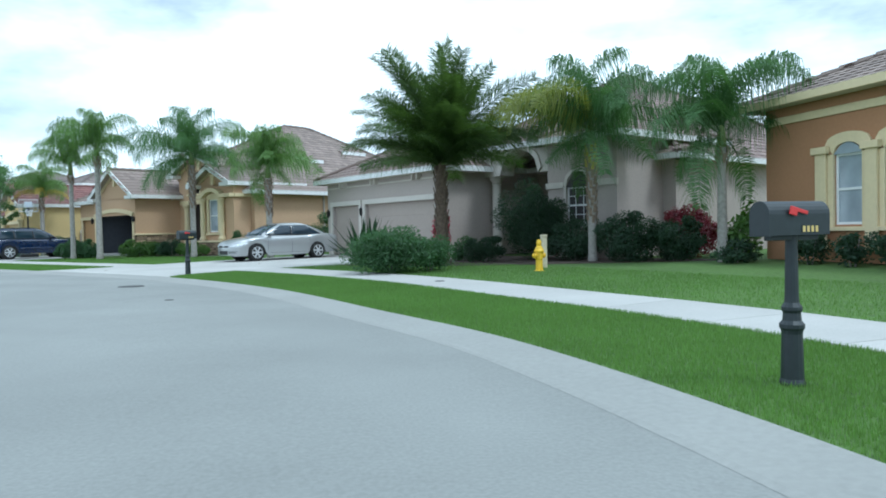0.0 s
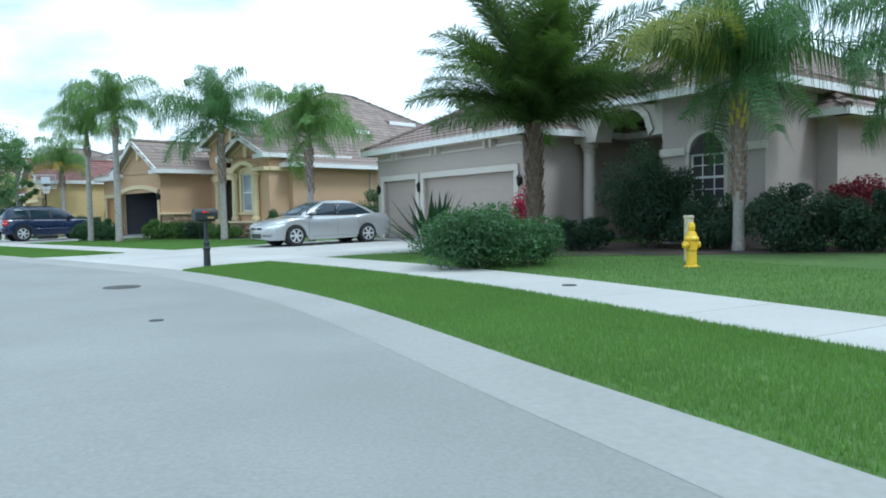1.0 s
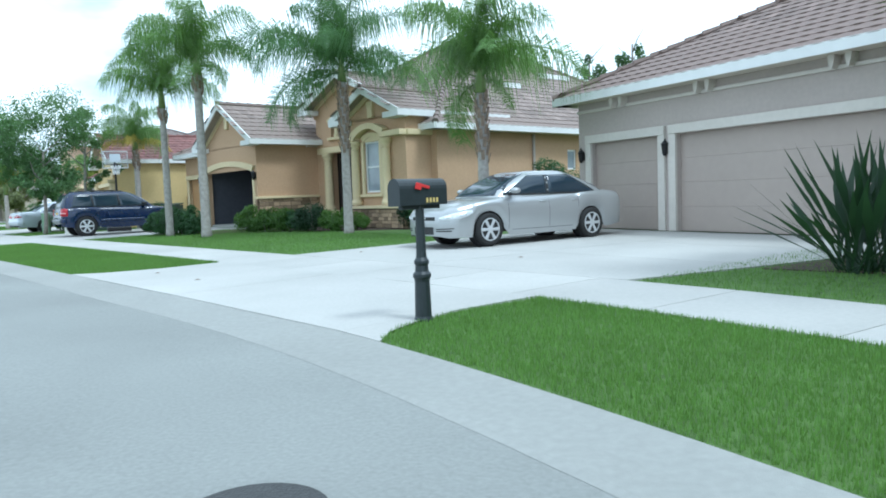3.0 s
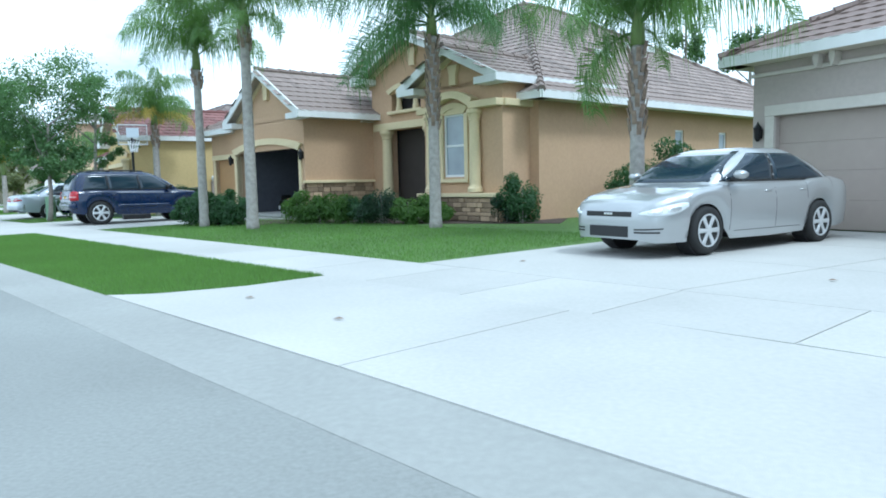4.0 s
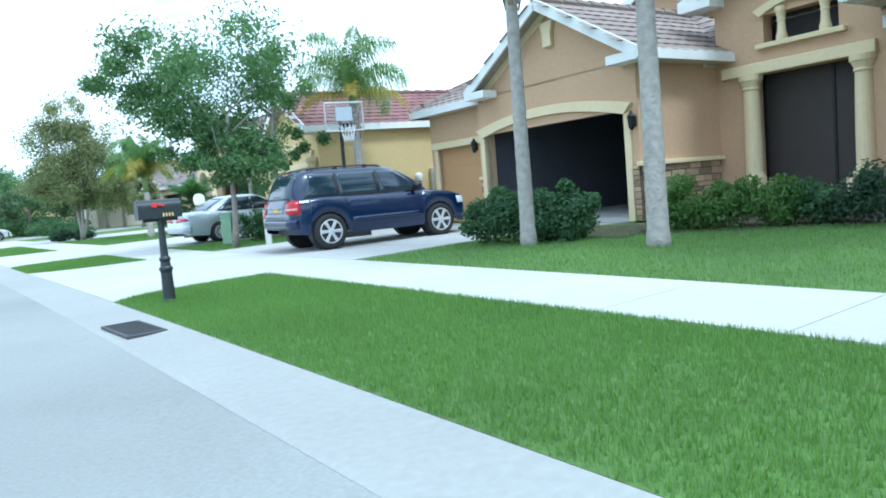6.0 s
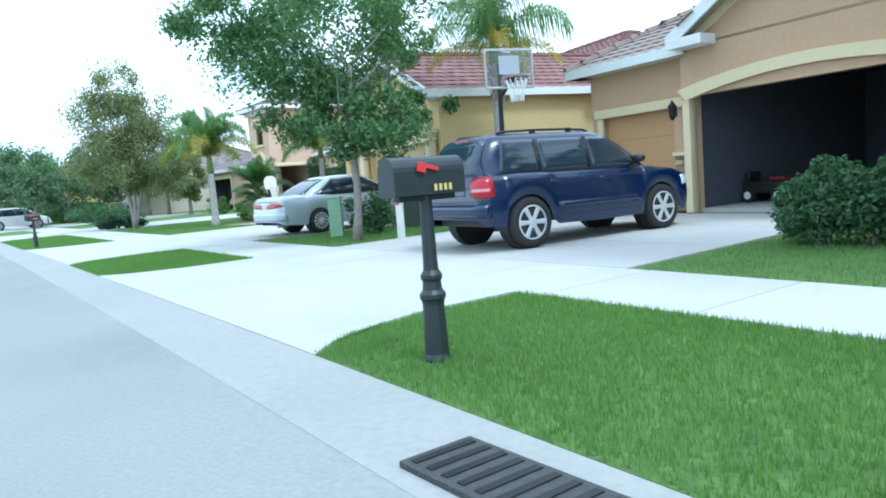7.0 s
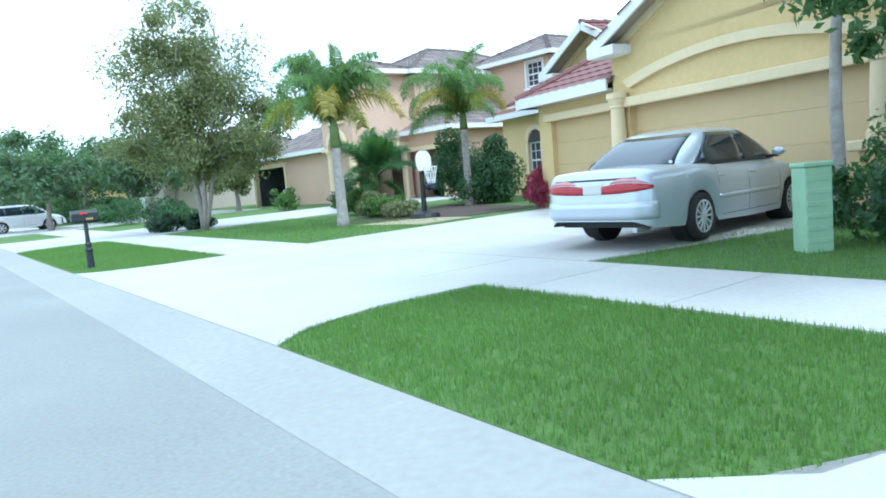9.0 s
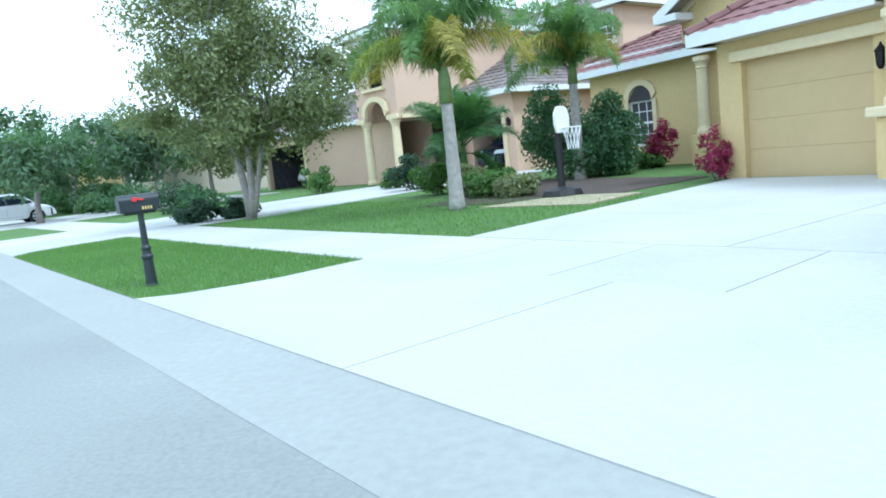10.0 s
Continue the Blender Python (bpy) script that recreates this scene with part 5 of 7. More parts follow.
tree(-26.46, 39.63, "broad young oak with airy dark foliage", [(0.1, 0.08, 3.4, 0.084)],
     [((-0.4, 0.2, 4.3), (2.5, 2.4, 1.9), 16000, 38), ((0.4, 0.2, 2.6), (1.4, 1.3, 1.0), 3400, 12), ((-1.8, -0.9, 4.5), (1.5, 1.4, 1.0), 4500, 14), ((0.9, 0.3, 2.2), (0.9, 0.9, 0.8), 2000, 9), ((0.1, -0.1, 2.3), (1.0, 1.0, 0.75), 2600, 9), ((-0.9, 0.2, 3.0), (1.2, 1.2, 0.9), 4500, 13)], "oak", 0.05, 31)
tree(-27.04, 43.1, "slim young tree with a pale trunk beside the drive", [(0.15, 0.0, 4.6, 0.085)],
     [((0.1, 0.0, 4.6), (1.5, 1.5, 1.1), 3000, 12), ((0.9, 0.1, 2.6), (0.8, 0.8, 0.8), 1200, 6)], "oak", 0.06, 33, bark="trunk")
tree(-41.9, 51.4, "tall feathery tree with several pale trunks", [(-0.5, 0.2, 4.0, 0.1), (0.35, 0.1, 3.8, 0.085), (0.9, 0.4, 3.6, 0.07)],
     [((-0.4, 0.2, 4.5), (2.3, 2.3, 2.4), 21000, 40), ((0.9, 0.3, 3.4), (2.1, 2.0, 2.0), 12000, 24), ((-1.4, 0.0, 2.9), (1.6, 1.5, 1.3), 7000, 16), ((0.9, 0.2, 2.1), (1.5, 1.3, 0.9), 4500, 10), ((-0.3, 0.3, 5.7), (1.5, 1.4, 1.4), 5000, 12), ((2.0, 0.2, 3.0), (1.3, 1.2, 1.2), 5000, 12)], "olive", 0.05, 32)
for k, (x, y, h, w_, m_) in enumerate([(-57, 60.5, 4.6, 3.2, "far"), (-62, 68, 5.5, 3.6, "oak"), (-57, 66, 5.0, 3.2, "far"), (-68, 70, 6.0, 4.2, "far"), (-76, 76, 7.0, 5.0, "oak"), (-55, 70, 4.8, 3.0, "olive"), (-60, 74, 5.5, 3.6, "oak"), (-70, 82, 7.0, 5.0, "far"), (-84, 82, 7.5, 6.0, "far"), (-95, 90, 8.0, 7.0, "oak"), (-53.5, 63.5, 4.4, 2.6, "far"), (-50.5, 66.5, 3.6, 2.0, "olive")]):
    tree(x, y, "leafy street tree in the distance", [(0.1, 0.1, h * 0.5, 0.14)], [((0, 0, h * 0.62), (w_ * 0.8, w_ * 0.8, h * 0.42), 4200, 18)], m_, 0.12, 40 + k)
for k, (x, y, h) in enumerate([(0.5, 72, 13), (4.5, 70, 12), (8.0, 76, 12.5), (-2.5, 80, 13.5)]):
    tree(x, y, "thin pine standing behind the houses", [(0.2, 0.1, h * 0.95, 0.16)], [((0, 0, h * 0.8), (2.0, 2.0, h * 0.16), 1100, 12)], "far", 0.16, 60 + k)

for k, (x, y, rx, h) in enumerate([(-57.5, 64.8, 1.3, 1.3), (-60.5, 67.6, 1.6, 1.6), (-63.5, 68.6, 1.8, 1.9), (-66.5, 71.0, 2.0, 2.2), (-70.5, 73.5, 2.2, 2.4), (-75.0, 75.5, 2.6, 2.8), (-81.0, 78.0, 3.0, 3.2)]):
    shrub(x, y, rx, rx * 0.9, h, "far" if k % 2 else "oak", "dense garden bush far down the street", 1800, 0.1, 160 + k, group="bushes far down the street")
# planting beds
for pts in ([(-3.2, 22.6), (0.0, 20.4), (8.5, 19.5), (2.0, 26.5)], [(-19.1, 37.3), (-16.9, 35.4), (-16.0, 37.6), (-17.4, 38.2)], [(-16.7, 35.9), (-8.8, 34.2), (-8.6, 36.0), (-13.9, 39.0)], [(-37.6, 50.6), (-34.2, 48.9), (-31.9, 51.5), (-35.6, 56.0)]):
    tagged(drape("planting_bed", pts, "mulch", 0.006, 0.5), "dark mulch bed planted with shrubs", "bed", kind="structure")
tagged(drape("straw_patch", [(-36.0, 49.1), (-34.0, 48.0), (-33.2, 49.2), (-34.6, 50.0)], "straw", 0.014, 0.4), "strewn dry straw beside the drive", "straw", kind="structure")

# grey house beds
shrub(-1.1, 17.95, 1.3, 1.1, 1.35, "shrub", "large rounded green bush beside the pavement", 9000, 0.036, 71, lumps=30)
shrub(-0.15, 18.4, 0.8, 0.8, 1.0, "shrub", "rounded green bush beside the pavement", 4200, 0.034, 72, lumps=14)
shrub(3.2, 22.8, 1.3, 1.1, 2.5, "shrub_d", "tall dark bush before the arched entry", 19000, 0.034, 73, lumps=30)
shrub(4.2, 21.6, 1.1, 0.9, 1.3, "shrub_d", "dark bush in the mulch bed", 7000, 0.038, 74, lumps=14)
shrub(1.5, 22.3, 0.8, 0.7, 0.95, "shrub_d", "low dark bush in the mulch bed", 3600, 0.038, 87, lumps=10)
shrub(5.6, 20.4, 1.2, 1.0, 1.5, "shrub_d", "dark bush under the palm", 8000, 0.038, 75, lumps=16)
shrub(6.75, 19.9, 0.95, 0.8, 1.35, "shrub_d", "dark bush at the bed's end", 6000, 0.038, 76, lumps=14)
shrub(0.9, 23.4, 0.6, 0.6, 0.9, "shrub", "small green bush by the entry column", 800, 0.05, 77)
shrub(7.9, 21.7, 1.15, 0.95, 1.6, "maroon", "maroon-leaved bush against the grey wall", 9000, 0.045, 78, lumps=20)
shrub(8.3, 19.0, 0.55, 0.55, 1.6, "shrub_l", "yellow-green bush beside the palm", 900, 0.08, 79)
shrub(7.8, 18.3, 1.2, 0.5, 0.6, "shrub_d", "low dark hedge plants", 900, 0.05, 80)
for k, u in enumerate((2.3, 3.5, 4.7, 5.9)):
    x, y = 9.05 + 0.3 * u - 0.95 * 0.8, 19.3 - 0.954 * u - 0.3 * 0.8
    shrub(x, y, 0.65, 0.55, 0.95, "shrub_d", "clipped dark hedge before the orange house", 1100, 0.05, 81 + k, name="hedge", group="hedge before the orange house")
shrub(0.1, 25.25, 0.42, 0.42, 1.95, "scarlet", "scarlet-leaved plant by the garage", 330, 0.11, 86, flat=0.25)
# spiky plant
sp = thing("spiky_plant", pose(-2.25, 22.05, height(-2.25, 22.05)), "bird-of-paradise plant with a fan of stiff blades", "plant")
rn = random.Random(5)
for k in range(84):
    a, l, t_ = rn.uniform(0, 360), rn.uniform(1.05, 1.75), rn.uniform(3, 62)
    bm = bmesh.new()
    w_ = 0.055
    vs = [bm.verts.new(p) for p in ((-0.012, 0, 0), (0.012, 0, 0), (0.02, 0.02, l * 0.42), (w_, 0.04, l * 0.66), (0, 0.09, l), (-w_, 0.04, l * 0.66), (-0.02, 0.02, l * 0.42))]
    for q in ((0, 1, 2, 6), (6, 2, 3, 5), (5, 3, 4)):
        bm.faces.new([vs[i] for i in q])
    bm.transform(pose(rn.uniform(-0.25, 0.25), rn.uniform(-0.25, 0.25), 0, -t_, 0, a))
    part("blade", bm, "shrub_d", sp)

# tan house beds
for k, (x, y) in enumerate([(-19.15, 36.0), (-18.65, 35.85), (-18.2, 35.75), (-17.72, 35.66)]):
    shrub(x, y, 0.6, 0.52, 1.04, "shrub", "dense clipped green hedge bush before the open garage", 3800, 0.034, 100 + k, name="hedge_bush", group="hedge before the open garage", lumps=12)
for k, (x, y, rx, h, m_) in enumerate([(-16.0, 36.2, 0.62, 0.84, "shrub_l"), (-15.3, 35.95, 0.62, 0.9, "shrub_l"), (-14.6, 35.75, 0.6, 0.84, "shrub_l"), (-14.0, 35.6, 0.52, 0.78, "shrub"), (-13.35, 35.2, 0.7, 1.15, "shrub_d"), (-12.6, 34.95, 0.6, 0.85, "shrub_l"), (-12.0, 35.2, 0.55, 0.75, "shrub_l"), (-10.1, 35.0, 0.5, 0.85, "shrub_d"), (-9.7, 34.6, 0.6, 1.3, "shrub")]):
    shrub(x, y, rx, rx * 0.85, h, m_, "leafy green shrub in the bed along the house", 3000, 0.036, 110 + k, group="shrubs along the tan house")
shrub(-6.0, 36.75, 1.5, 1.25, 1.95, "shrub", "big rounded green bush beside the house wall", 9000, 0.045, 120, lumps=22)
shrub(-6.9, 36.25, 0.95, 0.8, 1.2, "shrub", "rounded green bush beside the house wall", 4200, 0.045, 180, lumps=14)
shrub(-5.2, 36.3, 0.9, 0.8, 1.2, "shrub", "rounded green bush beside the house wall", 4200, 0.045, 181, lumps=14)
shrub(-7.55, 34.6, 0.85, 0.5, 0.48, "maroon_d", "low dark reddish hedge on the lawn", 1600, 0.045, 121, lumps=12)
# between the tan and the yellow house
shrub(-24.0, 43.3, 0.95, 0.8, 1.4, "shrub", "green bush between the houses", 3200, 0.042, 122)
shrub(-23.2, 43.0, 0.6, 0.6, 1.2, "shrub_d", "dark bush by the hoop", 900, 0.06, 123)
shrub(-26.9, 41.6, 0.6, 0.6, 0.95, "shrub", "rounded bush beside the green cabinet", 1100, 0.05, 124)
shrub(-26.3, 43.15, 0.5, 0.45, 2.1, "oak", "thin young shrub before the yellow wall", 1300, 0.045, 125)
# yellow house beds and the next garden
shrub(-31.85, 50.55, 0.38, 0.36, 0.95, "pink", "magenta-leaved plant beside the garage", 420, 0.08, 126, flat=0.22)
shrub(-32.6, 56.6, 0.5, 0.45, 1.25, "pink", "magenta-leaved plant in the bed", 500, 0.1, 127, flat=0.22)
for k, (x, y, rx, h, m_) in enumerate([(-33.9, 55.1, 1.2, 2.1, "shrub"), (-35.0, 55.8, 1.4, 2.5, "shrub"), (-32.9, 56.4, 0.45, 0.5, "shrub_l"), (-36.2, 51.6, 0.6, 0.7, "shrub_l"), (-35.6, 51.0, 0.6, 0.6, "olive"), (-36.9, 52.4, 0.6, 0.8, "olive"), (-38.2, 54.2, 0.7, 1.0, "shrub_l"), (-39.8, 57.5, 0.8, 1.2, "shrub_d"), (-41.0, 59.5, 0.7, 0.9, "shrub_l"), (-44.8, 61.5, 0.8, 1.1, "shrub_l"), (-42.9, 52.6, 0.6, 0.5, "shrub_d"), (-43.9, 52.2, 0.7, 0.6, "shrub_d"), (-46.0, 55.5, 0.9, 1.0, "shrub"), (-48.5, 58.0, 1.2, 1.3, "shrub_d"), (-52, 60, 1.5, 1.5, "shrub")]):
    shrub(x, y, rx, rx * 0.9, h, m_, "mixed garden shrub beside the drive", 9000 if h > 2 else 1600, 0.05, 130 + k, group="garden shrubs")


# ---- parked cars: x forward from the middle of the wheelbase ----
def car(centre, heading, label, paint, sp, category="car", z=None, size=1.0):
    z = height(*centre) + 0.012 if z is None else z
    c = thing("car", pose(centre[0], centre[1], z, 0, 0, math.degrees(math.atan2(heading[1], heading[0]))) @ Matrix.Diagonal((size, size, size, 1)), label, category)
    top, half, low = (list(zip(*sp[k])) for k in ("top", "half", "low"))
    wb, R, W = sp["wheelbase"] / 2, sp["arch"], sp["wheel"]
    x_tail, x_nose = sp["top"][0][0], sp["top"][-1][0]

    def section(x, v):
        """A point of the body shell: v runs from the sill (0) up and over to the middle line (1)."""
        zt, w_, zb = np.interp(x, *top), np.interp(x, *half), np.interp(x, *low)
        for xw in (wb, -wb):
            if abs(x - xw) < R:
                zb = max(zb, W + math.sqrt(R * R - (x - xw) ** 2))
        h = zt - zb
        pr = [(0.95, zb), (0.985, zb + 0.25 * h), (1.0, zb + 0.5 * h), (0.99, zb + 0.72 * h), (0.965, zb + 0.86 * h), (0.92, zb + 0.95 * h), (0.84, zt), (0.55, zt + 0.02), (0.0, zt + 0.032)]
        f = v * (len(pr) - 1)
        i = min(int(f), len(pr) - 2)
        u = f - i
        return (x, w_ * (pr[i][0] * (1 - u) + pr[i + 1][0] * u), pr[i][1] * (1 - u) + pr[i + 1][1] * u)

    xs = sorted({*np.linspace(x_tail, x_nose, 34), *[q[0] for q in sp["top"]], *[xw + R * math.cos(a) * 0.999 for xw in (wb, -wb) for a in np.linspace(0, math.pi, 17)]})
    rings = []
    for x in xs:
        side = [section(x, v) for v in np.linspace(0, 1, 25)]
        rings.append(side + [(p[0], -p[1], p[2]) for p in side[-2::-1]])
    bm = loft(bmesh.new(), rings)
    bm.normal_update()
    shell = BVHTree.FromBMesh(bm)
    part("body", bm, paint, c, smooth=True)
    part("underbody", boxed(x_tail + 0.25, x_nose - 0.25, -0.68, 0.68, sp["low"][2][1] + 0.02, W + 0.32), "black", c)

    # cabin: level outlines from the belt up to a domed roof
    rb, rr, rf, fb, zr, wbelt, wroof = sp["cabin"]
    zb = float(np.interp((rb + fb) / 2, *top)) - 0.04
    cuts = ((-0.22, 0), (0.0, 0), (0.25, 0), (0.5, 0), (0.72, 0), (0.86, 0), (0.94, 0.03), (0.985, 0.08), (1.01, 0.2), (1.03, 0.45), (1.04, 0.75), (1.042, 0.97))
    bm = bmesh.new()
    rings = []
    for f, inset in cuts:
        g = min(f, 1.0)
        bow = sp.get("bow", 0.05) * math.sin(math.pi * max(0, g))
        xa, xb = rb + (rr - rb) * g - bow * 1.2, fb + (rf - fb) * g + bow * 1.6
        w_ = wbelt + (wroof - wbelt) * g + bow * 0.7
        cx, a, w_ = (xa + xb) / 2, (xb - xa) / 2 * (1 - inset), w_ * (1 - inset)
        ring = []
        for k in range(120):
            t_ = 2 * math.pi * k / 120
            co, si = math.cos(t_), math.sin(t_)
            ring.append(bm.verts.new((cx + a * math.copysign(abs(co) ** sp.get("plan", 0.36), co), w_ * math.copysign(abs(si) ** 0.27, si), zb + (zr - zb) * f)))
        rings.append(ring)
    for p, q in zip(rings, rings[1:]):
        for k in range(120):
            bm.faces.new((p[k], p[(k + 1) % 120], q[(k + 1) % 120], q[k]))
    bm.faces.new(rings[-1])
    bm.normal_update()
    cabin = BVHTree.FromBMesh(bm)
    part("cabin", bm, paint, c, smooth=True)
    zf = lambda f: zb + (zr - zb) * f

    def skin(name, tree_, grid, material, lift=0.006, parent=c, label="", swell=0.0):
        """A piece laid on the shell where the given rays meet it, with its edges turned in."""
        hit = []
        for row in grid:
            r_ = []
            for o, d in row:
                p, n_, _, _ = tree_.ray_cast(Vector(o), Vector(d).normalized())
                if p is None:
                    return None
                if n_.dot(Vector(d)) > 0:
                    n_ = -n_
                r_.append((p, n_))
            hit.append(r_)
        bm = bmesh.new()
        ni, nj = len(hit), len(hit[0])
        vs = [[bm.verts.new(hit[i][j][0] + hit[i][j][1] * (lift + swell * (0 if i in (0, ni - 1) or j in (0, nj - 1) else 1))) for j in range(nj)] for i in range(ni)]
        for i in range(ni - 1):
            for j in range(nj - 1):
                bm.faces.new((vs[i][j], vs[i + 1][j], vs[i + 1][j + 1], vs[i][j + 1]))
        rim = [(i, 0) for i in range(ni)] + [(ni - 1, j) for j in range(1, nj)] + [(i, nj - 1) for i in range(ni - 2, -1, -1)] + [(0, j) for j in range(nj - 2, 0, -1)]
        inn = [bm.verts.new(hit[i][j][0] - hit[i][j][1] * 0.012) for i, j in rim]
        for k in range(len(rim)):
            (i, j), (i2, j2) = rim[k], rim[(k + 1) % len(rim)]
            bm.faces.new((vs[i][j], vs[i2][j2], inn[(k + 1) % len(rim)], inn[k]))
        return part(name, bm, material, parent, label, smooth=swell > 0 or material not in ("black",))

    def across(sgn, quad, nx=12, nz=8):
        """Rays from one side over a four-cornered area of (x, z)."""
        (x0, z0), (x1, z1), (x2, z2), (x3, z3) = quad
        g = []
        for i in range(nx + 1):
            u = i / nx
            g.append([((x0 + (x1 - x0) * u) * (1 - v) + (x3 + (x2 - x3) * u) * v, sgn * 3, (z0 + (z1 - z0) * u) * (1 - v) + (z3 + (z2 - z3) * u) * v) for v in np.linspace(0, 1, nz + 1)])
        return [[(p, (0, -sgn, 0)) for p in r_] for r_ in g]

    def along_x(d, y0, y1, z0, z1, top_y=None, ny=14, nz=8):
        """Rays from behind (d = 1) or before (d = -1) over an area of (y, z)."""
        t0, t1 = top_y or (y0, y1)
        return [[((-4 * d, (y0 + (y1 - y0) * u) * (1 - v) + (t0 + (t1 - t0) * u) * v, z0 + (z1 - z0) * v), (d, 0, 0)) for v in np.linspace(0, 1, nz + 1)] for u in np.linspace(0, 1, ny + 1)]

    def round_corner(x, sgn, a0, a1, z0, z1, end, na=18, nz=6, y=0.3):
        """Rays outward from an upright axis near a corner; angles from straight back (or ahead) to the side."""
        g = []
        for k in range(na + 1):
            a = radians(a0 + (a1 - a0) * k / na)
            d = (end * math.cos(a), sgn * math.sin(a), 0)
            low_, high_ = (float(np.interp(k / na, np.linspace(0, 1, len(q)), q)) if isinstance(q, tuple) else q for q in (z0, z1))
            g.append([((x + d[0] * 3, sgn * y + d[1] * 3, z_), (-d[0], -d[1], 0)) for z_ in np.linspace(low_, high_, nz + 1)])
        return g

    # windows
    lo, hi = sp.get("glass", (0.1, 0.87))
    A = lambda f: (fb - 0.2) + (rf - 0.12 - fb + 0.2) * f
    C = lambda f: sp["c_edge"][0] + (sp["c_edge"][1] - sp["c_edge"][0]) * f
    posts = [A] + [(lambda f, x=x: x - 0.05 * f) for x in sp["posts"]] + [C]
    for sgn in (-1, 1):
        for k, (p, q) in enumerate(zip(posts, posts[1:])):
            e0, e1 = (0 if k == 0 else 0.025), (0 if k == len(posts) - 2 else 0.025)
            skin("side_window", cabin, across(sgn, [(q(lo) + e1, zf(lo)), (p(lo) - e0, zf(lo)), (p(hi) - e0, zf(hi)), (q(hi) + e1, zf(hi))]), "car_glass", 0.006)
            if k:
                skin("window_post", cabin, across(sgn, [(p(lo) - 0.022, zf(lo)), (p(lo) + 0.022, zf(lo)), (p(hi) + 0.022, zf(hi)), (p(hi) - 0.022, zf(hi))], 1, 4), "black", 0.002)
        skin("belt_moulding", cabin, across(sgn, [(C(lo) - 0.02, zf(lo) - 0.022), (A(lo) + 0.02, zf(lo) - 0.022), (A(lo) + 0.02, zf(lo) - 0.004), (C(lo) - 0.02, zf(lo) - 0.004)], 10, 1), "black", 0.008)
    ws = sp.get("rear_glass", (0.1, 0.86))
    skin("rear_window", cabin, along_x(1, -wbelt + 0.1, wbelt - 0.1, zf(ws[0]), zf(ws[1]), (-wroof + 0.07, wroof - 0.07)), "car_glass", 0.006)
    skin("windscreen", cabin, along_x(-1, -wbelt + 0.05, wbelt - 0.05, zf(0.06), zf(0.9), (-wroof + 0.05, wroof - 0.05)), "car_glass", 0.006)
    # wheels
    for xw in (wb, -wb):
        for sgn in (-1, 1):
            y = sgn * (float(np.interp(xw, *half)) - 0.115)
            w_ = new("wheel")
            w_.parent = c
            w_.matrix_local = pose(xw, y, W, 90, 0, 0) if sgn < 0 else pose(xw, y, W, -90, 0, 0)
            part("tyre", lathe(bmesh.new(), [(W * 0.64, -0.1), (W * 0.9, -0.11), (W * 0.985, -0.085), (W, -0.03), (W, 0.03), (W * 0.985, 0.085), (W * 0.9, 0.11), (W * 0.72, 0.108), (W * 0.67, 0.095)], 32), "rubber", w_, smooth=True)
            part("rim", lathe(bmesh.new(), [(W * 0.68, 0.04), (W * 0.69, 0.108), (W * 0.63, 0.112), (W * 0.6, 0.06), (W * 0.2, 0.05)], 28), "rim", w_)
            n_sp = sp["spokes"]
            for k in range(n_sp):
                ws_ = W * 0.9 / n_sp
                bm = boxed(W * 0.1, W * 0.64, -ws_ * 0.62, ws_ * 0.62, 0.064, 0.112, bevel=0.016)
                for v in bm.verts:
                    v.co.y *= 0.75 + 0.7 * v.co.x / W
                bm.transform(Matrix.Rotation(2 * math.pi * k / n_sp, 4, "Z"))
                part("spoke", bm, "rim", w_)
            part("hub", lathe(bmesh.new(), [(W * 0.22, 0.06), (W * 0.2, 0.112), (W * 0.08, 0.12)], 14), "rim", w_)
            part("brake", lathe(bmesh.new(), [(W * 0.58, 0.02), (W * 0.58, 0.062), (W * 0.1, 0.064)], 16), "brake", w_)
            part("wheel_housing", lathe(bmesh.new(), [(R * 0.99, -0.2), (R * 0.99, 0.0), (R * 0.4, 0.0)], 20), "black", w_)
    # seams, handles, mirrors
    for sgn in (-1, 1):
        for x, z0 in sp["seams"]:
            skin("door_seam", shell, across(sgn, [(x - 0.004, z0), (x + 0.004, z0), (x + 0.004, zb + 0.0), (x - 0.004, zb + 0.0)], 1, 9), "black", 0.0012)
        skin("sill_seam", shell, across(sgn, [(-wb + R + 0.06, sp["sill"]), (wb - R - 0.06, sp["sill"]), (wb - R - 0.06, sp["sill"] + 0.008), (-wb + R + 0.06, sp["sill"] + 0.008)], 12, 1), "black", 0.0012)
        for x in sp["handles"]:
            skin("door_handle", shell, across(sgn, [(x - 0.09, zb - 0.13), (x + 0.09, zb - 0.13), (x + 0.09, zb - 0.1), (x - 0.09, zb - 0.1)], 4, 2), sp.get("handle_material", paint), 0.002, swell=0.02)
        mx_, mz_ = fb - 0.5, zb + 0.13
        mr = part("mirror", tube(bmesh.new(), [(mx_ - 0.06, sgn * (wbelt + 0.13), mz_), (mx_, sgn * (wbelt + 0.13), mz_), (mx_ + 0.08, sgn * (wbelt + 0.12), mz_), (mx_ + 0.13, sgn * (wbelt + 0.11), mz_)], [0.075, 0.095, 0.085, 0.035], 12, squash=0.68), sp.get("mirror", paint), c, smooth=True)
        part("mirror_arm", boxed(mx_ - 0.03, mx_ + 0.06, min(sgn * (wbelt - 0.02), sgn * (wbelt + 0.12)), max(sgn * (wbelt - 0.02), sgn * (wbelt + 0.12)), mz_ - 0.08, mz_ - 0.04, bevel=0.008), "black", mr)
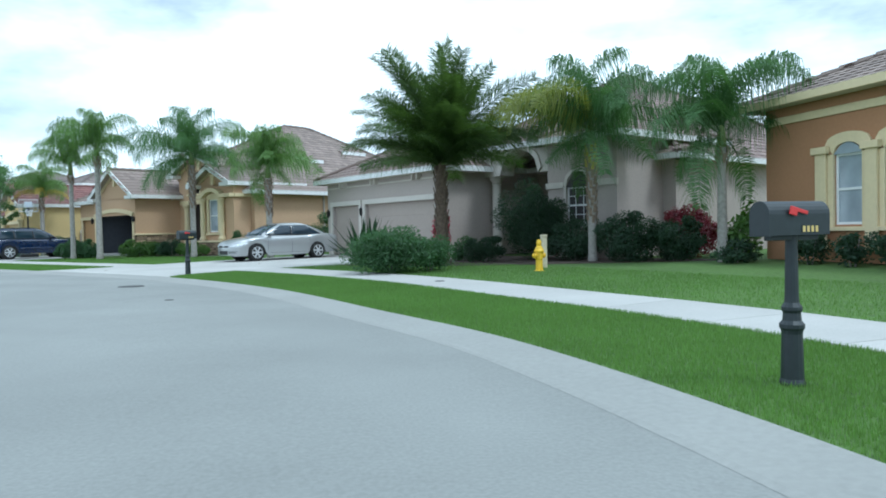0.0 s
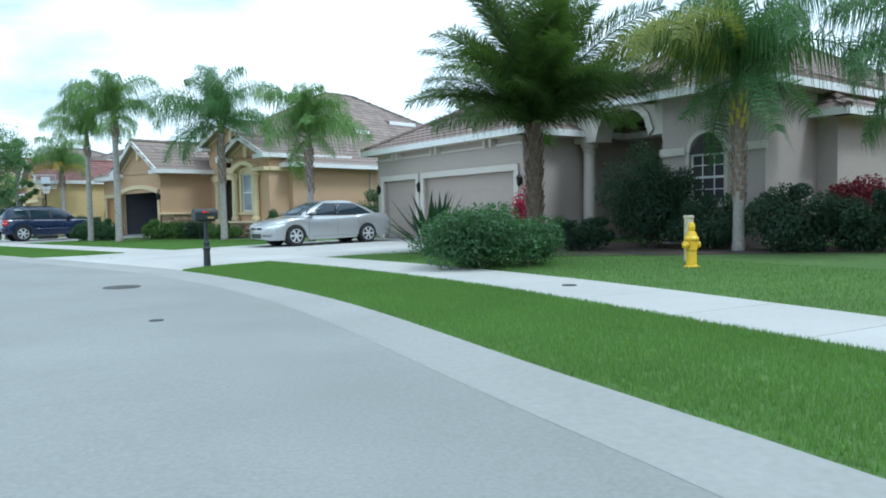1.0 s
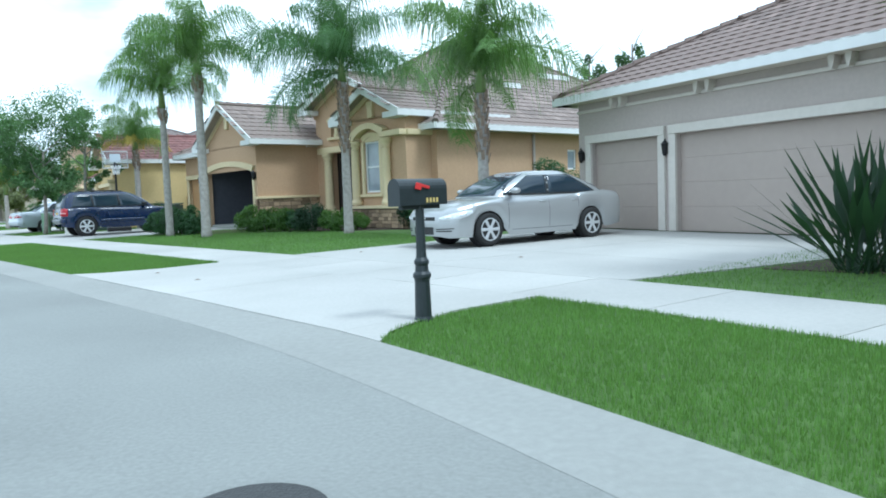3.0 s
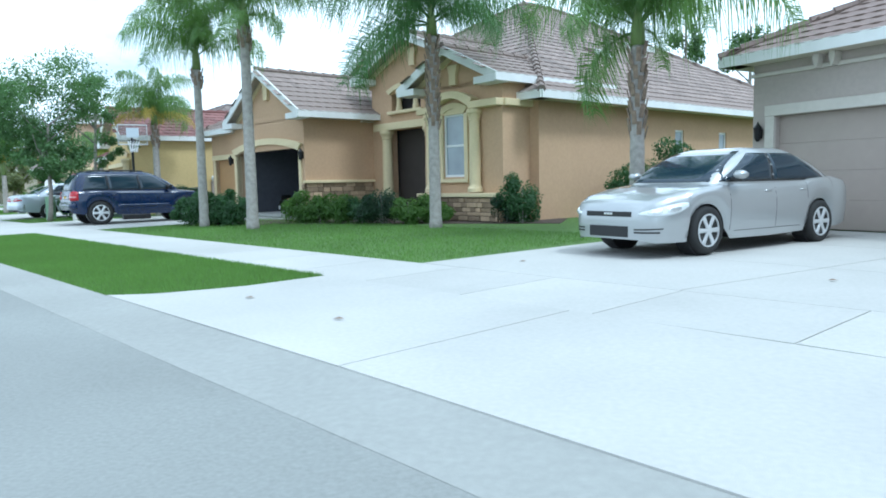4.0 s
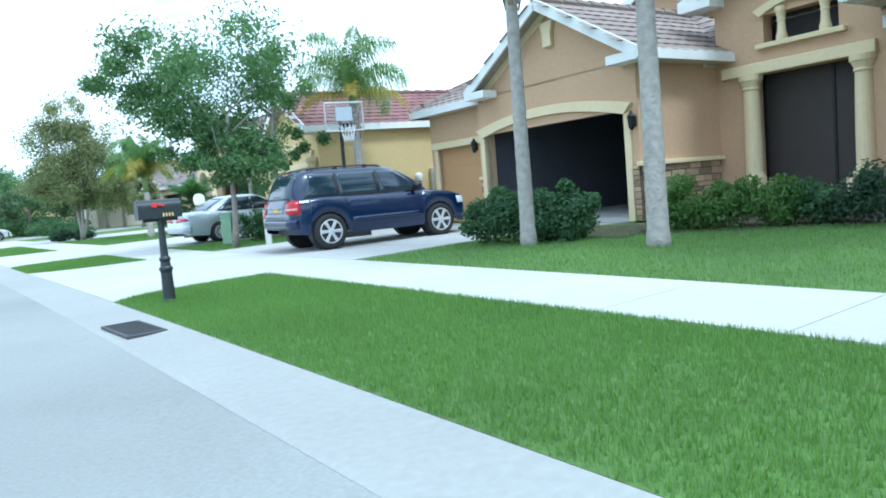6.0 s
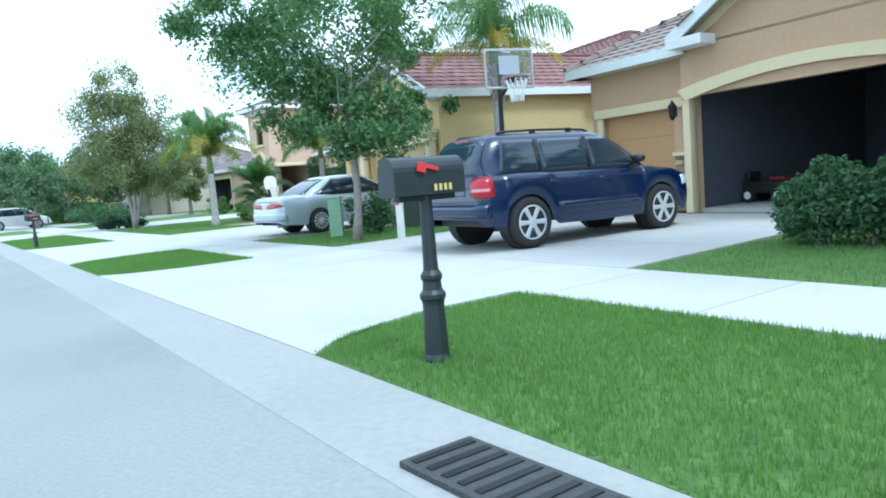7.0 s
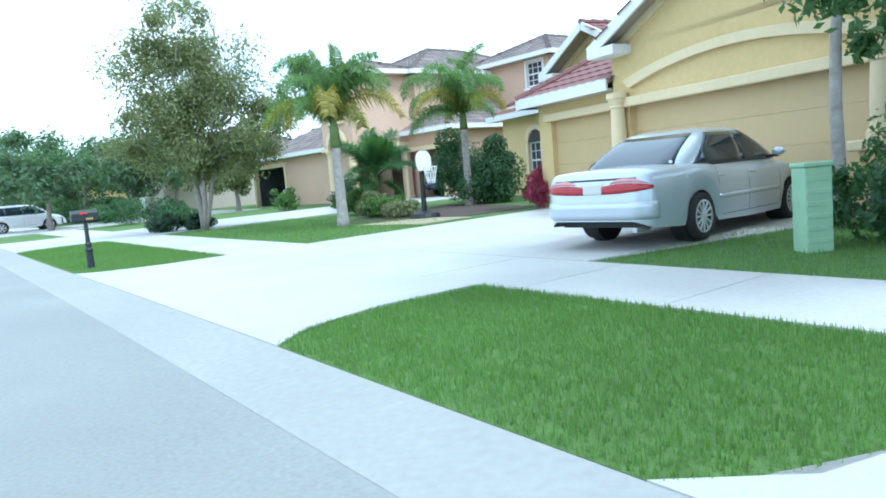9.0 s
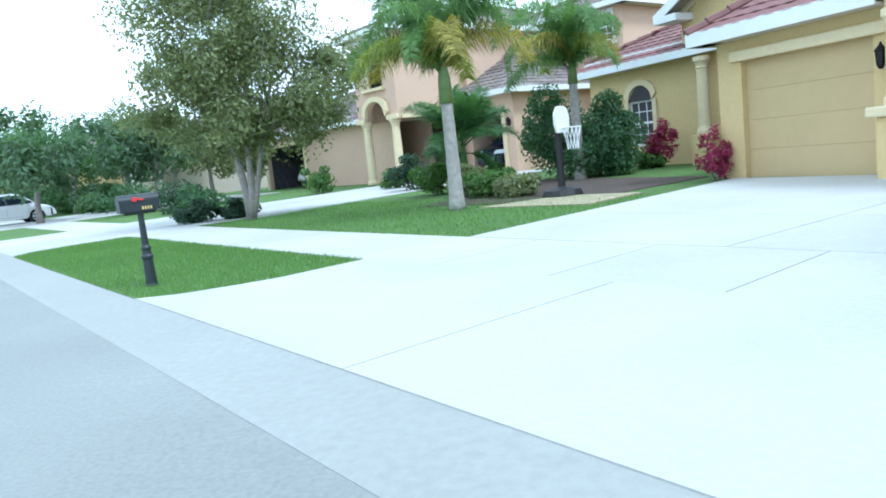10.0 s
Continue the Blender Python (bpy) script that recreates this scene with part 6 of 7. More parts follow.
        for nm, x, y, a0, a1, z0, z1, end, m_, sw in sp["corners"]:
            skin(nm, shell, round_corner(x, sgn, a0, a1, z0, z1, end, y=y), m_, 0.006, swell=sw)
        for nm, x0, x1, z0, z1, m_, sw in sp.get("sides", ()):
            skin(nm, shell, across(sgn, [(x0, z0), (x1, z0), (x1, z1), (x0, z1)], 14, 3), m_, 0.003, swell=sw)
    if "bumper" in sp:
        x, a, z0, z1, sw = sp["bumper"]
        skin("bumper", shell, round_corner(x, 1, -a, a, z0, z1, -1, na=30, y=0.0), paint, 0.004, swell=sw)
    for nm, d, y0, y1, z0, z1, m_, sw in sp["backs"]:
        skin(nm, shell, along_x(d, y0, y1, z0, z1, ny=16, nz=6), m_, 0.006, swell=sw)
    for nm, a, m_ in sp.get("ends", ()):
        part(nm, boxed(*a, bevel=0.008), m_, c)
    return c


impala = dict(wheelbase=2.81, arch=0.37, wheel=0.335, spokes=6, sill=0.3,
    top=[(-2.6, 0.62), (-2.57, 0.84), (-2.5, 0.95), (-2.35, 1.01), (-1.95, 1.05), (-1.6, 1.05), (-0.2, 1.0), (0.75, 0.99), (1.05, 0.98), (1.7, 0.905), (2.1, 0.825), (2.28, 0.755), (2.38, 0.69), (2.42, 0.6)],
    half=[(-2.6, 0.55), (-2.52, 0.7), (-2.4, 0.79), (-2.1, 0.86), (-1.4, 0.92), (0, 0.925), (1.3, 0.915), (1.9, 0.885), (2.2, 0.81), (2.36, 0.68), (2.42, 0.54)],
    low=[(-2.6, 0.42), (-2.5, 0.3), (-2, 0.24), (0, 0.19), (1.9, 0.2), (2.3, 0.2), (2.42, 0.24)],
    bow=0.08, plan=0.44, cabin=(-2.12, -0.85, 0.2, 1.28, 1.5, 0.84, 0.62), posts=[-0.18], c_edge=(-1.72, -0.74), glass=(0.1, 0.84),
    seams=[(0.93, 0.32), (-0.16, 0.32), (-1.0, 0.72)], handles=[0.02, -0.9],
    corners=[("headlight", 1.5, 0.2, 20, 66, (0.575, 0.56, 0.555, 0.575, 0.615, 0.68), (0.6, 0.645, 0.685, 0.715, 0.735, 0.735), 1, "lamp", 0.012), ("headlight_reflector", 1.5, 0.2, 27, 39, (0.6, 0.58, 0.6), (0.63, 0.66, 0.66), 1, "lamp_in", 0.02), ("headlight_bowl", 1.5, 0.2, 42, 56, (0.62, 0.595, 0.63), (0.67, 0.7, 0.7), 1, "lamp_in", 0.02), ("taillight", -2.1, 0.25, 12, 36, 0.68, 0.88, -1, "tail", 0.01), ("fog_lamp_slot", 1.6, 0.2, 18, 44, (0.37, 0.375, 0.385), (0.39, 0.395, 0.4), 1, "black", 0.0), ("fog_lamp_slot", 1.6, 0.2, 18, 41, 0.33, 0.352, 1, "black", 0.0)],
    backs=[("grille", -1, -0.42, 0.42, 0.55, 0.62, "black", 0.0), ("badge", -1, -0.08, 0.08, 0.57, 0.605, "chrome", 0.012), ("air_intake", -1, -0.36, 0.36, 0.27, 0.42, "black", 0.0), ("number_plate", 1, -0.16, 0.16, 0.66, 0.8, "plate", 0.003)])
car((-6.5, 28.5), (-0.745, -0.667), "silver four-door saloon parked nose to the street", "silver", impala, size=0.955)

accord = dict(bumper=(-1.5, 46, 0.38, 0.6, 0.025), wheelbase=2.72, arch=0.34, wheel=0.31, spokes=12, sill=0.28,
    top=[(-2.52, 0.55), (-2.50, 0.8), (-2.44, 0.93), (-2.34, 0.975), (-1.75, 1.0), (-1.4, 1.0), (0, 0.95), (0.8, 0.93), (1.05, 0.92), (1.6, 0.84), (2.05, 0.72), (2.2, 0.6), (2.25, 0.45)],
    half=[(-2.52, 0.6), (-2.48, 0.72), (-2.38, 0.81), (-2.1, 0.865), (-1.3, 0.89), (0, 0.892), (1.2, 0.885), (1.8, 0.83), (2.05, 0.73), (2.2, 0.58), (2.25, 0.45)],
    low=[(-2.52, 0.36), (-2.4, 0.28), (-1.9, 0.24), (0, 0.19), (1.8, 0.2), (2.1, 0.2), (2.25, 0.24)],
    bow=0.07, cabin=(-1.92, -0.82, 0.14, 1.25, 1.46, 0.8, 0.6), posts=[-0.1], c_edge=(-1.5, -0.74), rear_glass=(0.06, 0.88),
    seams=[(0.9, 0.3), (-0.1, 0.3), (-0.95, 0.68)], handles=[0.06, -0.85],
    corners=[("headlight", 1.5, 0.2, 12, 60, 0.56, 0.68, 1, "lamp", 0.01), ("taillight", -2.1, 0.12, 2, 68, (0.7, 0.7, 0.705, 0.72, 0.75), (0.8, 0.815, 0.825, 0.825, 0.79), -1, "tail", 0.014), ("reflector", -2.1, 0.12, 20, 64, (0.825, 0.832, 0.837, 0.835, 0.805), (0.835, 0.875, 0.89, 0.88, 0.815), -1, "tail_l", 0.012)],
    backs=[("number_plate", 1, -0.16, 0.16, 0.7, 0.84, "plate", 0.003), ("trunk_lip", 1, -0.62, 0.62, 0.872, 0.892, "black", 0.0), ("grille", -1, -0.35, 0.35, 0.48, 0.56, "black", 0.0)],
    sides=[("side_moulding", -0.95, 0.9, 0.5, 0.56, "silver_b", 0.012)],
    ends=[("exhaust_pipe", (-2.5, -2.2, -0.62, -0.55, 0.22, 0.28), "steel")])
car((-28.61, 43.81), (0.53, 0.848), "pale silver saloon with red tail lamps parked facing the garage", "silver_b", accord, size=0.91)

highlander = dict(bumper=(-1.4, 54, 0.49, 0.68, 0.045), wheelbase=2.715, arch=0.405, wheel=0.365, spokes=6, mirror="black", sill=0.42,
    top=[(-2.19, 0.66), (-2.18, 0.9), (-2.14, 1.04), (-2.07, 1.09), (-1.5, 1.1), (0, 1.08), (0.85, 1.06), (1.12, 1.05), (1.7, 0.99), (2.05, 0.9), (2.2, 0.72), (2.26, 0.5)],
    half=[(-2.19, 0.74), (-2.15, 0.82), (-2.06, 0.87), (-1.85, 0.9), (-1.3, 0.915), (0, 0.915), (1.2, 0.905), (1.8, 0.86), (2.05, 0.78), (2.2, 0.6), (2.26, 0.46)],
    low=[(-2.19, 0.46), (-2.14, 0.38), (-1.8, 0.32), (0, 0.28), (1.8, 0.3), (2.1, 0.28), (2.26, 0.34)],
    cabin=(-2.16, -1.86, 0.26, 1.24, 1.66, 0.83, 0.65), posts=[-0.1, -1.06], c_edge=(-1.84, -1.66), rear_glass=(0.04, 0.86), glass=(0.08, 0.84),
    seams=[(0.93, 0.44), (-0.1, 0.44), (-0.98, 0.86)], handles=[0.08, -0.9],
    corners=[("headlight", 1.5, 0.2, 12, 60, 0.7, 0.86, 1, "lamp", 0.01), ("taillight", -1.87, 0.5, 14, 74, (0.8, 0.77, 0.76, 0.78), (1.02, 1.05, 1.06, 1.04), -1, "tail", 0.014), ("reflector", -1.87, 0.5, 22, 66, 0.85, 0.9, -1, "tail_l", 0.018)],
    backs=[("number_plate", 1, -0.16, 0.16, 0.84, 0.96, "plate_y", 0.004), ("plate_recess", 1, -0.44, 0.44, 0.8, 1.0, "blue", -0.01), ("tailgate_strip", 1, -0.42, 0.42, 0.99, 1.02, "chrome", 0.012), ("tailgate_seam", 1, -0.66, 0.66, 0.715, 0.725, "black", 0.0), ("grille", -1, -0.4, 0.4, 0.58, 0.72, "black", 0.0)],
    sides=[("side_moulding", -0.85, 0.85, 0.52, 0.62, "blue", 0.02)],
    ends=[("high_brake_lamp", (-1.9, -1.82, -0.2, 0.2, 1.585, 1.62), "tail"), ("wiper", (-2.15, -2.12, -0.3, 0.15, 1.135, 1.155), "black")])


def roof_rails(c):
    for sgn in (-1, 1):
        rail = part("roof_rail", tube(bmesh.new(), [(-1.64, sgn * 0.545, 1.665), (-1.57, sgn * 0.55, 1.69), (-1.0, sgn * 0.55, 1.705), (-0.4, sgn * 0.55, 1.7), (0.0, sgn * 0.545, 1.68), (0.08, sgn * 0.54, 1.655)], [0.018] * 6, 8), "black", c, smooth=True)
        for x in (-1.0, -0.3):
            part("rail_foot", boxed(x - 0.05, x + 0.05, sgn * 0.55 - 0.016, sgn * 0.55 + 0.016, 1.64, 1.72, bevel=0.006), "black", rail)


roof_rails(car((-22.3, 38.36), (0.668, 0.744), "dark blue sport utility car with yellow plate on the driveway", "blue", highlander, "suv", size=0.96))

van = dict({k: q for k, q in highlander.items() if k != "bumper"}, top=[(-2.5, 0.66), (-2.48, 1.0), (-2.42, 1.1), (-1.5, 1.12), (0, 1.1), (1.2, 1.06), (1.5, 1.02), (1.95, 0.92), (2.25, 0.82), (2.4, 0.66), (2.46, 0.5)],
    cabin=(-2.44, -2.15, 0.55, 1.5, 1.72, 0.84, 0.68), sides=(), backs=[("number_plate", 1, -0.16, 0.16, 0.84, 0.96, "plate", 0.004)], ends=())
car((-60.3, 62.0), (0.5, 0.86), "white minivan parked far down the street", "white_car", van, "van", 0.02, size=0.8)
for m_, x, y, lab in (("white_car", -10.1, 5.3, "white pickup nose in the shaded garage"), ("blue", 2.42, 6.6, "dark car standing inside the garage")):
    q = PT_ @ Vector((x, y, 0))
    car((q.x, q.y), (-0.581, -0.814), lab, m_, dict(van, corners=highlander["corners"][:2]), "car", 0.17)


# ---- mailboxes ----
def mailbox(x, y, away, label, flag=True):
    """Cast post with a stepped foot; box with a rounded top, its door to the road."""
    mb = thing("mailbox", pose(x, y, height(x, y) - 0.02, 0, 0, math.degrees(math.atan2(away[1], away[0]))), label, "mailbox", "mailboxes along the street")
    part("post", lathe(bmesh.new(), [(0.085, 0), (0.085, 0.03), (0.074, 0.06), (0.066, 0.36), (0.07, 0.385), (0.08, 0.4), (0.08, 0.425), (0.06, 0.45), (0.056, 0.5), (0.066, 0.52), (0.066, 0.54), (0.047, 0.57), (0.044, 0.62), (0.038, 1.02)], 14), "post", mb, smooth=False)
    part("bracket", boxed(-0.2, 0.2, -0.03, 0.03, 0.985, 1.02, bevel=0.006), "post", mb)
    bm = bmesh.new()
    sec = [(-0.085, 0.0), (-0.085, 0.14)] + [(-0.085 * math.cos(a), 0.14 + 0.085 * math.sin(a)) for a in np.linspace(0.3, math.pi - 0.3, 9)] + [(0.085, 0.14), (0.085, 0.0)]
    rings = [[bm.verts.new((xx, yy, 1.02 + zz)) for yy, zz in sec] for xx in (-0.24, 0.24)]
    for i in range(len(sec)):
        j = (i + 1) % len(sec)
        bm.faces.new((rings[0][i], rings[0][j], rings[1][j], rings[1][i]))
    bm.faces.new(rings[0])
    bm.faces.new(rings[1][::-1])
    bx = part("box", bm, "post", mb)
    part("door", prism(bmesh.new(), [(yy * 1.06, 1.015 + zz * 1.03) for yy, zz in sec], -0.01, 0.01), "post", bx).matrix_local = pose(-0.252, 0, 0, 0, 0, 90)
    for sgn in (-1, 1):
        bars = part("number_panel", boxed(0.0, 0.15, sgn * 0.086 - 0.002, sgn * 0.086 + 0.002, 1.035, 1.085), "post", bx)
        for k in range(4):
            part("mark", boxed(0.012 + k * 0.035, 0.032 + k * 0.035, sgn * 0.088 - 0.001, sgn * 0.088 + 0.001, 1.04, 1.08), "gold", bars)
    if not flag:
        return mb
    bm = boxed(-0.13, 0.0, -0.104, -0.096, -0.012, 0.012, bevel=0.003)
    bm.transform(pose(0.04, 0, 1.165, 0, 14, 0))
    fl = part("flag", bm, "red", bx, "red signal flag")
    bm = boxed(-0.145, -0.085, -0.106, -0.094, -0.042, 0.014, bevel=0.003)
    bm.transform(pose(0.04, 0, 1.165, 0, 14, 0))
    part("flag_tip", bm, "red", fl)
    return mb


def inward(x, y):
    k = int(np.argmin((KERB[:, 0] - x) ** 2 + (KERB[:, 1] - y) ** 2))
    return KN[k]


for x, y, lab in ((2.59, 4.75, "dark mailbox on a cast post at the grass edge"), (-6.85, 19.44, "dark green mailbox on a cast post by the driveway"), (-22.14, 31.15, "dark green mailbox on a cast post with gilt marks"), (-38.43, 43.3, "dark mailbox on a post in the grass strip")):
    mb = mailbox(x, y, inward(x, y), lab)
    if x < -30:
        mb.matrix_world = mb.matrix_world @ Matrix.Diagonal((0.82, 0.82, 0.82, 1))

# ---- hydrant ----
hx, hy_ = 2.56, 17.3
hyd = thing("fire_hydrant", pose(hx, hy_, height(hx, hy_) - 0.04, 0, 0, 30), "yellow fire hydrant standing on the lawn", "hydrant")
part("barrel", lathe(bmesh.new(), [(0.14, 0), (0.14, 0.04), (0.09, 0.06), (0.085, 0.3), (0.1, 0.33), (0.1, 0.48), (0.125, 0.5), (0.125, 0.53), (0.1, 0.56), (0.075, 0.63), (0.03, 0.67)], 18), "hydrant", hyd, smooth=False)
part("cap", lathe(bmesh.new(), [(0.06, 0.66), (0.065, 0.72), (0.05, 0.78), (0.02, 0.8)], 12), "hydrant", hyd, "yellow bonnet cap")
for a in (0, 90, 180):
    bm = lathe(bmesh.new(), [(0.045, 0.07), (0.045, 0.13), (0.062, 0.135), (0.062, 0.165), (0.03, 0.175), (0.02, 0.2)], 10)
    bm.transform(pose(0, 0, 0.41, 0, 90, a))
    part("nozzle", bm, "hydrant", hyd)

st = thing("marker_post", pose(2.83, 18.4, height(2.83, 18.4) - 0.04, 0, 0, 20), "pale square marker post behind the hydrant", "post")
part("shaft", boxed(-0.075, 0.075, -0.05, 0.05, 0, 0.84, bevel=0.012), "stake", st)
part("cap", boxed(-0.085, 0.085, -0.06, 0.06, 0.84, 0.9, bevel=0.015), "stake", st)

# ---- street hardware ----
mh = tagged(raw("manhole_cover", *(lambda n: ([(0, 0, 0.02)] + [(0.34 * math.cos(2 * math.pi * k / n), 0.34 * math.sin(2 * math.pi * k / n), 0.02) for k in range(n)] + [(0.36 * math.cos(2 * math.pi * k / n), 0.36 * math.sin(2 * math.pi * k / n), -0.01) for k in range(n)], [(0, 1 + k, 1 + (k + 1) % n) for k in range(n)] + [(1 + k, 1 + n + k, 1 + n + (k + 1) % n, 1 + (k + 1) % n) for k in range(n)]))(28), "cover"), "round dark iron manhole cover in the street", "manhole")
mh.matrix_world = Matrix.Translation((-6.78, 15.75, -0.006)) @ Matrix.Diagonal((0.8, 0.8, 1, 1))
tagged(put("valve_cover", mh.data, None, Matrix.Translation((-4.53, 12.19, 0.002)) @ Matrix.Diagonal((0.22, 0.22, 0.6, 1))), "small round iron valve cover in the street", "valve cover")
tagged(put("meter_lid", mh.data, None, Matrix.Translation((0.14, 14.67, height(0.14, 14.67) - 0.002)) @ Matrix.Diagonal((0.3, 0.3, 0.8, 1))), "small round dark iron lid set in the pavement", "meter lid")
gs = S(-21.2, 29.7)
gr = thing("storm_drain", pose(*at(gs, -0.25), 0.0, 0, 0, math.degrees(math.atan2(-(KERB[-1] - KERB[-30])[1], -(KERB[-1] - KERB[-30])[0]))), "dark storm drain inlet set in the gutter", "drain")
part("drain_frame", boxed(-0.46, 0.46, -0.2, 0.16, 0.0, 0.03, bevel=0.005), "cover", gr)
for k in range(9):
    part("grate_bar", boxed(-0.42 + k * 0.096, -0.38 + k * 0.096, -0.17, 0.13, 0.028, 0.036, bevel=0.003), "iron", gr)
for k, (x, y) in enumerate(((-11.9, 23.6), (-10.7, 22.6), (-6.3, 24.6), (-9.4, 26.4))):
    lf = tagged(raw("dead_leaf", [(0, 0, 0.005), (0.05, 0.02, 0.02), (0.1, 0.0, 0.008), (0.045, -0.03, 0.014)], [(0, 1, 2, 3)], "boots"), "curled brown fallen leaf on the concrete", "leaf", "fallen leaves")
    lf.location = (x, y, height(x, y) + 0.016)

# ---- utility boxes between the tan and the yellow house ----
ub = thing("utility_cabinet", pose(-27.66, 41.22, height(-27.66, 41.22) - 0.03, 0, 0, 18) @ Matrix.Diagonal((0.9, 0.9, 0.92, 1)), "pale green ribbed utility cabinet in the grass", "cabinet")
part("cabinet_body", boxed(-0.155, 0.155, -0.14, 0.14, 0, 0.92, bevel=0.02), "util", ub)
for k in range(6):
    part("rib", boxed(-0.135, 0.135, -0.148, -0.135, 0.12 + k * 0.13, 0.17 + k * 0.13, bevel=0.005), "util", ub)
part("cabinet_cap", boxed(-0.17, 0.17, -0.155, 0.155, 0.92, 0.97, bevel=0.015), "util", ub)
tb = thing("transformer_box", pose(-25.9, 42.65, height(-25.9, 42.65) - 0.02, 0, 0, -18), "low dark green transformer box on the grass", "utility box")
part("tank", boxed(-0.85, 0.85, -0.3, 0.5, 0, 0.62, bevel=0.03), "util_dark", tb)
part("lid", boxed(-0.88, 0.88, -0.34, 0.54, 0.62, 0.68, bevel=0.02), "util_dark", tb)
part("warning_label", boxed(0.14, 0.36, -0.312, -0.3, 0.14, 0.3), "plate", tb, "small white label")
pp = thing("marker_post", pose(-25.62, 39.8, height(-25.62, 39.8) - 0.03), "pale plastic marker post with a small red mark", "post")
part("shaft", boxed(-0.07, 0.07, -0.05, 0.05, 0, 0.86, bevel=0.02), "pipe", pp)
part("cap", boxed(-0.075, 0.075, -0.055, 0.055, 0.86, 0.89, bevel=0.012), "pipe", pp)
part("mark", boxed(-0.05, 0.02, -0.054, -0.048, 0.66, 0.74), "red", pp, "small red mark")
def wheeled_bin(x, y, turn_, label, material):
    rc = thing("wheeled_bin", pose(x, y, height(x, y) - 0.03, 0, 0, turn_), label, "bin", "wheeled bins")
    bm = bmesh.new()
    loft(bm, [[(-0.28, -0.27, 0.1), (0.28, -0.27, 0.1), (0.28, 0.27, 0.1), (-0.28, 0.27, 0.1), (-0.28, -0.27, 0.1)], [(-0.36, -0.36, 1.0), (0.36, -0.36, 1.0), (0.36, 0.36, 1.0), (-0.36, 0.36, 1.0), (-0.36, -0.36, 1.0)]], False)
    bmesh.ops.remove_doubles(bm, verts=bm.verts, dist=1e-4)
    bm.faces.new([v for v in bm.verts if v.co.z < 0.2])
    part("tub", bm, material, rc)
    lid = boxed(-0.38, 0.38, -0.4, 0.36, 0.0, 0.07, bevel=0.02)
    lid.transform(pose(0, 0, 1.0, 6, 0, 0))
    part("lid", lid, material, rc)
    part("emblem", boxed(-0.09, 0.09, -0.348, -0.335, 0.62, 0.8), "white", rc, "pale printed mark")
    for sgn in (-1, 1):
        bm = lathe(bmesh.new(), [(0.1, -0.03), (0.1, 0.03), (0.03, 0.035)], 14)
        bm.transform(pose(sgn * 0.25, 0.3, 0.1, 0, 90, 0))
        part("wheel", bm, "rubber", rc)
    part("handle", boxed(-0.3, 0.3, 0.36, 0.4, 0.94, 0.98, bevel=0.01), material, rc)


wheeled_bin(-24.9, 45.1, -15, "blue wheeled recycling bin with a tilted lid", "navy")
wheeled_bin(-24.05, 45.35, -8, "dark green wheeled rubbish bin against the wall", "util_dark")

# ---- basketball hoops ----
h1 = thing("basketball_hoop", pose(-23.36, 40.0, height(-23.36, 40.0), 0, 0, 36), "tall black basketball hoop with a clear framed backboard", "hoop")
part("base", boxed(-0.45, 0.45, 0.1, 1.0, 0, 0.2, bevel=0.04), "black", h1)
part("pole", tube(bmesh.new(), [(0, 0.5, 0.1), (0, 0.5, 2.1), (0, 0.46, 3.1)], [0.045, 0.045, 0.04], 10), "black", h1)
for zz in (2.67, 3.02):
    part("arm", beam(bmesh.new(), (0, 0.45, zz - 0.15), (0, 0.03, zz), 0.06, 0.05), "black", h1)
bb = part("backboard", boxed(-0.45, 0.45, 0.0, 0.015, 2.62, 3.25), "clear", h1, "clear backboard with a white frame")
for a in ((-0.48, 0.48, -0.015, 0.03, 2.58, 2.62), (-0.48, 0.48, -0.015, 0.03, 3.25, 3.29), (-0.48, -0.45, -0.015, 0.03, 2.62, 3.25), (0.45, 0.48, -0.015, 0.03, 2.62, 3.25)):
    part("frame_bar", boxed(*a, bevel=0.005), "steel", bb)
part("target", boxed(-0.2, 0.2, -0.008, -0.002, 2.84, 3.17), "silver_b", bb, "pale grey inner square")


def hoop_rim(parent, r, z, out, m_="red"):
    ring = [(r * math.cos(a), out + r * math.sin(a), z) for a in np.linspace(0, 2 * math.pi, 21)]
    rim_ = part("rim", tube(bmesh.new(), ring, [0.011] * 21, 6, caps=False), m_, parent)
    bm = bmesh.new()
    for k in range(12):
        a, b = 2 * math.pi * k / 12, 2 * math.pi * (k + 0.5) / 12
        for c2 in (b, a - (b - a)):
            tube(bm, [(r * math.cos(a), out + r * math.sin(a), z), (r * 0.72 * math.cos(c2), out + r * 0.72 * math.sin(c2), z - 0.2), (r * 0.55 * math.cos(a), out + r * 0.55 * math.sin(a), z - 0.4)], [0.006] * 3, 4, caps=False)
    part("net", bm, "white", rim_, "white string net")


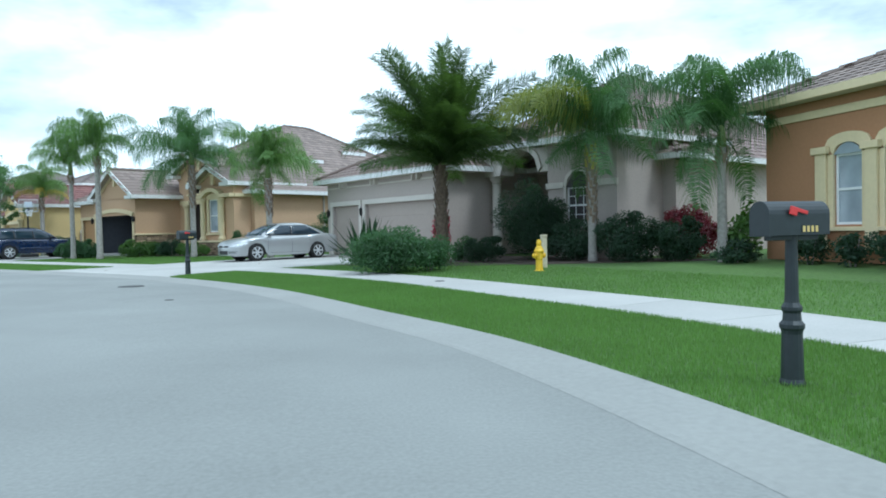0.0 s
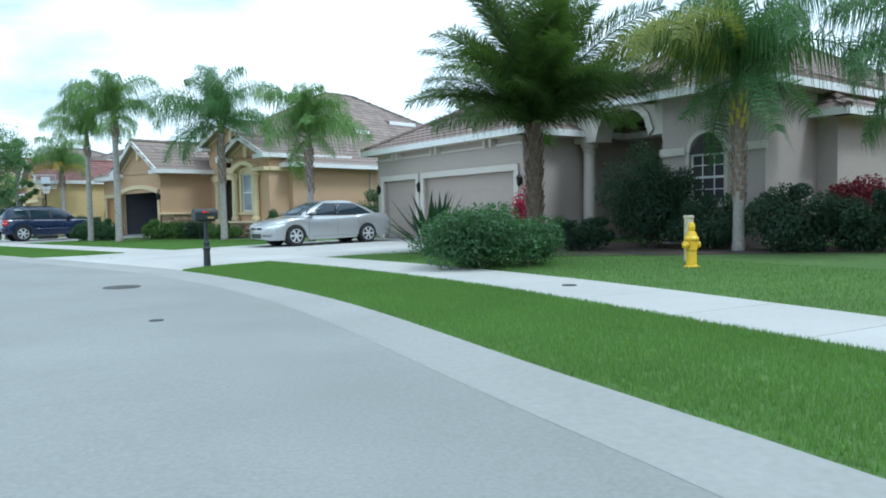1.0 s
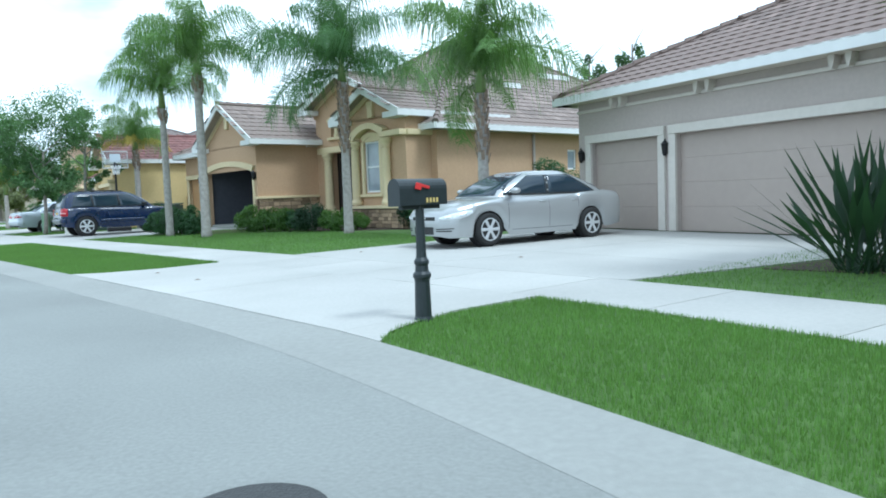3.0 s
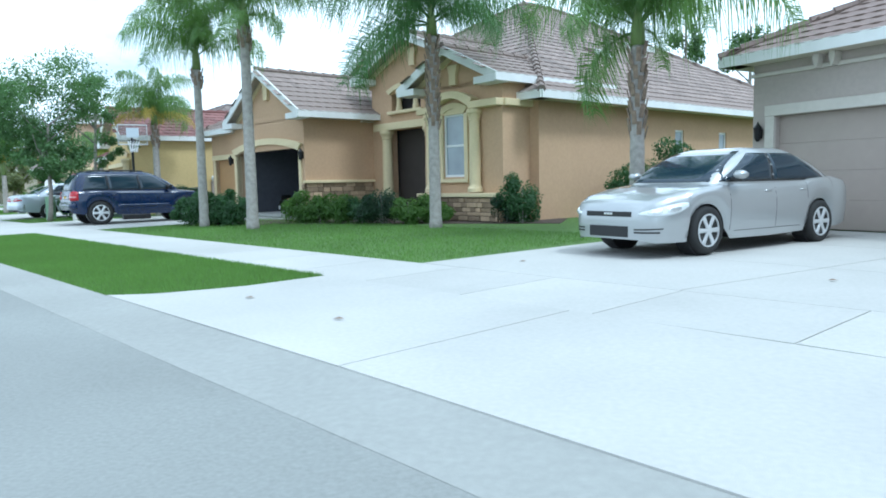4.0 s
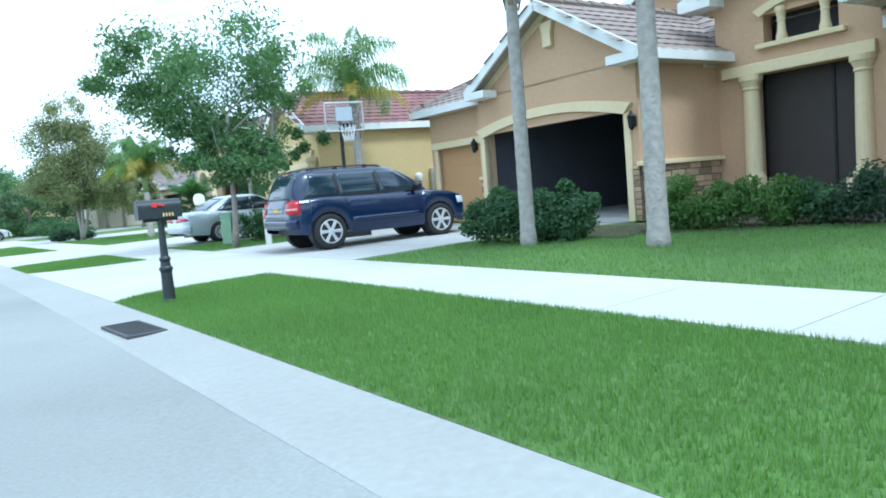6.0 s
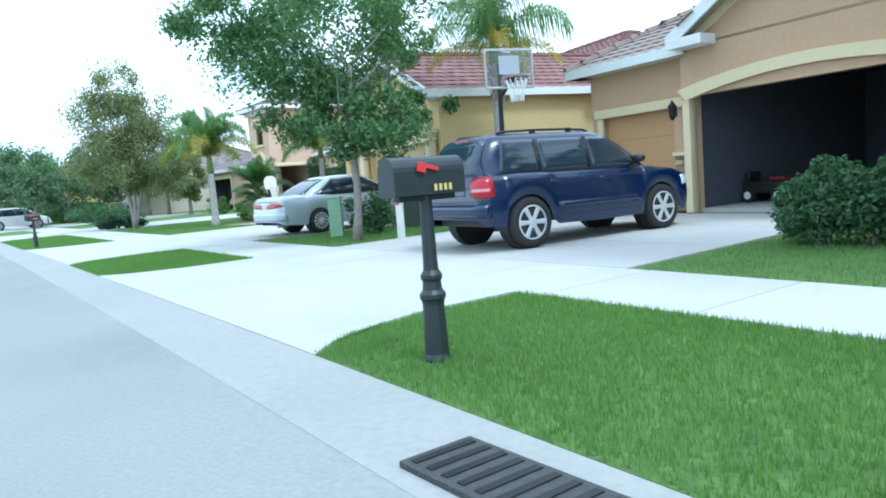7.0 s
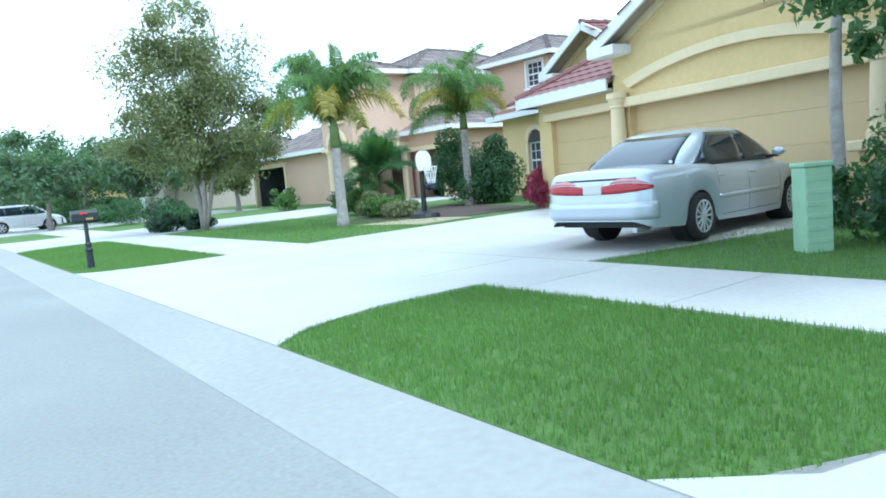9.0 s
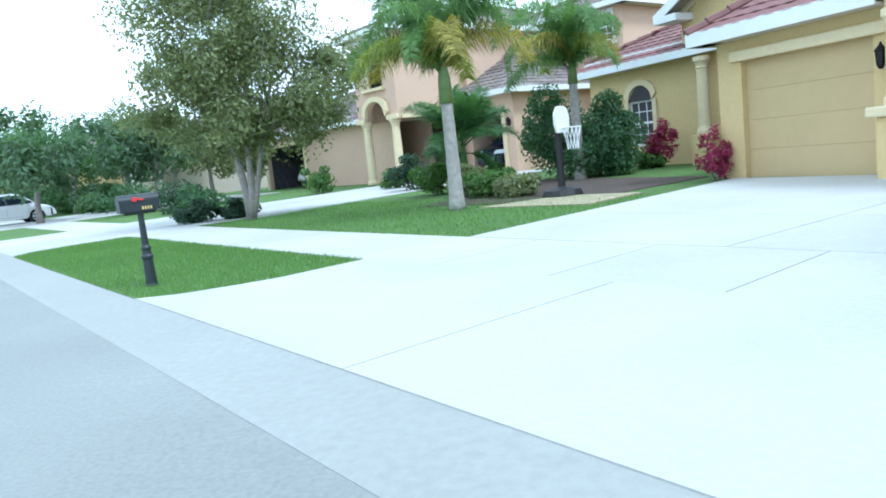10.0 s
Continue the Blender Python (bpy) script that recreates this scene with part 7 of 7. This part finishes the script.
hoop_rim(h1, 0.2, 2.72, -0.28, "iron")
part("rim_bracket", boxed(-0.08, 0.08, -0.1, 0.0, 2.68, 2.78, bevel=0.01), "iron", h1)
h2 = thing("basketball_hoop", pose(-34.6, 50.1, height(-34.6, 50.1) - 0.02, 0, 0, 66), "small toy basketball hoop with a white rounded backboard", "hoop")
part("base", lathe(bmesh.new(), [(0.36, 0), (0.38, 0.05), (0.34, 0.14), (0.12, 0.2)], 16), "black", h2)
part("pole", tube(bmesh.new(), [(0, 0, 0.1), (0, 0, 1.4)], [0.07, 0.055], 10), "black", h2)
part("backboard", prism(bmesh.new(), [(-0.2, 1.18), (0.2, 1.18), (0.26, 1.32), (0.26, 1.5), (0.18, 1.62), (0.08, 1.66), (-0.08, 1.66), (-0.18, 1.62), (-0.26, 1.5), (-0.26, 1.32)], -0.12, -0.08), "white", h2)
hoop_rim(h2, 0.17, 1.26, -0.3, "white")

# ---- inside the tan garage ----
q = PA_ @ Vector((-4.5, 1.9, 0.06))
tq = thing("toy_car", pose(q.x, q.y, q.z, 0, 0, -40) @ Matrix.Diagonal((0.85, 0.85, 0.85, 1)), "red and black ride-on toy car inside the garage", "toy")
part("body", boxed(-0.55, 0.55, -0.3, 0.3, 0.2, 0.5, bevel=0.06), "black", tq)
part("bonnet", boxed(0.1, 0.5, -0.26, 0.26, 0.5, 0.58, bevel=0.04), "maroon_p", tq)
part("seat_back", boxed(-0.5, -0.4, -0.24, 0.24, 0.45, 0.72, bevel=0.03), "black", tq)
for sx in (-0.38, 0.38):
    for sy in (-0.3, 0.3):
        bm = lathe(bmesh.new(), [(0.17, -0.06), (0.17, 0.06), (0.08, 0.065)], 14)
        bm.transform(pose(sx, sy, 0.17, 90 if sy < 0 else -90, 0, 0))
        part("wheel", bm, "rubber", tq)
        bm = lathe(bmesh.new(), [(0.09, 0.06), (0.09, 0.075), (0.03, 0.08)], 12)
        bm.transform(pose(sx, sy, 0.17, 90 if sy < 0 else -90, 0, 0))
        part("hubcap", bm, "white", tq)
# garden path and edging before the tan house
tagged(drape("path", [(-18.8, 38.1), (-14.2, 39.5), (-13.9, 40.3), (-17.6, 39.2)], "concrete", 0.0, 0.5), "narrow pale concrete path to the porch", "path", kind="structure")
tagged(drape("path", [(-41.9, 51.9), (-38.6, 58.6), (-40.0, 59.6), (-43.2, 52.4)], "concrete", 0.002, 0.6), "pale concrete walk to the porch", "path", kind="structure")


# ---- houses further on ----
def far_house(o, e, w_, d, z, wall_material, roof_material, label):
    h = thing("house", turn(o, e, 0.1), label, "house")
    wall(h, (0, 0), (w_, 0), 0, z, wall_material, [(w_ * 0.12, w_ * 0.12 + 4.6, 0, 2.2), (w_ * 0.7, w_ * 0.7 + 1.0, 1.0, 2.3)])
    wall(h, (w_, 0.2), (w_, d), 0, z, wall_material)
    wall(h, (w_, d), (0, d), 0, z, wall_material)
    wall(h, (0, d), (0, 0.2), 0, z, wall_material)
    garage_door(h, w_ * 0.12, w_ * 0.12 + 4.6, 0, 2.2, 0.1, "white")
    window(h, w_ * 0.7, w_ * 0.7 + 1.0, 1.0, 2.3, 0.0)
    # dark sheet that stands for the unlit room
    part("room_back", boxed(0.3, w_ - 0.3, 0.8, 0.85, 0, z - 0.2), "dark", h)
    hip(h, -0.5, w_ + 0.5, -0.5, d + 0.5, z + 0.08, 0.42, roof_material)


far_house((-72, 84), (0.74, -0.67), 15, 14, 3.0, "wall_b", "roof_t", "distant single-storey house with a beige wall")
far_house((-90, 89), (0.74, -0.67), 15, 14, 3.0, "wall_y", "roof_a", "distant single-storey house with a yellow wall")
far_house((-88, 100), (0.76, -0.65), 15, 14, 3.0, "wall_g", "roof_a", "distant single-storey house with a grey wall")

# ---- grass blades along the strips and lawn edges ----
rng = np.random.default_rng(9)


def grass(s0, s1, d0, d1, density, name, label, hgt=0.028, edge=None):
    n = int((s1 - s0) * (d1 - d0) * density)
    s_, d_ = rng.uniform(s0, s1, n), rng.uniform(d0, d1, n)
    keep = np.minimum(s_ - s0, s1 - s_) > FLARE * np.interp(d_, [0, 0.47, 1.3], [1, 0.37, 0]) - 0.03
    s_, d_ = s_[keep], d_[keep]
    if edge:
        px_, py_ = at(s_, d_)
        (x0, y0), (x1, y1) = edge
        keep = (x1 - x0) * (py_ - y0) - (y1 - y0) * (px_ - x0) < -0.1
        s_, d_ = s_[keep], d_[keep]
    n = len(s_)
    cx, cy, nx_, ny_ = (np.interp(s_, KS, KERB[:, 0]), np.interp(s_, KS, KERB[:, 1]), np.interp(s_, KS, KN[:, 0]), np.interp(s_, KS, KN[:, 1]))
    x, y = cx + d_ * nx_, cy + d_ * ny_
    z = np.clip(0.025 + 0.0075 * d_, 0, 0.16) - 0.03
    a = rng.uniform(0, 2 * np.pi, n)
    h = hgt * rng.uniform(0.6, 1.35, n)
    w_ = 0.004 + 0.004 * rng.random(n)
    lx, ly = rng.normal(0, 0.4, n) * h, rng.normal(0, 0.4, n) * h
    v = np.stack([np.stack([x - w_ * np.cos(a), y - w_ * np.sin(a), z], 1), np.stack([x + w_ * np.cos(a), y + w_ * np.sin(a), z], 1), np.stack([x + lx, y + ly, z + 0.04 + h], 1)], 1).reshape(-1, 3)
    me = bpy.data.meshes.new(name)
    me.vertices.add(3 * n)
    me.vertices.foreach_set("co", v.astype(np.float32).ravel())
    me.loops.add(3 * n)
    me.loops.foreach_set("vertex_index", np.arange(3 * n, dtype=np.int32))
    me.polygons.add(n)
    me.polygons.foreach_set("loop_start", np.arange(0, 3 * n, 3, dtype=np.int32))
    me.update(calc_edges=True)
    me.materials.append(M["blade"])
    return tagged(put(name, me), label, "grass", kind="stuff")


D = DRIVES
for a, b, dens in ((S(2.7, 1), D[0][0] - 0.05, 3400), (D[0][1] + 0.05, D[1][0] - 0.05, 3400), (D[1][1] + 0.05, D[2][0] - 0.05, 3000), (D[2][1] + 0.05, D[3][0], 1300)):
    grass(a, b, 0.08, 2.36, dens, "grass", "mown green grass strip between kerb and pavement")
for a, b, far, dens in ((S(2.7, 1), D[0][0] - 0.1, 8.0, 700), (D[0][1] + 0.1, D[1][0] - 0.1, 9.0, 700), (D[1][1] + 0.1, D[2][0] - 0.1, 7.0, 700), (D[2][1] + 0.1, D[3][0], 8.0, 500)):
    grass(a, b, 3.86, far, dens, "grass", "mown green front lawn")
